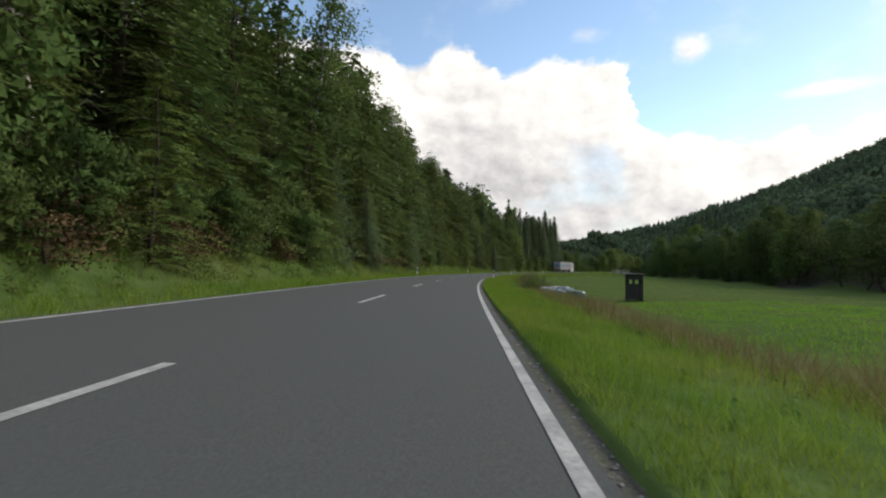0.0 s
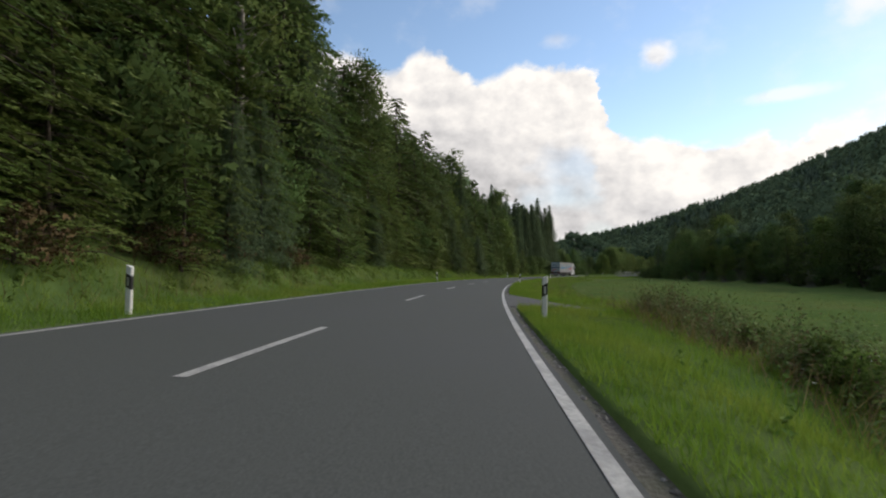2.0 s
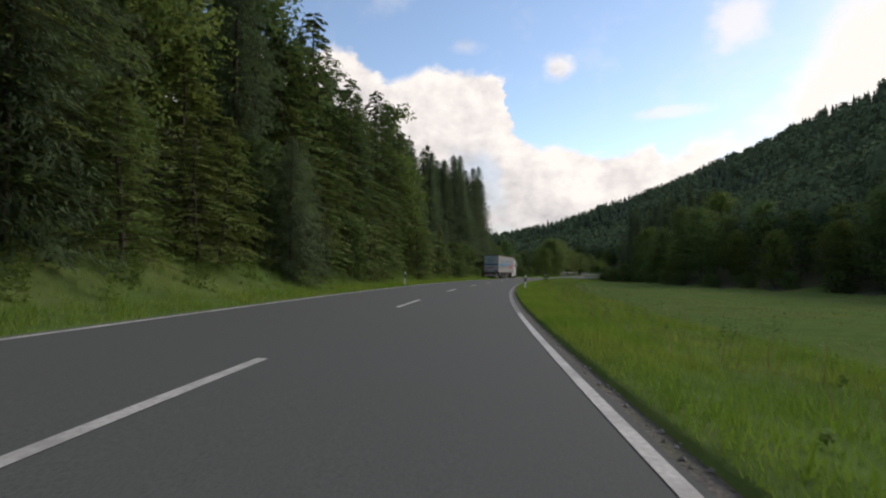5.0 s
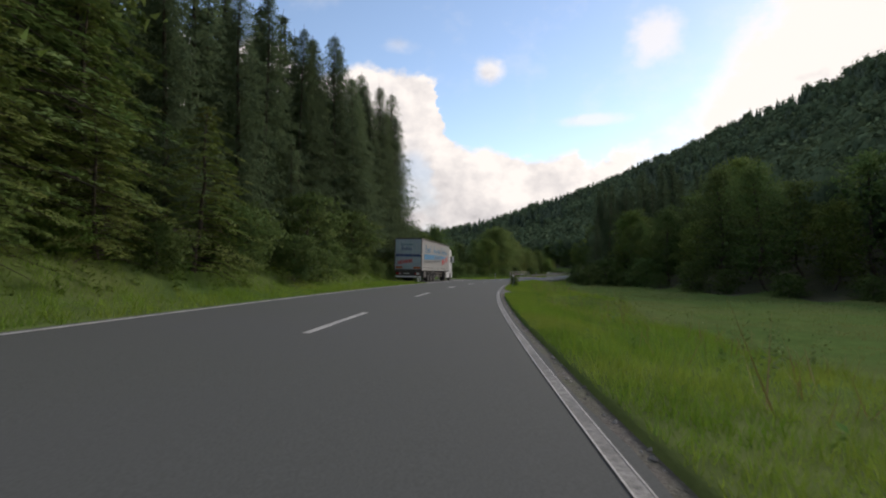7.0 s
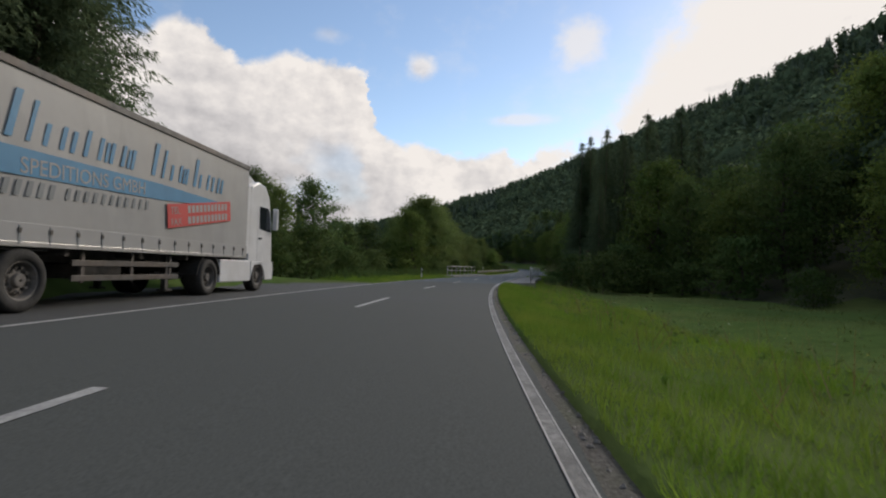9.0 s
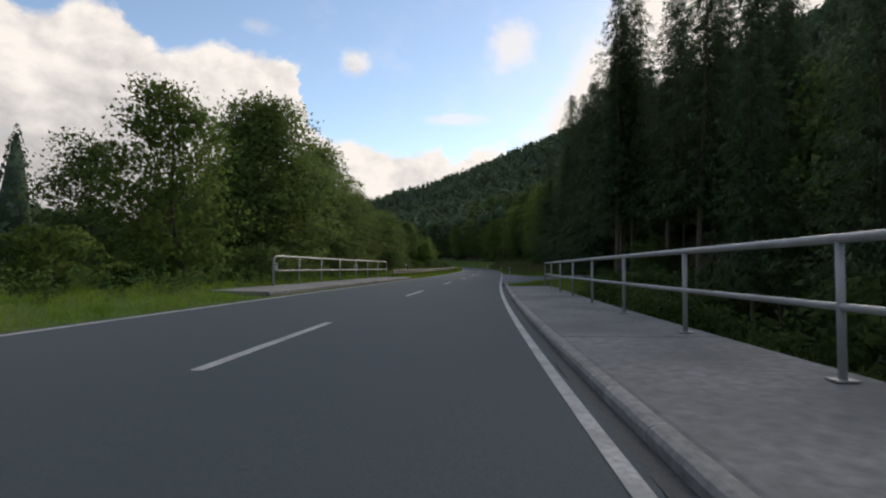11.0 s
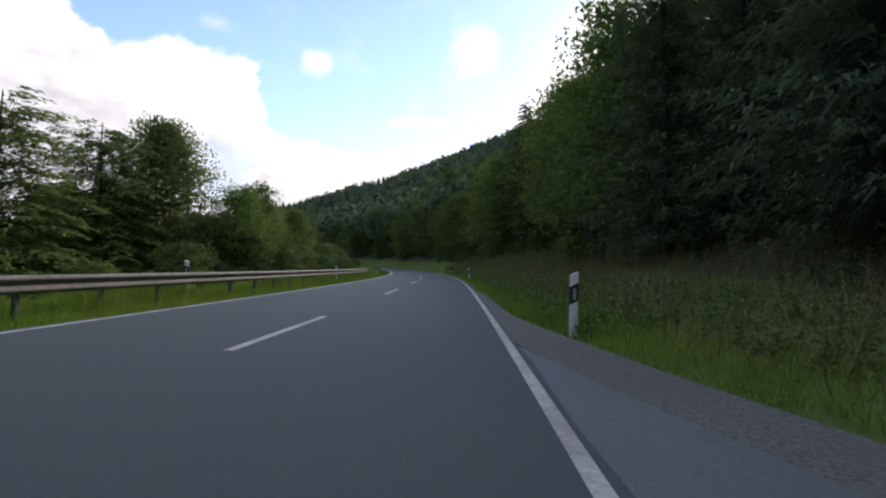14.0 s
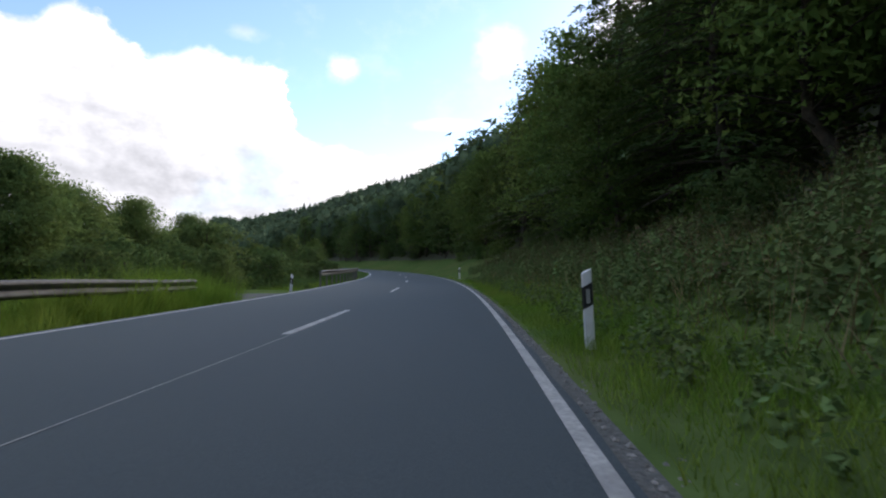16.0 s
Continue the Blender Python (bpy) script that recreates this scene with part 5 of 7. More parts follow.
# ---- bridge: raised concrete walkways with steel railings ----
def walkway(s0, s1, d0, d1, top, bounds, label):
    root = tagged(new("bridge_walkway"), label, "walkway", kind="structure")
    sign = 1 if d1 > d0 else -1
    for a, b in zip(bounds[:-1], bounds[1:]):
        ss = np.linspace(a + 0.02, b - 0.02, max(2, int((b - a) / 0.8) + 1))
        prof = [(d0, -0.25), (d0, top - 0.05), (d0 + sign * 0.02, top - 0.015), (d0 + sign * 0.06, top), (d1, top + 0.02), (d1, -0.45)]
        v = []
        for q in ss:
            for d, z in prof:
                x, y = plan(q, d)
                v.append((float(x), float(y), float(surface(q, d0)) + z))
        n, k = len(ss), len(prof)
        bm = bmesh.new()
        vv = [bm.verts.new(p) for p in v]
        for i in range(n - 1):
            for j in range(k):
                bm.faces.new((vv[i * k + j], vv[i * k + (j + 1) % k], vv[(i + 1) * k + (j + 1) % k], vv[(i + 1) * k + j]))
        bm.faces.new(vv[:k])
        bm.faces.new(vv[-k:])
        part("slab", bm, M["concrete"], root)
    return root


walkway(228, 260.1, 3.43, 5.5, 0.06, (228, 234.5, 241, 247.6, 254, 260.1), "raised concrete bridge walkway with stained slabs")
walkway(248.5, 272.6, -3.62, -5.5, 0.13, (248.5, 255, 261, 267, 272.6), "narrow raised concrete kerb on the bridge")
# kerb stones along the lane, sinking into the junction
def kerb_stones(s0, s1, d0, d1, length):
    root = tagged(new("kerb"), "row of worn rounded concrete kerb stones", "kerb", kind="structure")
    a = s0
    while a < s1 - 0.2:
        b = min(a + length, s1) - 0.012
        bm = bmesh.new()
        rings = []
        for q in (a, (a + b) / 2, b):
            low = 0.03 * float(step(np.array(q), 259.5, s1))
            prof = [(d0, -0.2), (d0 - 0.006, 0.045 - low), (d0 + 0.012, 0.075 - low), (d0 + 0.045, 0.09 - low), (d1 - 0.02, 0.09 - low), (d1, 0.08 - low), (d1, -0.2)]
            rings.append([bm.verts.new((*(float(c) for c in plan(q, d)), float(surface(q, d0)) + z)) for d, z in prof])
        k = len(prof)
        for r, t in zip(rings[:-1], rings[1:]):
            for j in range(k):
                bm.faces.new((r[j], r[(j + 1) % k], t[(j + 1) % k], t[j]))
        bm.faces.new(rings[0])
        bm.faces.new(rings[-1])
        part("kerb_stone", bm, M["kerb"], root)
        a = b + 0.012
    return root


kerb_stones(228.0, 264.6, 3.29, 3.42, 1.0)


def railing(s_list, d, base, label, sign_at=None, round_start=True, round_end=True):
    root = tagged(new("bridge_railing"), label, "railing")
    s0, s1 = s_list[0], s_list[-1]

    def at(q, h):
        x, y = plan(q, d)
        return (float(x), float(y), float(surface(q, 3.4 if d > 0 else -3.6)) + base + h)
    posts = list(s_list)
    for i, q in enumerate(posts):
        first, last = i == 0 and round_start, i == len(posts) - 1 and round_end
        if first or last:
            continue
        part("post", pipe([at(q, 0.0), at(q, 1.08)], 0.032, 8), M["zinc_light"], root, smooth=True)
        bm = box(-0.09, 0.09, -0.07, 0.07, 0, 0.015)
        plate = part("foot_plate", bm, M["zinc_light"], root)
        x, y, z = at(q, 0.0)
        plate.matrix_basis = pose(x, y, z, 0, 0, heading(q))
    top = []
    if round_start:
        top += [at(s0, 0.0), at(s0, 0.89), at(s0 + 0.05, 1.0), at(s0 + 0.16, 1.07)]
    top += [at(q, 1.1) for q in np.linspace(s0 + 0.3, s1 - 0.3, 24)]
    if round_end:
        top += [at(s1 - 0.16, 1.07), at(s1 - 0.05, 1.0), at(s1, 0.89), at(s1, 0.0)]
    part("top_rail", pipe(top, 0.04, 10), M["zinc_light"], root, smooth=True)
    part("middle_rail", pipe([at(q, 0.57) for q in np.linspace(s0, s1, 24)], 0.032, 10), M["zinc_light"], root, smooth=True)
    if sign_at:
        for q, lines in sign_at:
            x, y, z = at(q, 0.72)
            plate = part("number_plate", box(-0.09, 0.09, -0.01, 0.01, -0.14, 0.14, 0.004), M["white"], root, "small white plate with dark lines")
            plate.matrix_basis = pose(x, y, z, 0, 0, heading(q)) @ pose(0.0, -0.05, 0)
            for k in range(lines):
                part("line", box(-0.06, 0.06, -0.0135, -0.0105, 0.05 - 0.11 * k, 0.09 - 0.09 * k), M["black"], plate)
    return root


railing([229.0 + 3.1 * i for i in range(11)], 5.18, 0.085, "grey galvanised steel bridge railing with two rails")
railing([252.4, 254.9, 257.6, 260.4, 263.4, 266.0, 268.7, 271.3], -5.2, 0.14, "grey galvanised railing on the bridge kerb with small plates", sign_at=((252.6, 1), (263.4, 2)))


# ---- guard rail along the left edge ----
def guard_rail(s0, s1, d):
    root = tagged(new("guard_rail"), "weathered galvanised steel guard rail on posts", "guard rail")
    prof = [(0.0, 0.155), (0.03, 0.15), (0.075, 0.11), (0.08, 0.075), (0.03, 0.03), (0.005, 0.0), (0.03, -0.03), (0.08, -0.075), (0.075, -0.11), (0.03, -0.15), (0.0, -0.155)]
    loop = prof + [(x - 0.004, z) for x, z in prof[::-1]]

    def base(q):
        return float(surface(q, d))
    a = s0
    while a < s1:
        b = min(a + 4.0, s1)
        bm = bmesh.new()
        rings = []
        for q in np.linspace(a, b - 0.004, 5):
            end = 0.12 * step(np.array(q), s1 - 6.0, s1) if s1 > 330 else 0.0
            rings.append([bm.verts.new((*(float(c) for c in plan(q, d + x)), base(q) + 0.51 + z - float(end))) for x, z in loop])
        for r, t in zip(rings[:-1], rings[1:]):
            for j in range(len(loop)):
                bm.faces.new((r[j], r[(j + 1) % len(loop)], t[(j + 1) % len(loop)], t[j]))
        part("beam", bm, M["zinc"], root, smooth=True)
        a = b
    post = None
    q = s0 + 0.5
    while q < s1 - 1:
        if post is None:
            bm = box(-0.05, 0.05, -0.003, 0.003, -0.5, 0.6)
            box(-0.05, -0.044, -0.03, 0.03, -0.5, 0.6, bm=bm)
            box(0.044, 0.05, -0.03, 0.03, -0.5, 0.6, bm=bm)
            post = part("post", bm, M["zinc"], root)
            ob = post
        else:
            ob = new("post", post.data)
            ob.parent = root
        x, y = plan(q, d - 0.1)
        ob.matrix_basis = pose(float(x), float(y), base(q), 0, 0, heading(q))
        q += 2.0
    return root


guard_rail(270.6, 341.0, -4.6)
guard_rail(356.0, 392.0, -4.6)


# ---- delineator posts ----
def delineator(face):
    root = tagged(new("delineator_post"), "white plastic roadside post with black slanted band", "roadside post", "roadside delineator posts")
    prof = [(-0.06, -0.025), (-0.045, -0.05), (0.045, -0.05), (0.06, -0.025), (0.025, 0.06), (-0.025, 0.06)]

    def shell(z0, z1, sl0, sl1, grow=0.0):
        bm = bmesh.new()
        rings = []
        for z, sl in ((z0, sl0), (z1, sl1)):
            rings.append([bm.verts.new((x * (1 + grow), y * (1 + grow), z + sl * x)) for x, y in prof])
        n = len(prof)
        for i in range(n):
            bm.faces.new((rings[0][i], rings[0][(i + 1) % n], rings[1][(i + 1) % n], rings[1][i]))
        bm.faces.new(rings[0])
        bm.faces.new(rings[1])
        return bm
    part("post_body", shell(-0.3, 0.9, 0.0, 0.5 * face), M["white"], root)
    band = part("black_band", shell(0.50, 0.75, 0.55 * face, 0.55 * face, 0.05), M["black"], root, "black slanted band")
    part("reflector", box(-0.022, 0.022, -0.060, -0.0535, 0.54, 0.70, 0.003), M["alu"], band, "grey upright reflector")
    return root


post_r, post_l = None, None
random.seed(5)
for s, d in ((53.7, 3.75), (90.8, 3.7), (138.9, 3.82), (188.95, 3.72), (300.2, 4.0), (333.4, 3.81), (366, 3.9)):
    m = road_pose(s, d, -0.02) @ pose(0, 0, 0, random.uniform(-2, 2), random.uniform(-3, 3), 0)
    if post_r is None:
        post_r = delineator(1)
        post_r.matrix_basis = m
    else:
        copy_thing(post_r, m)
for s, d, lift in ((51.4, -4.0, 0), (90.6, -3.9, 0), (139.0, -4.0, 0), (189.8, -4.05, 0), (236.5, -4.4, 0), (277.4, -4.95, 0.22), (307.1, -5.0, 0.2), (326.0, -5.0, 0.2), (349.8, -4.6, 0.1), (372, -5.0, 0.2)):
    m = road_pose(s, d, lift - 0.02) @ pose(0, 0, 0, random.uniform(-2, 2), random.uniform(-4, 4) if s != 189.8 else -8, 0)
    if post_l is None:
        post_l = delineator(-1)
        post_l.matrix_basis = m
    else:
        copy_thing(post_l, m)


# ---- silage bales ----
def bale(mat, label):
    root = tagged(new("silage_bale"), label, "silage bale", "row of wrapped silage bales")
    bm = lathe([(0.0, 0.50), (0.03, 0.59), (0.12, 0.64), (0.6, 0.655), (1.02, 0.64), (1.13, 0.58), (1.19, 0.42), (1.17, 0.15)], "z", 30)
    rng_ = random.Random(3)
    for v in bm.verts:
        k = 1 + 0.012 * math.sin(7 * math.atan2(v.co.y, v.co.x) + 9 * v.co.z) + rng_.uniform(-0.006, 0.006)
        v.co.x *= k
        v.co.y *= k
    part("wrap", bm, mat, root, smooth=True)
    part("net_end", lathe([(1.168, 0.16), (1.185, 0.12), (1.18, 0.02)], "z", 16), mat, root, smooth=True)
    return root


bale_a = None
for s, d, k in [(37.3 + 1.42 * i, 8.7 + 0.1 * (i % 2), 0.96) for i in range(7)] + [(38.1 + 1.45 * i, 10.25 - 0.12 * (i % 2), 0.94) for i in range(7)]:
    m = road_pose(s, d, -0.03, random.uniform(0, 360)) @ pose(0, 0, 0, random.uniform(-4, 4), random.uniform(-4, 4), 0)
    if bale_a is None:
        bale_a = bale(M["bale"], "round silage bale in shiny dark teal wrap")
        bale_a.matrix_basis = m
        ob = bale_a
    else:
        ob = copy_thing(bale_a, m)
    ob.scale = (k, k, k * random.uniform(0.84, 0.94))
white_bale = bale(M["bale_white"], "round silage bale in white wrap")
white_bale.matrix_basis = road_pose(53.0, 10.2, -0.72)


# ---- hunting hut on the meadow ----
def hunting_hut():
    root = tagged(new("hunting_hut"), "dark weathered hunting hut with flat overhanging roof on skids", "hut")
    w, dp, h = 0.56, 0.58, 2.06
    for x0, x1, nm in ((-w, -w + 0.03, "side_wall"), (w - 0.03, w, "side_wall")):
        bm = box(x0, x1, -dp, dp, 0.14, 1.33)
        box(x0, x1, -dp, dp, 1.66, h, bm=bm)
        box(x0, x1, -dp, -0.32, 1.33, 1.66, bm=bm)
        box(x0, x1, 0.32, dp, 1.33, 1.66, bm=bm)
        part(nm, bm, M["wood_dark"], root)
    bm = box(-w + 0.03, w - 0.03, -dp, -dp + 0.03, 0.14, 1.3)
    box(-w + 0.03, w - 0.03, -dp, -dp + 0.03, 1.66, h, bm=bm)
    box(-w + 0.03, -0.44, -dp, -dp + 0.03, 1.3, 1.66, bm=bm)
    box(-0.22, -0.02, -dp, -dp + 0.03, 1.3, 1.66, bm=bm)
    box(0.42, w - 0.03, -dp, -dp + 0.03, 1.3, 1.66, bm=bm)
    part("front_wall", bm, M["wood_dark"], root)
    bm = box(-w + 0.03, w - 0.03, dp - 0.03, dp, 0.14, 1.3)
    box(-w + 0.03, w - 0.03, dp - 0.03, dp, 1.66, h, bm=bm)
    box(-w + 0.03, -0.42, dp - 0.03, dp, 1.3, 1.66, bm=bm)
    box(0.42, w - 0.03, dp - 0.03, dp, 1.3, 1.66, bm=bm)
    part("back_wall", bm, M["wood_dark"], root)
    for x in (-w, w):
        for y in (-dp, dp):
            part("corner_post", box(x - 0.035, x + 0.035, y - 0.035, y + 0.035, 0.1, h, 0.005), M["wood_dark"], root)
    for i in range(7):
        x = -0.48 + 0.16 * i
        part("board", box(x - 0.077, x + 0.077, -dp - 0.018, -dp - 0.002, 0.16, 1.28, 0.004), M["wood_dark"], root)
    part("floor_panel", box(-w, w, -dp, dp, 0.1, 0.14), M["wood_dark"], root)
    roof = box(-0.8, 0.74, -0.8, 0.76, h + 0.02, h + 0.08, 0.008)
    part("roof", roof, M["roof_sheet"], root, "pale sheet roof")
    for x in (-0.5, 0.5):
        part("skid", box(x - 0.06, x + 0.06, -1.1, 1.1, -0.04, 0.1, 0.015), M["wood_dark"], root)
    return root


hut = hunting_hut()
hut.matrix_basis = road_pose(41.2, 15.2, 0.02, -6)

# loose pallets in the weeds beside the bales
pallet = tagged(new("wooden_pallet"), "grey weathered wooden pallet lying in weeds", "pallet")
for i in range(6):
    part("board", box(-0.6, 0.6, -0.4 + 0.155 * i, -0.3 + 0.155 * i, 0.12, 0.14), M["concrete"], pallet)
for x in (-0.55, 0.0, 0.55):
    part("bearer", box(x - 0.05, x + 0.05, -0.4, 0.475, 0.0, 0.12), M["concrete"], pallet)
pallet.matrix_basis = road_pose(55.5, 9.2, -0.12, 25) @ pose(0, 0, 0.15, 8, 6, 0)


# ---- parked articulated truck on the lay-by ----
def wheel(parent, x, y, r, width, side, name="wheel"):
    w = new(name)
    w.parent = parent
    w.matrix_basis = pose(x, y, r)
    h = width / 2
    part("tyre", lathe([(-h, r * 0.62), (-h, r * 0.9), (-h * 0.8, r * 0.985), (-h * 0.4, r), (h * 0.4, r), (h * 0.8, r * 0.985), (h, r * 0.9), (h, r * 0.62)], "x", 32, True), M["rubber"], w, smooth=True)
    o = side
    part("rim", lathe([(o * h * 0.95, r * 0.63), (o * h * 0.9, r * 0.57), (o * h * 0.3, r * 0.52), (o * h * 0.2, r * 0.46), (o * h * 0.45, r * 0.42), (o * h * 0.45, r * 0.22), (o * h * 0.8, r * 0.2), (o * h * 0.84, r * 0.16), (o * h * 0.84, 0.02)], "x", 24, caps=False), M["zinc"], w, "dull grey steel rim")
    for k in range(10):
        a = k * 0.628
        b_ = a + 0.314
        # no opening here: a black plate gives the dark depth of a rim hole
        part("rim_hole", box(o * h * 0.46 - 0.004, o * h * 0.46 + 0.004, r * 0.345 * math.cos(b_) - 0.03, r * 0.345 * math.cos(b_) + 0.03, r * 0.345 * math.sin(b_) - 0.03, r * 0.345 * math.sin(b_) + 0.03, 0.003), M["black"], w)
        part("wheel_nut", box(o * h * 0.45 - 0.02, o * h * 0.45 + 0.035, r * 0.33 * math.cos(a) - 0.018, r * 0.4 * math.cos(a) + 0.018, r * 0.4 * math.sin(a) - 0.018, r * 0.4 * math.sin(a) + 0.018), M["steel"], w)
    return w


def bars(parent, m, spec, mat, name="lettering_bar"):
    """Slanted strokes on a side of the trailer, in place of a painted name. spec: (along, width, height, from) in metres."""
    for a, w, h, z in spec:
        bm = bmesh.new()
        k = 0.22
        co = [(a, z), (a + w, z), (a + w + k * h, z + h), (a + k * h, z + h)]
        f = [bm.verts.new((u, v, 0.0)) for u, v in co]
        b = [bm.verts.new((u, v, 0.004)) for u, v in co]
        bm.faces.new(f)
        bm.faces.new(b)
        for i in range(4):
            bm.faces.new((f[i], f[(i + 1) % 4], b[(i + 1) % 4], b[i]))
        ob = part(name, bm, mat, parent)
        ob.matrix_basis = m


def truck():
    root = tagged(new("articulated_truck"), "white articulated truck with tarpaulin trailer parked on the lay-by", "truck")
    # trailer body: slightly bulging tarpaulin
    X = 1.25
    prof = [(-X, 1.16), (-X - 0.0, 2.6), (-X, 3.84), (X, 3.84), (X + 0.0, 2.6), (X, 1.16)]
    ys = np.linspace(0.06, 13.55, 28)
    v = []
    for i, y in enumerate(ys):
        bulge = 0.018 * math.sin(i * 1.9) if 0 < i < 27 else 0
        for x, z in prof:
            mid = 1.0 if abs(z - 2.6) < 0.1 else 0.0
            v.append((x + math.copysign(bulge * mid, x), y, z))
    me = mesh_from("tarpaulin", v, np.concatenate([np.array([[i * 6 + j, i * 6 + (j + 1) % 6, (i + 1) * 6 + (j + 1) % 6, (i + 1) * 6 + j] for i in range(27) for j in range(6)])]), [M["tarp"]])
    bm = bmesh.new()
    bm.from_mesh(me)
    bm.verts.ensure_lookup_table()
    bm.faces.new([bm.verts[j] for j in range(6)])
    bm.faces.new([bm.verts[27 * 6 + j] for j in range(6)])
    body = part("tarpaulin", bm, M["tarp"], root, "white tarpaulin side walls and roof")
    for x in (-1, 1):
        part("roof_rail", box(x * X - 0.03, x * X + 0.03, 0.0, 13.6, 3.82, 3.96, 0.012), M["steel"], root, "dark roof edge rail")
        part("side_skirt", box(x * X - 0.012, x * X + 0.012, 0.02, 13.58, 1.14, 1.44, 0.006), M["tarp"], root)
        part("floor_rail", box(x * X - 0.02, x * X + 0.016, 0.0, 13.6, 1.06, 1.14, 0.006), M["alu"], root)
        for i in range(22):
            y = 0.5 + 0.61 * i
            st = part("strap", box(x * 1.262 - 0.006, x * 1.262 + 0.008, y - 0.022, y + 0.022, 1.10, 1.40), M["grey_print"], root)
            part("buckle", box(x * 1.27 - 0.01, x * 1.27 + 0.012, y - 0.03, y + 0.03, 1.28, 1.36, 0.004), M["steel"], st)
    roof = part("roof_sheet", box(-1.22, 1.22, 0.0, 13.6, 3.86, 3.93, 0.02), M["tarp"], root)
    # rear doors and frame
    frame = bmesh.new()
    box(-1.27, -1.19, -0.03, 0.06, 1.05, 3.96, bm=frame)
    box(1.19, 1.27, -0.03, 0.06, 1.05, 3.96, bm=frame)
    box(-1.19, 1.19, -0.03, 0.06, 3.84, 3.96, bm=frame)
    box(-1.27, 1.27, -0.03, 0.06, 0.98, 1.14, bm=frame)
    part("rear_frame", frame, M["steel"], root, "dark steel rear frame")
    for x0, x1 in ((-1.19, -0.004), (0.004, 1.19)):
        d = part("rear_door", box(x0, x1, -0.015, 0.05, 1.14, 3.84, 0.008), M["door_blue"], root, "pale blue-grey rear door")
        for k in (0.33, 0.67):
            xx = x0 + (x1 - x0) * k
            part("locking_bar", pipe([(xx, -0.035, 1.1), (xx, -0.035, 3.86)], 0.014, 8), M["alu"], d, smooth=True)
        for z in (1.5, 2.5, 3.5):
            xh = x0 if x0 < -0.5 else x1
            part("hinge", box(xh - 0.05, xh + 0.05, -0.04, -0.01, z - 0.06, z + 0.06, 0.006), M["alu"], d)
    part("stripe", box(-1.17, 1.17, -0.022, -0.017, 2.28, 2.5), M["navy"], root, "dark blue stripe across the rear doors")
    # name strokes on the rear, in place of the painted name
    rear = pose(0, -0.02, 0, 90, 0, 0)
    bars(root, rear, [(-0.75 + 0.115 * i, 0.05, 0.16 + 0.05 * (i in (0, 5)), 3.28) for i in range(11)], M["teal"])
    bars(root, rear, [(-0.62, 0.09, 0.36, 2.86), (-0.42, 0.12, 0.2, 2.86), (-0.2, 0.1, 0.3, 2.86), (0.02, 0.1, 0.2, 2.86), (0.24, 0.08, 0.22, 2.86)], M["navy"])
    sign = part("red_panel", box(-0.95, 0.42, -0.024, -0.018, -0.15, 0.15), M["red"], root, "tilted red panel with pale bars")
    sign.matrix_basis = pose(0, 0, 1.86, 0, -8, 0)
    for i in range(2):
        for k in range(7):
            part("bar", box(-0.88 + 0.18 * k, -0.76 + 0.18 * k, -0.029, -0.025, 0.03 - 0.13 * i, 0.1 - 0.13 * i), M["tarp"], sign)
    for x0 in (-1.12, 0.52):
        part("hazard_panel", box(x0, x0 + 0.6, -0.03, -0.016, 1.2, 1.38, 0.004), M["lamp_red"], root, "red-edged orange marker panel")
        part("reflector_panel", box(x0 + 0.03, x0 + 0.57, -0.034, -0.0305, 1.23, 1.35), M["lamp_orange"], root)
    part("bumper_beam", box(-1.2, 1.2, 0.02, 0.14, 0.42, 0.54, 0.01), M["white"], root, "white underride bar")
    part("lamp_carrier", box(-1.15, 1.15, 0.1, 0.18, 0.62, 0.92, 0.01), M["steel"], root)
    for x0 in (-1.1, 0.62):
        lamp = part("tail_lamp", box(x0, x0 + 0.46, 0.06, 0.1, 0.66, 0.84, 0.01), M["lamp_red"], root, "red tail lamp")
        part("indicator", box(x0 + 0.3, x0 + 0.45, 0.05, 0.058, 0.68, 0.82), M["lamp_clear"], lamp)
    plate = part("number_plate", box(-0.42, 0.1, 0.07, 0.1, 0.7, 0.81, 0.004), M["white"], root, "white plate with dark bars")
    for k in range(5):
        part("bar", box(-0.38 + 0.09 * k, -0.33 + 0.09 * k, 0.062, 0.068, 0.72, 0.79), M["black"], plate)
    for x0 in (-1.24, 1.14):
        part("mud_flap", box(x0, x0 + 0.1, 0.3, 0.32, 0.3, 0.98), M["rubber"], root)
    part("corner_post_white", box(1.12, 1.22, 0.0, 0.03, 0.12, 0.5, 0.008), M["white"], root)
    # chassis
    for x in (-0.5, 0.5):
        part("chassis_beam", box(x - 0.08, x + 0.08, 0.2, 13.0, 0.82, 1.06, 0.01), M["steel"], root)
    for y in (0.9, 2.3, 6.5, 8.6, 10.4, 12.8):
        part("cross_member", box(-1.15, 1.15, y - 0.05, y + 0.05, 0.94, 1.06), M["steel"], root)
    for y in (3.0, 4.25, 5.5):
        part("axle", pipe([(-1.0, y, 0.52), (1.0, y, 0.52)], 0.075, 10), M["steel"], root, smooth=True)
        for x in (-1.07, 1.07):
            wheel(root, x, y, 0.52, 0.36, 1 if x > 0 else -1)
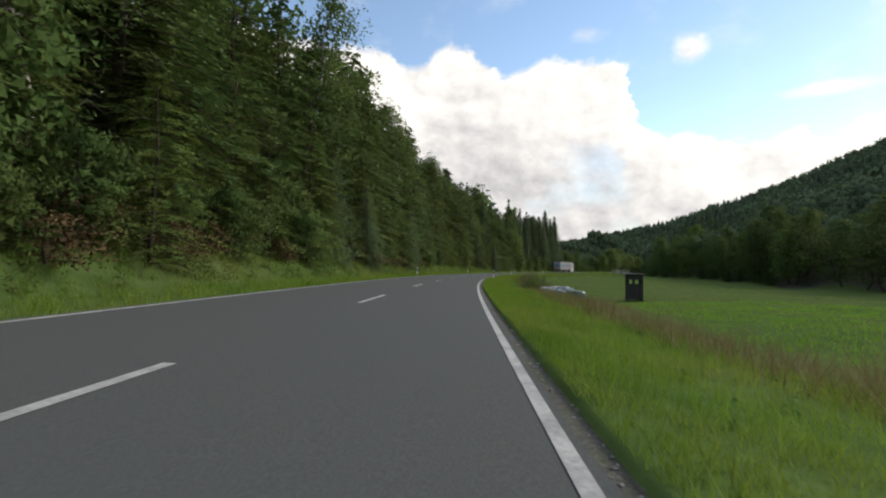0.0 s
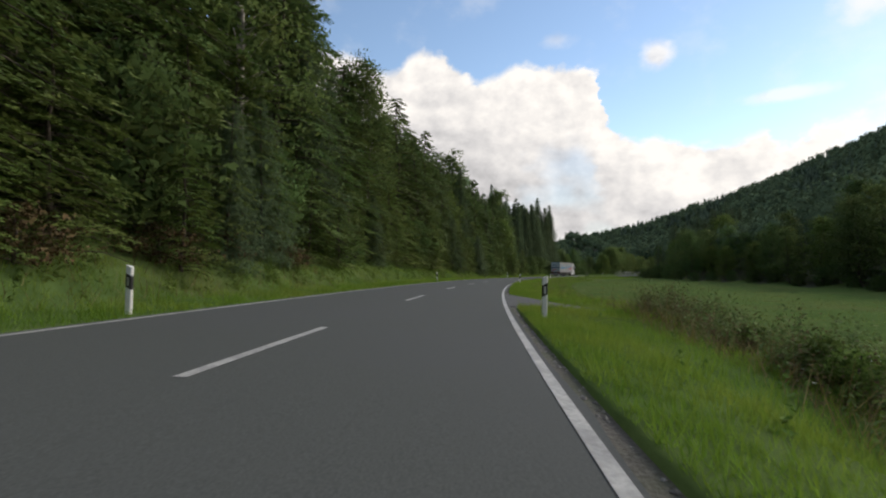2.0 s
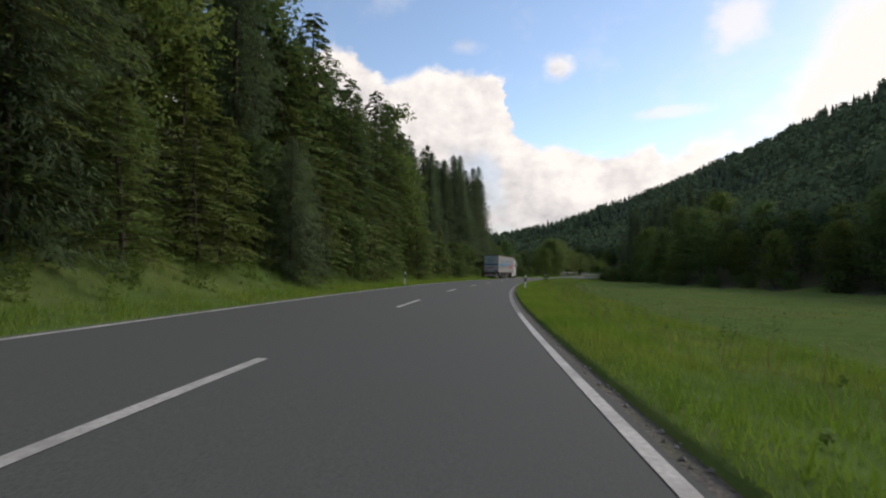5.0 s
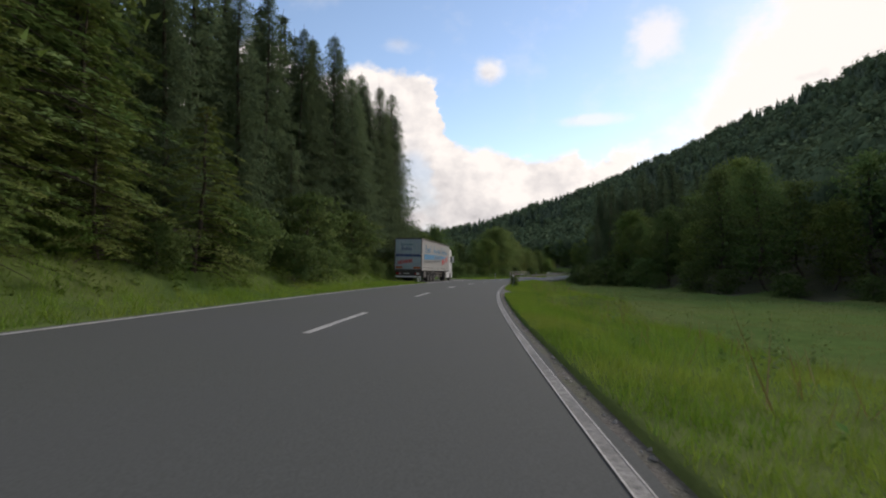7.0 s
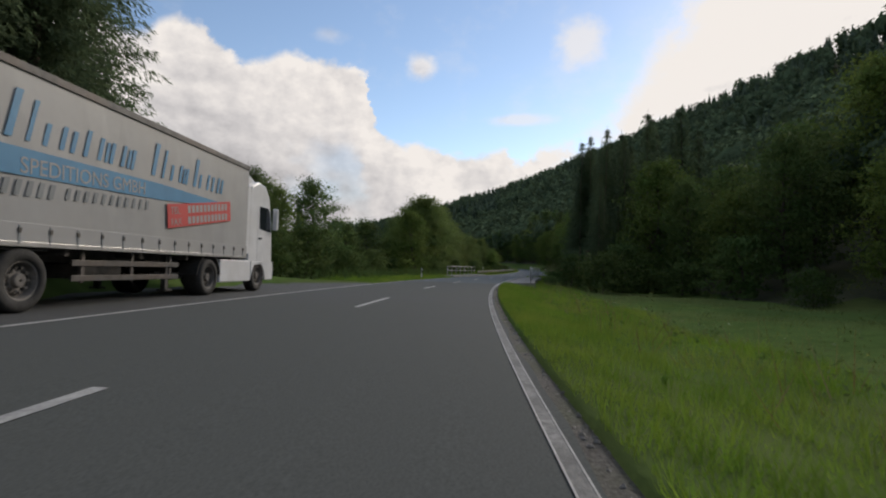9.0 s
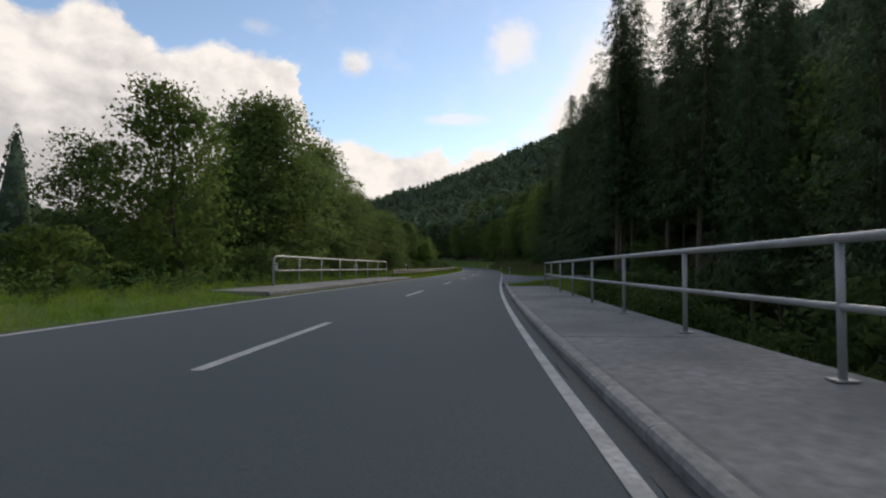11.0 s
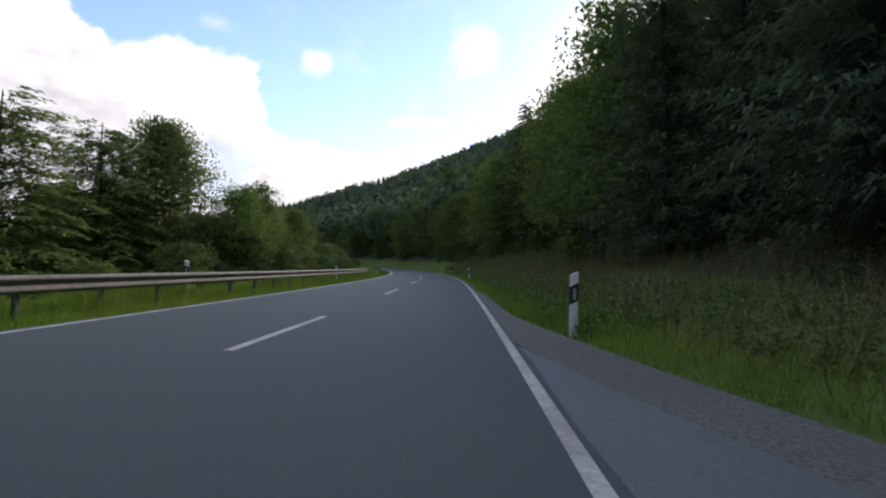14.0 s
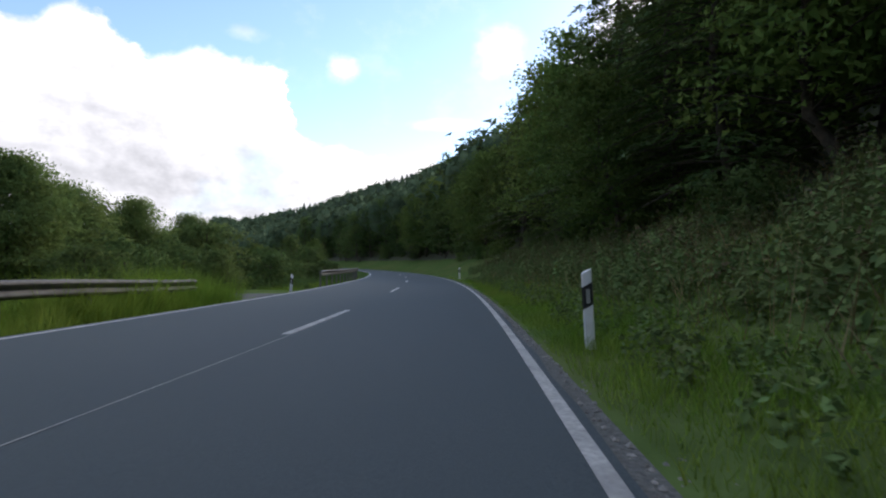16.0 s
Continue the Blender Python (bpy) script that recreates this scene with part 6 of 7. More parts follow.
    for x in (-1.0, 1.0):
        arch = bmesh.new()
        for y in (3.0, 4.25, 5.5):
            box(x - 0.2, x + 0.2, y - 0.52, y + 0.52, 1.0, 1.05, 0.01, bm=arch)
        part("fender", arch, M["rubber"], root)
        part("storage_box", box(x - 0.22 + (0.02 if x < 0 else -0.02), x + 0.22, 1.1, 2.1, 0.42, 0.98, 0.02), M["steel"], root, "dark storage box under the trailer")
        # side rails coloured dark to carry the shadow that lies on them
        for z in (0.48, 0.76):
            part("underrun_rail", box(x * 1.16 - 0.015, x * 1.16 + 0.015, 6.6, 10.0, z, z + 0.11, 0.006), M["steel"], root)
        for y in (6.9, 8.3, 9.7):
            part("rail_bracket", box(x * 1.13 - 0.02, x * 1.13 + 0.02, y - 0.04, y + 0.04, 0.45, 1.06), M["steel"], root)
        part("landing_leg", box(x * 0.85 - 0.06, x * 0.85 + 0.06, 9.9, 10.04, 0.22, 1.05, 0.008), M["steel"], root)
        part("landing_foot", box(x * 0.85 - 0.12, x * 0.85 + 0.12, 9.85, 10.09, 0.18, 0.22), M["steel"], root)
    part("spare_wheel_cage", box(-0.85, 0.85, 7.2, 8.4, 0.5, 0.8, 0.03), M["steel"], root)
    # side paint: stripe that narrows towards the front, words and bars
    bm = bmesh.new()
    co = [(1.0, 2.06), (1.0, 2.58), (9.0, 2.64), (12.2, 2.56), (12.2, 2.5), (9.0, 2.28)]
    f = [bm.verts.new((1.276, y, z)) for y, z in co]
    b = [bm.verts.new((1.26, y, z)) for y, z in co]
    bm.faces.new(f)
    bm.faces.new(b)
    for i in range(6):
        bm.faces.new((f[i], f[(i + 1) % 6], b[(i + 1) % 6], b[i]))
    part("stripe", bm, M["blue"], root, "blue stripe tapering forward along the tarpaulin")
    side = pose(1.270, 0, 0, 90, 0, 90)
    # tall slanted strokes, in place of the painted letters
    name = []
    for a, w, h in ((1.25, 0.75, 0.78), (2.2, 0.42, 0.42), (2.8, 0.34, 0.42), (3.35, 0.1, 0.75), (4.15, 0.3, 0.0), (5.0, 0.8, 0.78), (6.05, 0.34, 0.42), (6.6, 0.1, 0.5), (6.95, 0.42, 0.44), (7.6, 0.4, 0.44), (8.6, 0.8, 0.74), (9.65, 0.38, 0.42), (10.3, 0.36, 0.72), (10.95, 0.36, 0.42), (11.5, 0.3, 0.42)):
        z = 2.68 + 0.012 * a
        if h:
            name.append((a, 0.13 if h > 0.6 else 0.1, h, z))
        if w > 0.2 and h:
            name.append((a + w - 0.1, 0.1, h * (0.95 if h < 0.6 else 0.5), z))
        if w > 0.36 and h:
            name.append((a + 0.5 * w - 0.02, 0.08, h * 0.9, z))
    bars(root, side, name, M["blue"])
    words = lettering("inscription", "SPEDITIONS GMBH", 0.37, pose(1.279, 5.3, 2.22, 90, 0.0, 90) @ pose(0, 0, 0, 0, 0, 1.9), M["tarp"], root)
    bars(root, side, [(1.1 + 0.2 * i, 0.07, 0.2, 1.8) for i in range(16)] + [(5.0 + 0.22 * i, 0.1, 0.25, 1.86 + 0.004 * i) for i in range(5)] + [(6.25 + 0.22 * i, 0.09, 0.2, 1.92 + 0.008 * i) for i in range(11)], M["grey_print"])
    sign = part("red_panel", box(-0.008, 0.008, 0.0, 3.1, 0.0, 0.56), M["red"], root, "tilted red panel with white words and bars")
    sign.matrix_basis = pose(1.285, 9.3, 1.66, 8.5, 0, 0)
    for i, word in enumerate(("TEL", "FAX")):
        lettering("inscription", word, 0.24, pose(0.012, 0.12, 0.32 - 0.27 * i, 90, 0, 90), M["tarp"], sign)
        for k in range(11):
            part("bar", box(0.0082, 0.0115, 0.85 + 0.19 * k, 0.98 + 0.19 * k, 0.32 - 0.27 * i, 0.5 - 0.27 * i), M["tarp"], sign)
    # tractor unit
    cab_prof = [(13.85, 0.95), (13.85, 3.1), (14.0, 3.42), (14.5, 3.62), (15.1, 3.52), (15.42, 3.2), (15.62, 2.55), (15.75, 1.7), (15.78, 0.95)]
    part("cab", extrude_profile(cab_prof, -1.2, 1.2, "yz", 0.05), M["cab"], root, "white lacquered driver's cab with high roof", False)
    low = [(14.05, 0.38), (14.05, 0.98), (15.82, 0.98), (15.88, 0.7), (15.84, 0.36), (15.2, 0.36), (15.12, 0.62), (14.95, 0.84), (14.6, 0.95), (14.28, 0.84), (14.12, 0.6)]
    part("bumper", extrude_profile(low, -1.22, 1.22, "yz", 0.015), M["cab"], root)
    for x in (-1, 1):
        win = extrude_profile([(14.62, 2.06), (14.58, 2.82), (15.35, 2.82), (15.52, 2.35), (15.55, 2.0)], x * 1.19, x * 1.215, "yz", 0.006)
        part("side_window", win, M["glass"], root, "dark side window")
        door = extrude_profile([(14.5, 1.0), (14.5, 2.95), (15.4, 2.95), (15.62, 2.35), (15.7, 1.0)], x * 1.195, x * 1.206, "yz", 0.004)
        part("cab_door", door, M["cab"], root)
        part("door_handle", box(x * 1.205, x * 1.235, 14.6, 14.8, 1.72, 1.78, 0.008), M["black"], root)
        part("step", box(x * 1.1 - 0.1, x * 1.1 + 0.1, 14.9, 15.5, 0.5, 0.56), M["steel"], root)
        arm = part("mirror", box(x * 1.32 - 0.09, x * 1.32 + 0.09, 15.62, 15.78, 2.1, 2.85, 0.04), M["cab"], root, "white mirror housing")
        part("mirror_arm", pipe([(x * 1.15, 15.6, 2.75), (x * 1.32, 15.68, 2.75)], 0.025, 8), M["black"], arm)
        part("side_fairing", box(x * 1.14 - 0.06, x * 1.14 + 0.06, 12.05, 14.05, 0.34, 1.0, 0.03), M["cab"], root, "white dusty side fairing")
        part("air_deflector", extrude_profile([(13.5, 1.2), (13.45, 3.2), (13.86, 3.4), (13.86, 1.2)], x * 1.17, x * 1.21, "yz", 0.006), M["cab"], root)
        wheel(root, x * 1.05, 14.62, 0.5, 0.32, x)
        wheel(root, x * 0.98, 11.4, 0.5, 0.5, x)
        fen = [(11.4 + 0.6 * math.cos(a), 0.5 + 0.6 * math.sin(a)) for a in np.linspace(0.1, math.pi - 0.1, 12)]
        fen += [(11.4 + 0.63 * math.cos(a), 0.5 + 0.63 * math.sin(a)) for a in np.linspace(math.pi - 0.1, 0.1, 12)]
        part("wheel_cover", extrude_profile(fen, x * 0.72, x * 1.22, "yz"), M["rubber"], root)
        part("headlight", box(x * 0.95 - 0.18, x * 0.95 + 0.18, 15.82, 15.9, 0.66, 0.86, 0.02), M["lamp_clear"], root)
    shield = extrude_profile([(15.52, 2.0), (15.36, 2.75), (15.40, 2.76), (15.585, 2.6), (15.72, 1.96)], -1.08, 1.08, "yz", 0.004)
    part("windscreen", shift(shield, 0, 0.02, 0), M["glass"], root, "dark windscreen")
    part("grille", box(-0.8, 0.8, 15.76, 15.82, 1.0, 1.6, 0.02), M["black"], root)
    part("roof_spoiler", extrude_profile([(13.7, 3.3), (13.7, 3.86), (14.0, 3.84), (14.7, 3.6), (14.2, 3.45)], -1.0, 1.0, "yz", 0.03), M["cab"], root)
    part("frame_beam", box(-0.45, 0.45, 10.6, 15.2, 0.62, 0.86, 0.01), M["steel"], root)
    part("fifth_wheel", box(-0.45, 0.45, 11.0, 11.9, 0.9, 1.06, 0.02), M["steel"], root)
    return root


M["door_blue"] = material("pale_blue_panel", (0.36, 0.46, 0.50), (0.3, 0.4, 0.44), 2.0, 0.45, second=(0.25, 0.3, 0.32), second_scale=0.8, second_amount=0.5)
M["navy"] = material("navy_print", (0.03, 0.07, 0.2), None, 2.0, 0.5)
M["teal"] = material("teal_print", (0.05, 0.16, 0.2), None, 2.0, 0.5)
lorry = truck()
lx, ly = (float(v) for v in plan(193.3, -5.85))
lx2, ly2 = (float(v) for v in plan(209.0, -5.95))
lorry.matrix_basis = pose(lx, ly, float(surface(195, -5.0)) - 0.025, 0, 0.9, math.degrees(math.atan2(-(lx2 - lx), ly2 - ly)))


# ---- grass, weeds and flowers ----
def grass(name, label, s0, s1, d0, d1, per_m2, h0, h1, mat, seed, width=0.02, keep=None, category="grass"):
    rng = np.random.default_rng(seed)
    n = int((s1 - s0) * abs(d1 - d0) * per_m2)
    s, d = rng.uniform(s0, s1, n), rng.uniform(min(d0, d1), max(d0, d1), n)
    ok = np.ones(n, bool) if keep is None else keep(s, d)
    clump = wobble(s * 3.1, d * 3.1, 0.9, seed * 0.7)
    ok &= rng.uniform(-1.6, 1.0, n) < clump + 0.5
    s, d, clump = s[ok], d[ok], clump[ok]
    n = len(s)
    x, y = spread(s, d)
    z = height(s, d, x, y) - 0.02
    h = rng.uniform(h0, h1, n) * (0.75 + 0.45 * np.clip(clump, -0.5, 1)) * (1.0 + 0.35 * wobble(s, d * 2.2, 0.8, seed + 3.0))
    a = rng.uniform(0, 6.283, n)
    w = width * rng.uniform(0.6, 1.4, n)
    lean = rng.uniform(0.1, 0.8, n) * h
    b = rng.uniform(0, 6.283, n)
    base = np.stack([x, y, z], -1)
    side = np.stack([np.cos(a), np.sin(a), 0 * a], -1) * w[:, None]
    tip = base + np.stack([np.cos(b) * lean, np.sin(b) * lean, h * rng.uniform(0.85, 1.0, n)], -1)
    tri = np.stack([base + side * 0.7, tip, base - side * 0.7], 1)
    v = tri.reshape(-1, 3)
    f = np.arange(3 * n).reshape(n, 3)
    me = mesh_from(name, v, f, [mat], True)
    p = v.reshape(n, 3, 3)
    up = np.cross(p[:, 1] - p[:, 0], p[:, 2] - p[:, 0])
    up /= np.linalg.norm(up, axis=1)[:, None] + 1e-9
    nr = up * 0.7 + [0, 0, 0.45] + rng.normal(0, 0.15, (n, 3))
    me.normals_split_custom_set_from_vertices(np.repeat(nr / np.linalg.norm(nr, axis=1)[:, None], 3, 0))
    return tagged(new(name, me), label, category, kind="stuff")


grass("verge_grass", "lush green roadside grass", -4, 352, 3.36, 5.0, 640, 0.08, 0.3, M["grass"], 1, 0.0062, off_drives)
grass("verge_grass", "tall green roadside grass", -4, 352, 4.8, 8.8, 330, 0.1, 0.36, M["grass"], 2, 0.0065, off_drives)
grass("verge_grass", "short grass at the road's edge", -2, 400, -3.42, -7.4, 240, 0.1, 0.34, M["grass"], 3, 0.009, off_left)
grass("verge_grass", "ragged grass along the meadow entrances", 56.2, 58.4, 3.4, 7.0, 700, 0.1, 0.3, M["grass"], 17, 0.007, off_drives)
grass("verge_grass", "ragged grass along the meadow entrances", 171.6, 174.2, 3.5, 5.6, 700, 0.1, 0.3, M["grass"], 18, 0.007, off_drives)
grass("meadow_grass", "mown meadow grass", 10, 235, 8.4, 18, 45, 0.05, 0.17, M["meadow"], 4, 0.014, off_drives)
grass("meadow_grass", "longer meadow grass further from the road", 10, 225, 18, 46, 8, 0.08, 0.2, M["meadow"], 7, 0.035)
grass("dry_grass", "dry straw-coloured grass stalks", 0, 60, 6.2, 10.4, 60, 0.35, 0.9, M["grass_dry"], 5, 0.012, off_drives)
grass("dry_grass", "dry brownish grass on the bank", 2, 70, -5.2, -8.5, 16, 0.3, 0.7, M["grass_dry"], 8, 0.012, off_left)
grass("dry_grass", "tall seed heads on the bank", 296, 362, 5.0, 11, 34, 0.45, 1.15, M["grass_dry"], 9, 0.011, off_drives)
grass("verge_grass", "short dense grass beside the gravel", 297, 362, 3.74, 5.4, 420, 0.07, 0.24, M["grass"], 12, 0.009, off_drives)
grass("verge_grass", "long grass over the end of the guard rail", 333, 343, -3.8, -6.5, 330, 0.4, 0.85, M["grass"], 10, 0.012)
grass("verge_grass", "unmown grass under the guard rail", 271, 343, -4.5, -5.7, 420, 0.42, 0.8, M["grass"], 13, 0.011)
grass("verge_grass", "grass growing up before the guard rail", 272, 343, -3.85, -4.5, 520, 0.16, 0.4, M["grass"], 19, 0.008)
# strip of brighter, more saturated green than the meadow around it
grass("field_grass", "bright green grass on the field beside the hut", 6, 37, 11.5, 34, 55, 0.12, 0.26, M["grass_bright"], 14, 0.02)
grass("verge_grass", "tufts leaning over the edge of the gravel", -2, 228, 3.34, 4.0, 620, 0.05, 0.17, M["grass"], 15, 0.007, off_drives)
grass("verge_grass", "tall tuft over the end of the guard rail", 336.5, 343, -4.1, -5.8, 360, 0.7, 1.15, M["grass"], 20, 0.012)
grass("verge_grass", "tufts leaning over the grey gravel", 300, 372, 3.5, 3.85, 260, 0.05, 0.18, M["grass"], 16, 0.009, off_drives)
grass("dry_grass", "dry seed heads among the grass", 60, 296, 4.8, 8.6, 4, 0.45, 0.85, M["grass_dry"], 6, 0.012, off_drives)


def weeds(name, label, s0, s1, d0, d1, per_m2, h0, h1, size, mat, seed, keep=None, leaves_per=14):
    """Low leafy herbs: leaves round short stems."""
    rng = np.random.default_rng(seed)
    n = int((s1 - s0) * abs(d1 - d0) * per_m2)
    s, d = rng.uniform(s0, s1, n), rng.uniform(min(d0, d1), max(d0, d1), n)
    ok = np.ones(n, bool) if keep is None else keep(s, d)
    ok &= wobble(s * 2, d * 2, 0.6, seed) > rng.uniform(-1.2, 0.7, n)
    s, d = s[ok], d[ok]
    x, y = spread(s, d)
    z = height(s, d, x, y)
    h = rng.uniform(h0, h1, len(s))
    k = leaves_per
    c = np.repeat(np.stack([x, y, z], -1), k, 0)
    hh = np.repeat(h, k)
    u = rng.uniform(0.1, 1, len(c))
    c[:, 2] += hh * u
    r = 0.35 * hh * (1.15 - u) * rng.uniform(0.3, 1.2, len(c))
    a = rng.uniform(0, 6.283, len(c))
    c[:, 0] += r * np.cos(a)
    c[:, 1] += r * np.sin(a)
    v, f = leaves(rng, c, size, np.column_stack([np.cos(a) * 0.5, np.sin(a) * 0.5, np.ones(len(c))]), 1.8, 0.6)
    return tagged(new(name, mesh_from(name, v, f, [mat])), label, "weeds", kind="stuff")


def herbs(name, label, s0, s1, d0, d1, per_m2, h0, h1, size, mat, seed, keep=None, patch=0.0):
    """Tall stems in uneven clumps, with leaves in whorls up each stem and thinner tops."""
    rng = np.random.default_rng(seed)
    n = int((s1 - s0) * abs(d1 - d0) * per_m2)
    s, d = rng.uniform(s0, s1, n), rng.uniform(min(d0, d1), max(d0, d1), n)
    w = wobble(s * 1.7, d * 1.7, 0.55, seed) + 0.5 * wobble(s, d, 2.3, seed + 1.0)
    ok = w > patch + rng.uniform(-0.25, 0.25, n)
    if keep is not None:
        ok &= keep(s, d)
    s, d, w = s[ok], d[ok], w[ok]
    x, y = spread(s, d)
    z = height(s, d, x, y)
    h = (h0 + (h1 - h0) * np.clip(0.35 + 0.6 * w, 0, 1)) * rng.uniform(0.7, 1.2, len(s))
    k = 26
    u = np.tile((np.arange(k) + 0.5) / k, (len(s), 1)) + rng.uniform(-0.03, 0.03, (len(s), k))
    a = rng.uniform(0, 6.283, u.shape)
    lx, ly = rng.normal(0, 0.16, len(s)), rng.normal(0, 0.16, len(s))
    r = (0.05 + 0.16 * np.sin(np.pi * np.clip(u, 0, 1) ** 0.7)) * h[:, None] * rng.uniform(0.3, 1.0, u.shape)
    c = np.stack([x[:, None] + lx[:, None] * u * h[:, None] + r * np.cos(a), y[:, None] + ly[:, None] * u * h[:, None] + r * np.sin(a), z[:, None] + u * h[:, None] - 0.3 * r], -1)
    nr = np.stack([np.cos(a) * 0.6, np.sin(a) * 0.6, 0 * a + 0.9], -1).reshape(-1, 3)
    big = (size * (1.15 - 0.65 * u) * (0.6 + 0.5 * h[:, None])).reshape(-1)
    v, f = leaves(rng, c.reshape(-1, 3), big, nr, 2.1, 0.4)
    return tagged(new(name, mesh_from(name, v, f, [mat])), label, "weeds", kind="stuff")


herbs("roadside_weeds", "low ragged herbs on the bank", 297, 321, 5.3, 11.5, 13, 0.2, 0.6, 0.06, M["herb_dark"], 60, off_drives, 0.0)
herbs("roadside_weeds", "tall rank nettles and herbs on the bank", 320, 372, 5.3, 11.5, 15, 0.35, 1.0, 0.088, M["herb_dark"], 61, off_drives, -0.15)
herbs("roadside_weeds", "brownish withered herbs on the bank", 312, 372, 6.0, 11.5, 8, 0.5, 1.15, 0.055, M["herb_brown"], 62, off_drives, 0.15)
herbs("roadside_weeds", "tall weeds and thistles beside the bales", 32, 60, 6.9, 9.6, 26, 0.35, 1.15, 0.06, M["herb_dark"], 63, off_drives, -0.1)
herbs("roadside_weeds", "brown withered thistles beside the bales", 38, 60, 6.7, 9.6, 12, 0.5, 1.1, 0.045, M["herb_brown"], 64, off_drives, 0.1)
herbs("roadside_weeds", "rank herbs along the foot of the wood", 2, 190, -5.6, -8.6, 9, 0.3, 1.0, 0.06, M["leaf_light"], 65, off_left, 0.1)
herbs("roadside_weeds", "herbs and young growth under the spruces", 176, 207, -7.0, -10.4, 16, 0.3, 0.9, 0.055, M["herb_dark"], 67, off_left, -0.6)
herbs("roadside_weeds", "scattered tall herbs in the verge", 60, 235, 6.0, 9.5, 3, 0.4, 0.95, 0.05, M["herb_dark"], 66, off_drives, 0.55)
weeds("roadside_weeds", "low mixed herbs between road and bank", 300, 362, 3.9, 7.5, 20, 0.1, 0.45, 0.042, M["herb_dark"], 17, off_drives, 18)
weeds("roadside_weeds", "weeds behind the guard rail", 214, 400, -5.3, -8.0, 5, 0.25, 0.8, 0.065, M["leaf"], 14, off_left, 16)
weeds("roadside_weeds", "low broad-leaved herbs in the verge", 0, 300, 4.2, 7.5, 0.7, 0.08, 0.3, 0.05, M["dock"], 15, off_drives, 9)
weeds("roadside_weeds", "broad butterbur leaves beside the shoulder", 76.5, 77.7, 3.85, 4.2, 40, 0.06, 0.13, 0.075, M["butterbur"], 18, off_drives, 9)
weeds("roadside_weeds", "broad butterbur leaves beside the shoulder", 128.8, 130.2, 3.65, 4.1, 40, 0.06, 0.13, 0.075, M["butterbur"], 19, off_drives, 9)
weeds("roadside_weeds", "dark undergrowth at the foot of the wood", 262, 304, 9, 22, 5, 0.3, 0.9, 0.08, M["leaf"], 16, off_drives, 14)


def flowers(name, label, s0, s1, d0, d1, n, h0, h1, mat, seed, keep=None):
    rng = np.random.default_rng(seed)
    s, d = rng.uniform(s0, s1, n), rng.uniform(min(d0, d1), max(d0, d1), n)
    ok = wobble(s, d, 0.5, seed) > 0.1
    if keep is not None:
        ok &= keep(s, d)
    s, d = s[ok], d[ok]
    x, y = spread(s, d)
    z = height(s, d, x, y) + rng.uniform(h0, h1, len(s))
    c = np.repeat(np.stack([x, y, z], -1), 5, 0) + rng.normal(0, 0.016, (len(s) * 5, 3)) * [1, 1, 0.3]
    v, f = leaves(rng, c, 0.012, np.tile([0, 0, 1.0], (len(c), 1)), 1.1, 0.25)
    return tagged(new(name, mesh_from(name, v, f, [mat])), label, "flowers", kind="stuff")


flowers("wild_flowers", "white umbel flowers in the grass", 20, 350, 5.6, 9, 700, 0.3, 0.6, M["flower"], 21, off_drives)
flowers("wild_flowers", "yellow flowers in the verge", 40, 340, 5.6, 8.5, 260, 0.3, 0.6, M["flower_yellow"], 22, off_drives)
flowers("wild_flowers", "yellow flowers on the bank", 298, 350, 4.6, 8, 220, 0.3, 0.8, M["flower_yellow"], 26, off_drives)
flowers("wild_flowers", "white umbels on the bank", 298, 360, 4.6, 10, 380, 0.5, 1.1, M["flower"], 24, off_drives)
flowers("wild_flowers", "yellow ragwort heads by the meadow entrance", 55.5, 58, 5.4, 8.0, 60, 0.45, 0.75, M["flower_yellow"], 25)
flowers("wild_flowers", "small white flowers at the wood's edge", 10, 190, -4.6, -7.5, 300, 0.25, 0.5, M["flower"], 23, off_left)


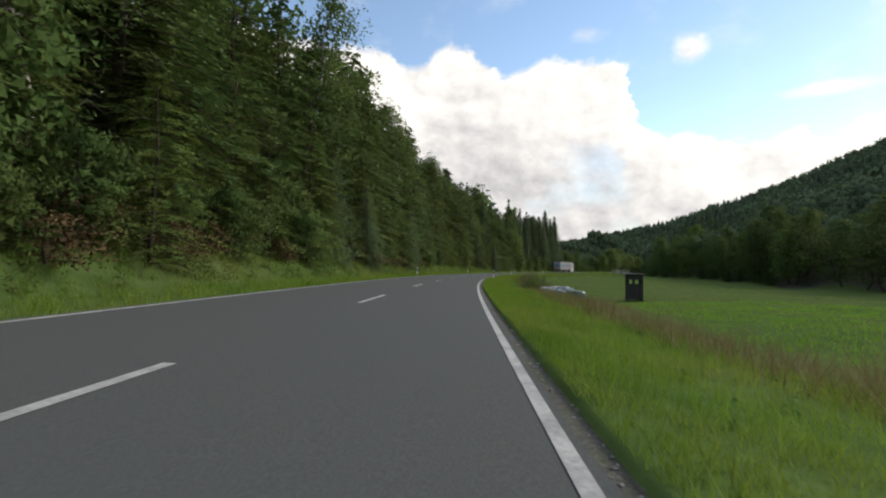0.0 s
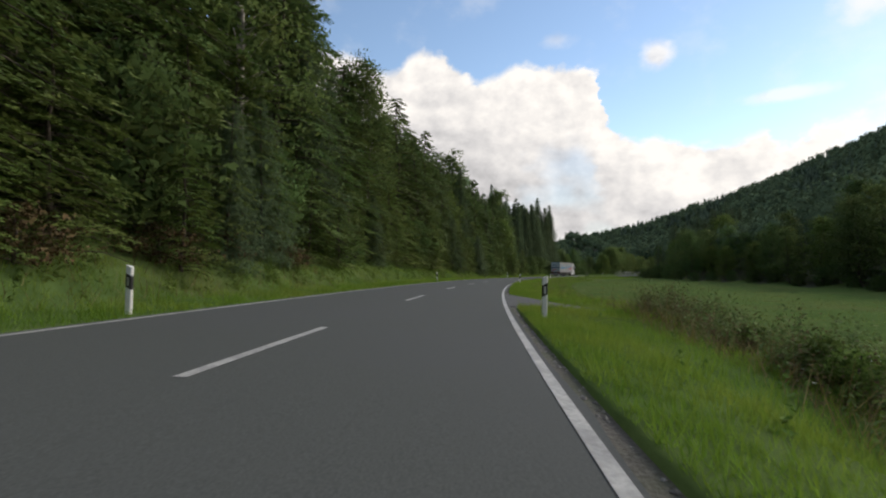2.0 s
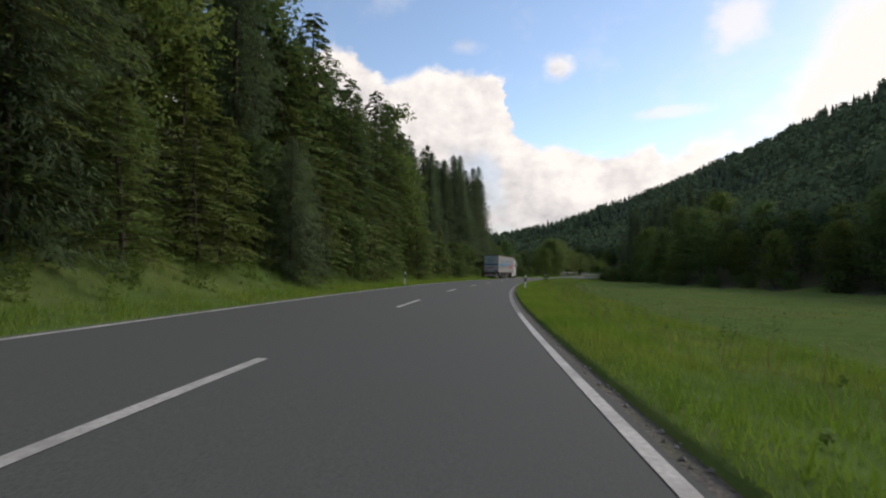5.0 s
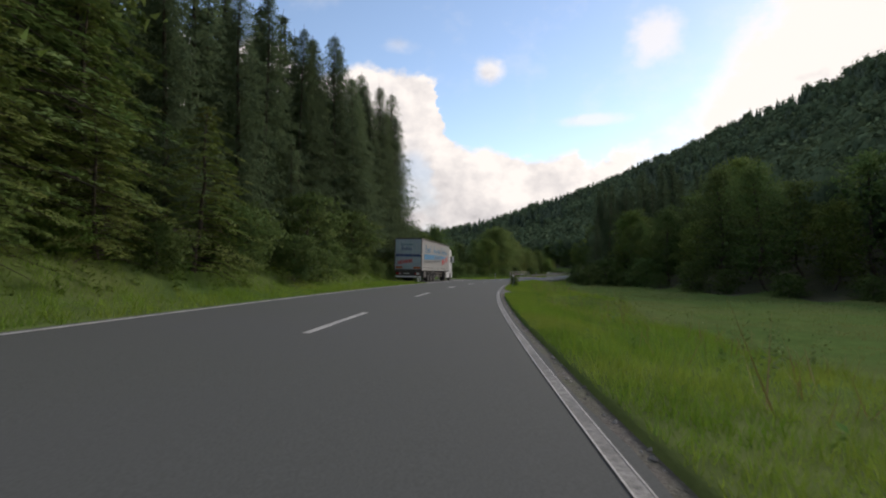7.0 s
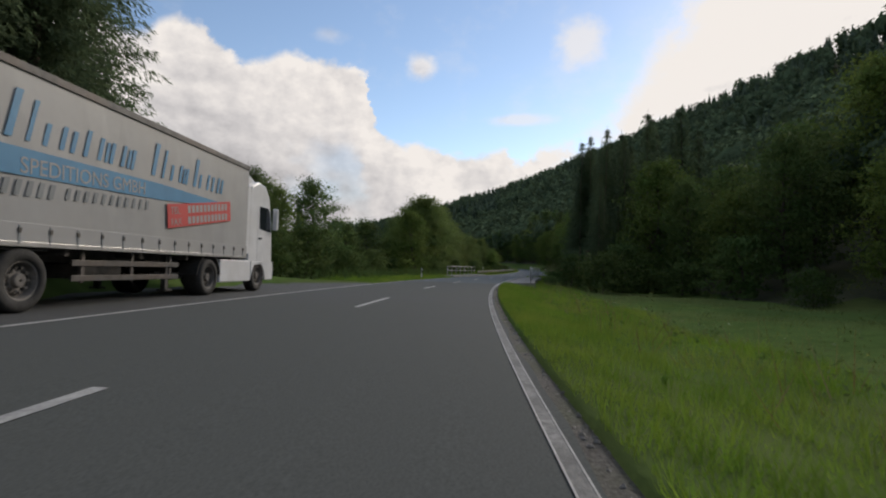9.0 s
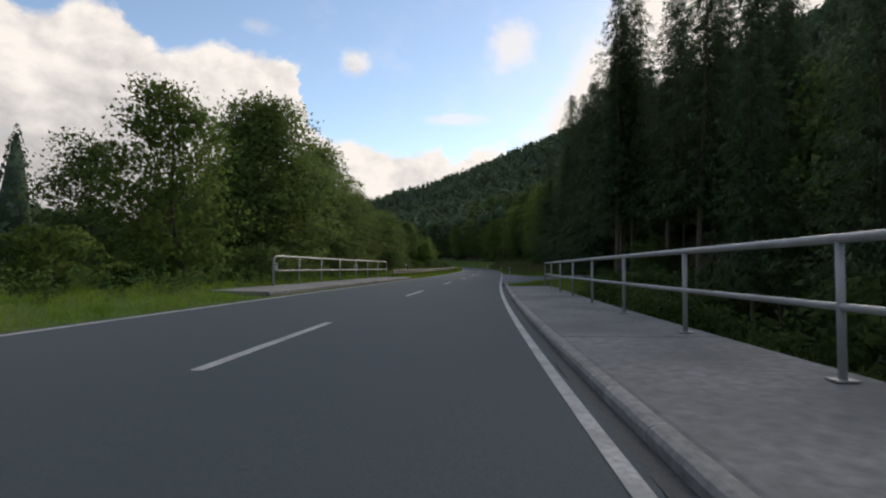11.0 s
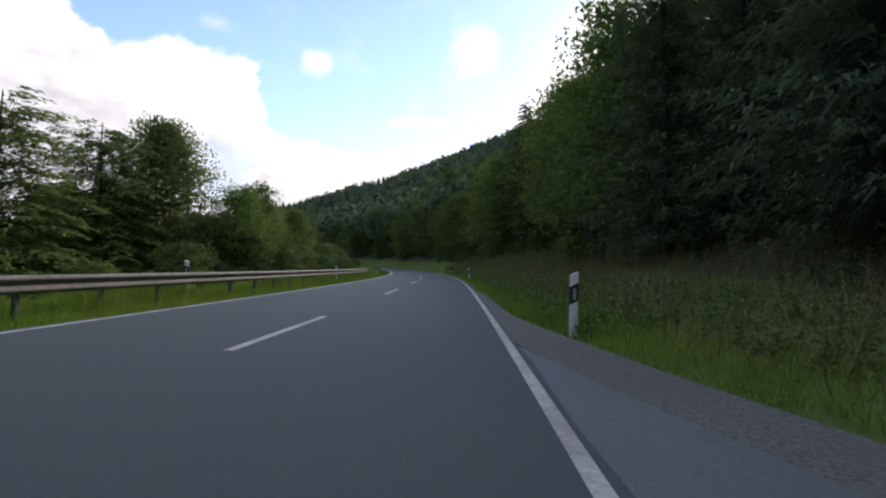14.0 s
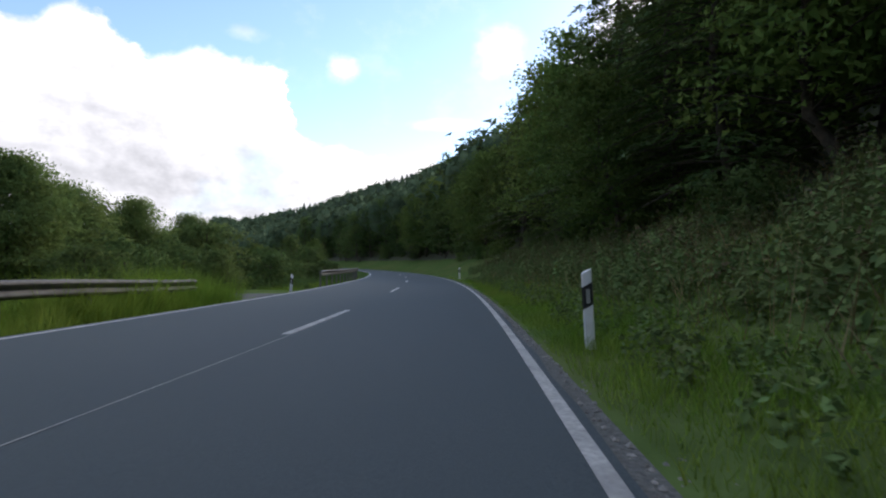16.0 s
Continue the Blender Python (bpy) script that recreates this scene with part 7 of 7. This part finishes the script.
# tall flowering herb that has grown up round a roadside post
def agrimony(s0, d0):
    rng = np.random.default_rng(51)
    root = tagged(new("hemp_agrimony"), "tall herb with faded pink flower heads around a roadside post", "wild plant")
    x0, y0 = (float(v) for v in plan(s0, d0))
    wood, leaf_c, leaf_n, heads = [], [], [], []
    for i in range(30):
        a, r = rng.uniform(0, 6.283), 0.27 * math.sqrt(rng.uniform(0.02, 1))
        bx, by = r * math.cos(a), r * math.sin(a)
        h = rng.uniform(0.6, 1.04) * (1.05 - 0.35 * r)
        tip = np.array([bx * 1.5 + rng.normal(0, 0.06), by * 1.5 + rng.normal(0, 0.06), h])
        p = [np.array([bx, by, -0.05]), np.array([bx * 1.15, by * 1.15, h * 0.5]), tip]
        wood.append(tube(p, [0.006, 0.005, 0.003], 4))
        for z in np.arange(0.1, h - 0.05, 0.06):
            t = z / h
            c = p[0] * (1 - t) + tip * t
            w = rng.uniform(0, 6.283)
            reach = 0.05 + 0.09 * math.sin(math.pi * min(t + 0.1, 1))
            for w2 in (w, w + 2.1, w + 4.2):
                leaf_c.append(c + np.array([math.cos(w2), math.sin(w2), -0.25]) * reach * rng.uniform(0.4, 1.1))
                leaf_n.append([math.cos(w2) * 0.5, math.sin(w2) * 0.5, 1.0])
        if h > 0.78:
            for _ in range(int(rng.integers(3, 6))):
                heads.append(tip + [rng.normal(0, 0.05), rng.normal(0, 0.05), rng.uniform(-0.05, 0.05)])
    stem = new("stems", mesh_from("stems", *joined(wood), [M["agrimony_stem"]], True))
    v, f = leaves(rng, np.array(leaf_c), 0.05, np.array(leaf_n), 2.0, 0.45)
    foliage = new("foliage", mesh_from("foliage", v, f, [M["leaf_light"]]))
    stem.parent = foliage.parent = root
    hv = np.repeat(np.array(heads), 26, 0)
    hv = hv + rng.normal(0, 1, hv.shape) * [0.03, 0.03, 0.011]
    v, f = leaves(rng, hv, 0.016, np.tile([0, 0, 1.0], (len(hv), 1)), 1.2, 0.7)
    bloom = new("flower_heads", mesh_from("flower_heads", v, f, [M["agrimony"]]))
    bloom.parent = root
    tagged(bloom, "faded dusty pink flower heads")
    root.matrix_basis = pose(x0, y0, float(ground_z(s0, d0)))
    return root


M["agrimony"] = material("faded_pink_bloom", (0.33, 0.24, 0.22), (0.2, 0.14, 0.12), 30.0, 0.9, per_island=0.3)
M["agrimony_stem"] = material("reddish_stem", (0.1, 0.075, 0.04), (0.06, 0.06, 0.03), 8.0, 0.8)
agrimony(189.05, 3.82)


# loose stones on the shoulders
def stones(name, s0, s1, d0, d1, n, seed):
    rng = np.random.default_rng(seed)
    s, d = rng.uniform(s0, s1, n), rng.uniform(d0, d1, n)
    x, y = plan(s, d)
    r = rng.uniform(0.008, 0.028, n)
    z = surface(s, d) - 0.03 + r * 0.4
    o = np.array([[1, 0, 0], [-1, 0, 0], [0, 1, 0], [0, -1, 0], [0, 0, 0.7], [0, 0, -0.7]], float)
    v = np.stack([x, y, z], -1)[:, None] + o[None] * r[:, None, None] * rng.uniform(0.6, 1.4, (n, 6, 1))
    t = np.array([[0, 2, 4], [2, 1, 4], [1, 3, 4], [3, 0, 4], [2, 0, 5], [1, 2, 5], [3, 1, 5], [0, 3, 5]])
    f = (np.arange(n)[:, None, None] * 6 + t[None]).reshape(-1, 3)
    return tagged(new(name, mesh_from(name, v.reshape(-1, 3), f, [M["gravel_stone"]])), "loose gravel stones on the shoulder", "gravel", kind="stuff")


M["gravel_stone"] = material("gravel_stone", (0.26, 0.25, 0.235), (0.14, 0.135, 0.125), 20.0, 0.9, per_island=0.4)
stones("gravel_stones", 0, 228, 3.2, 3.56, 6500, 31)
stones("gravel_stones", 296, 350, 3.2, 3.75, 5000, 32)
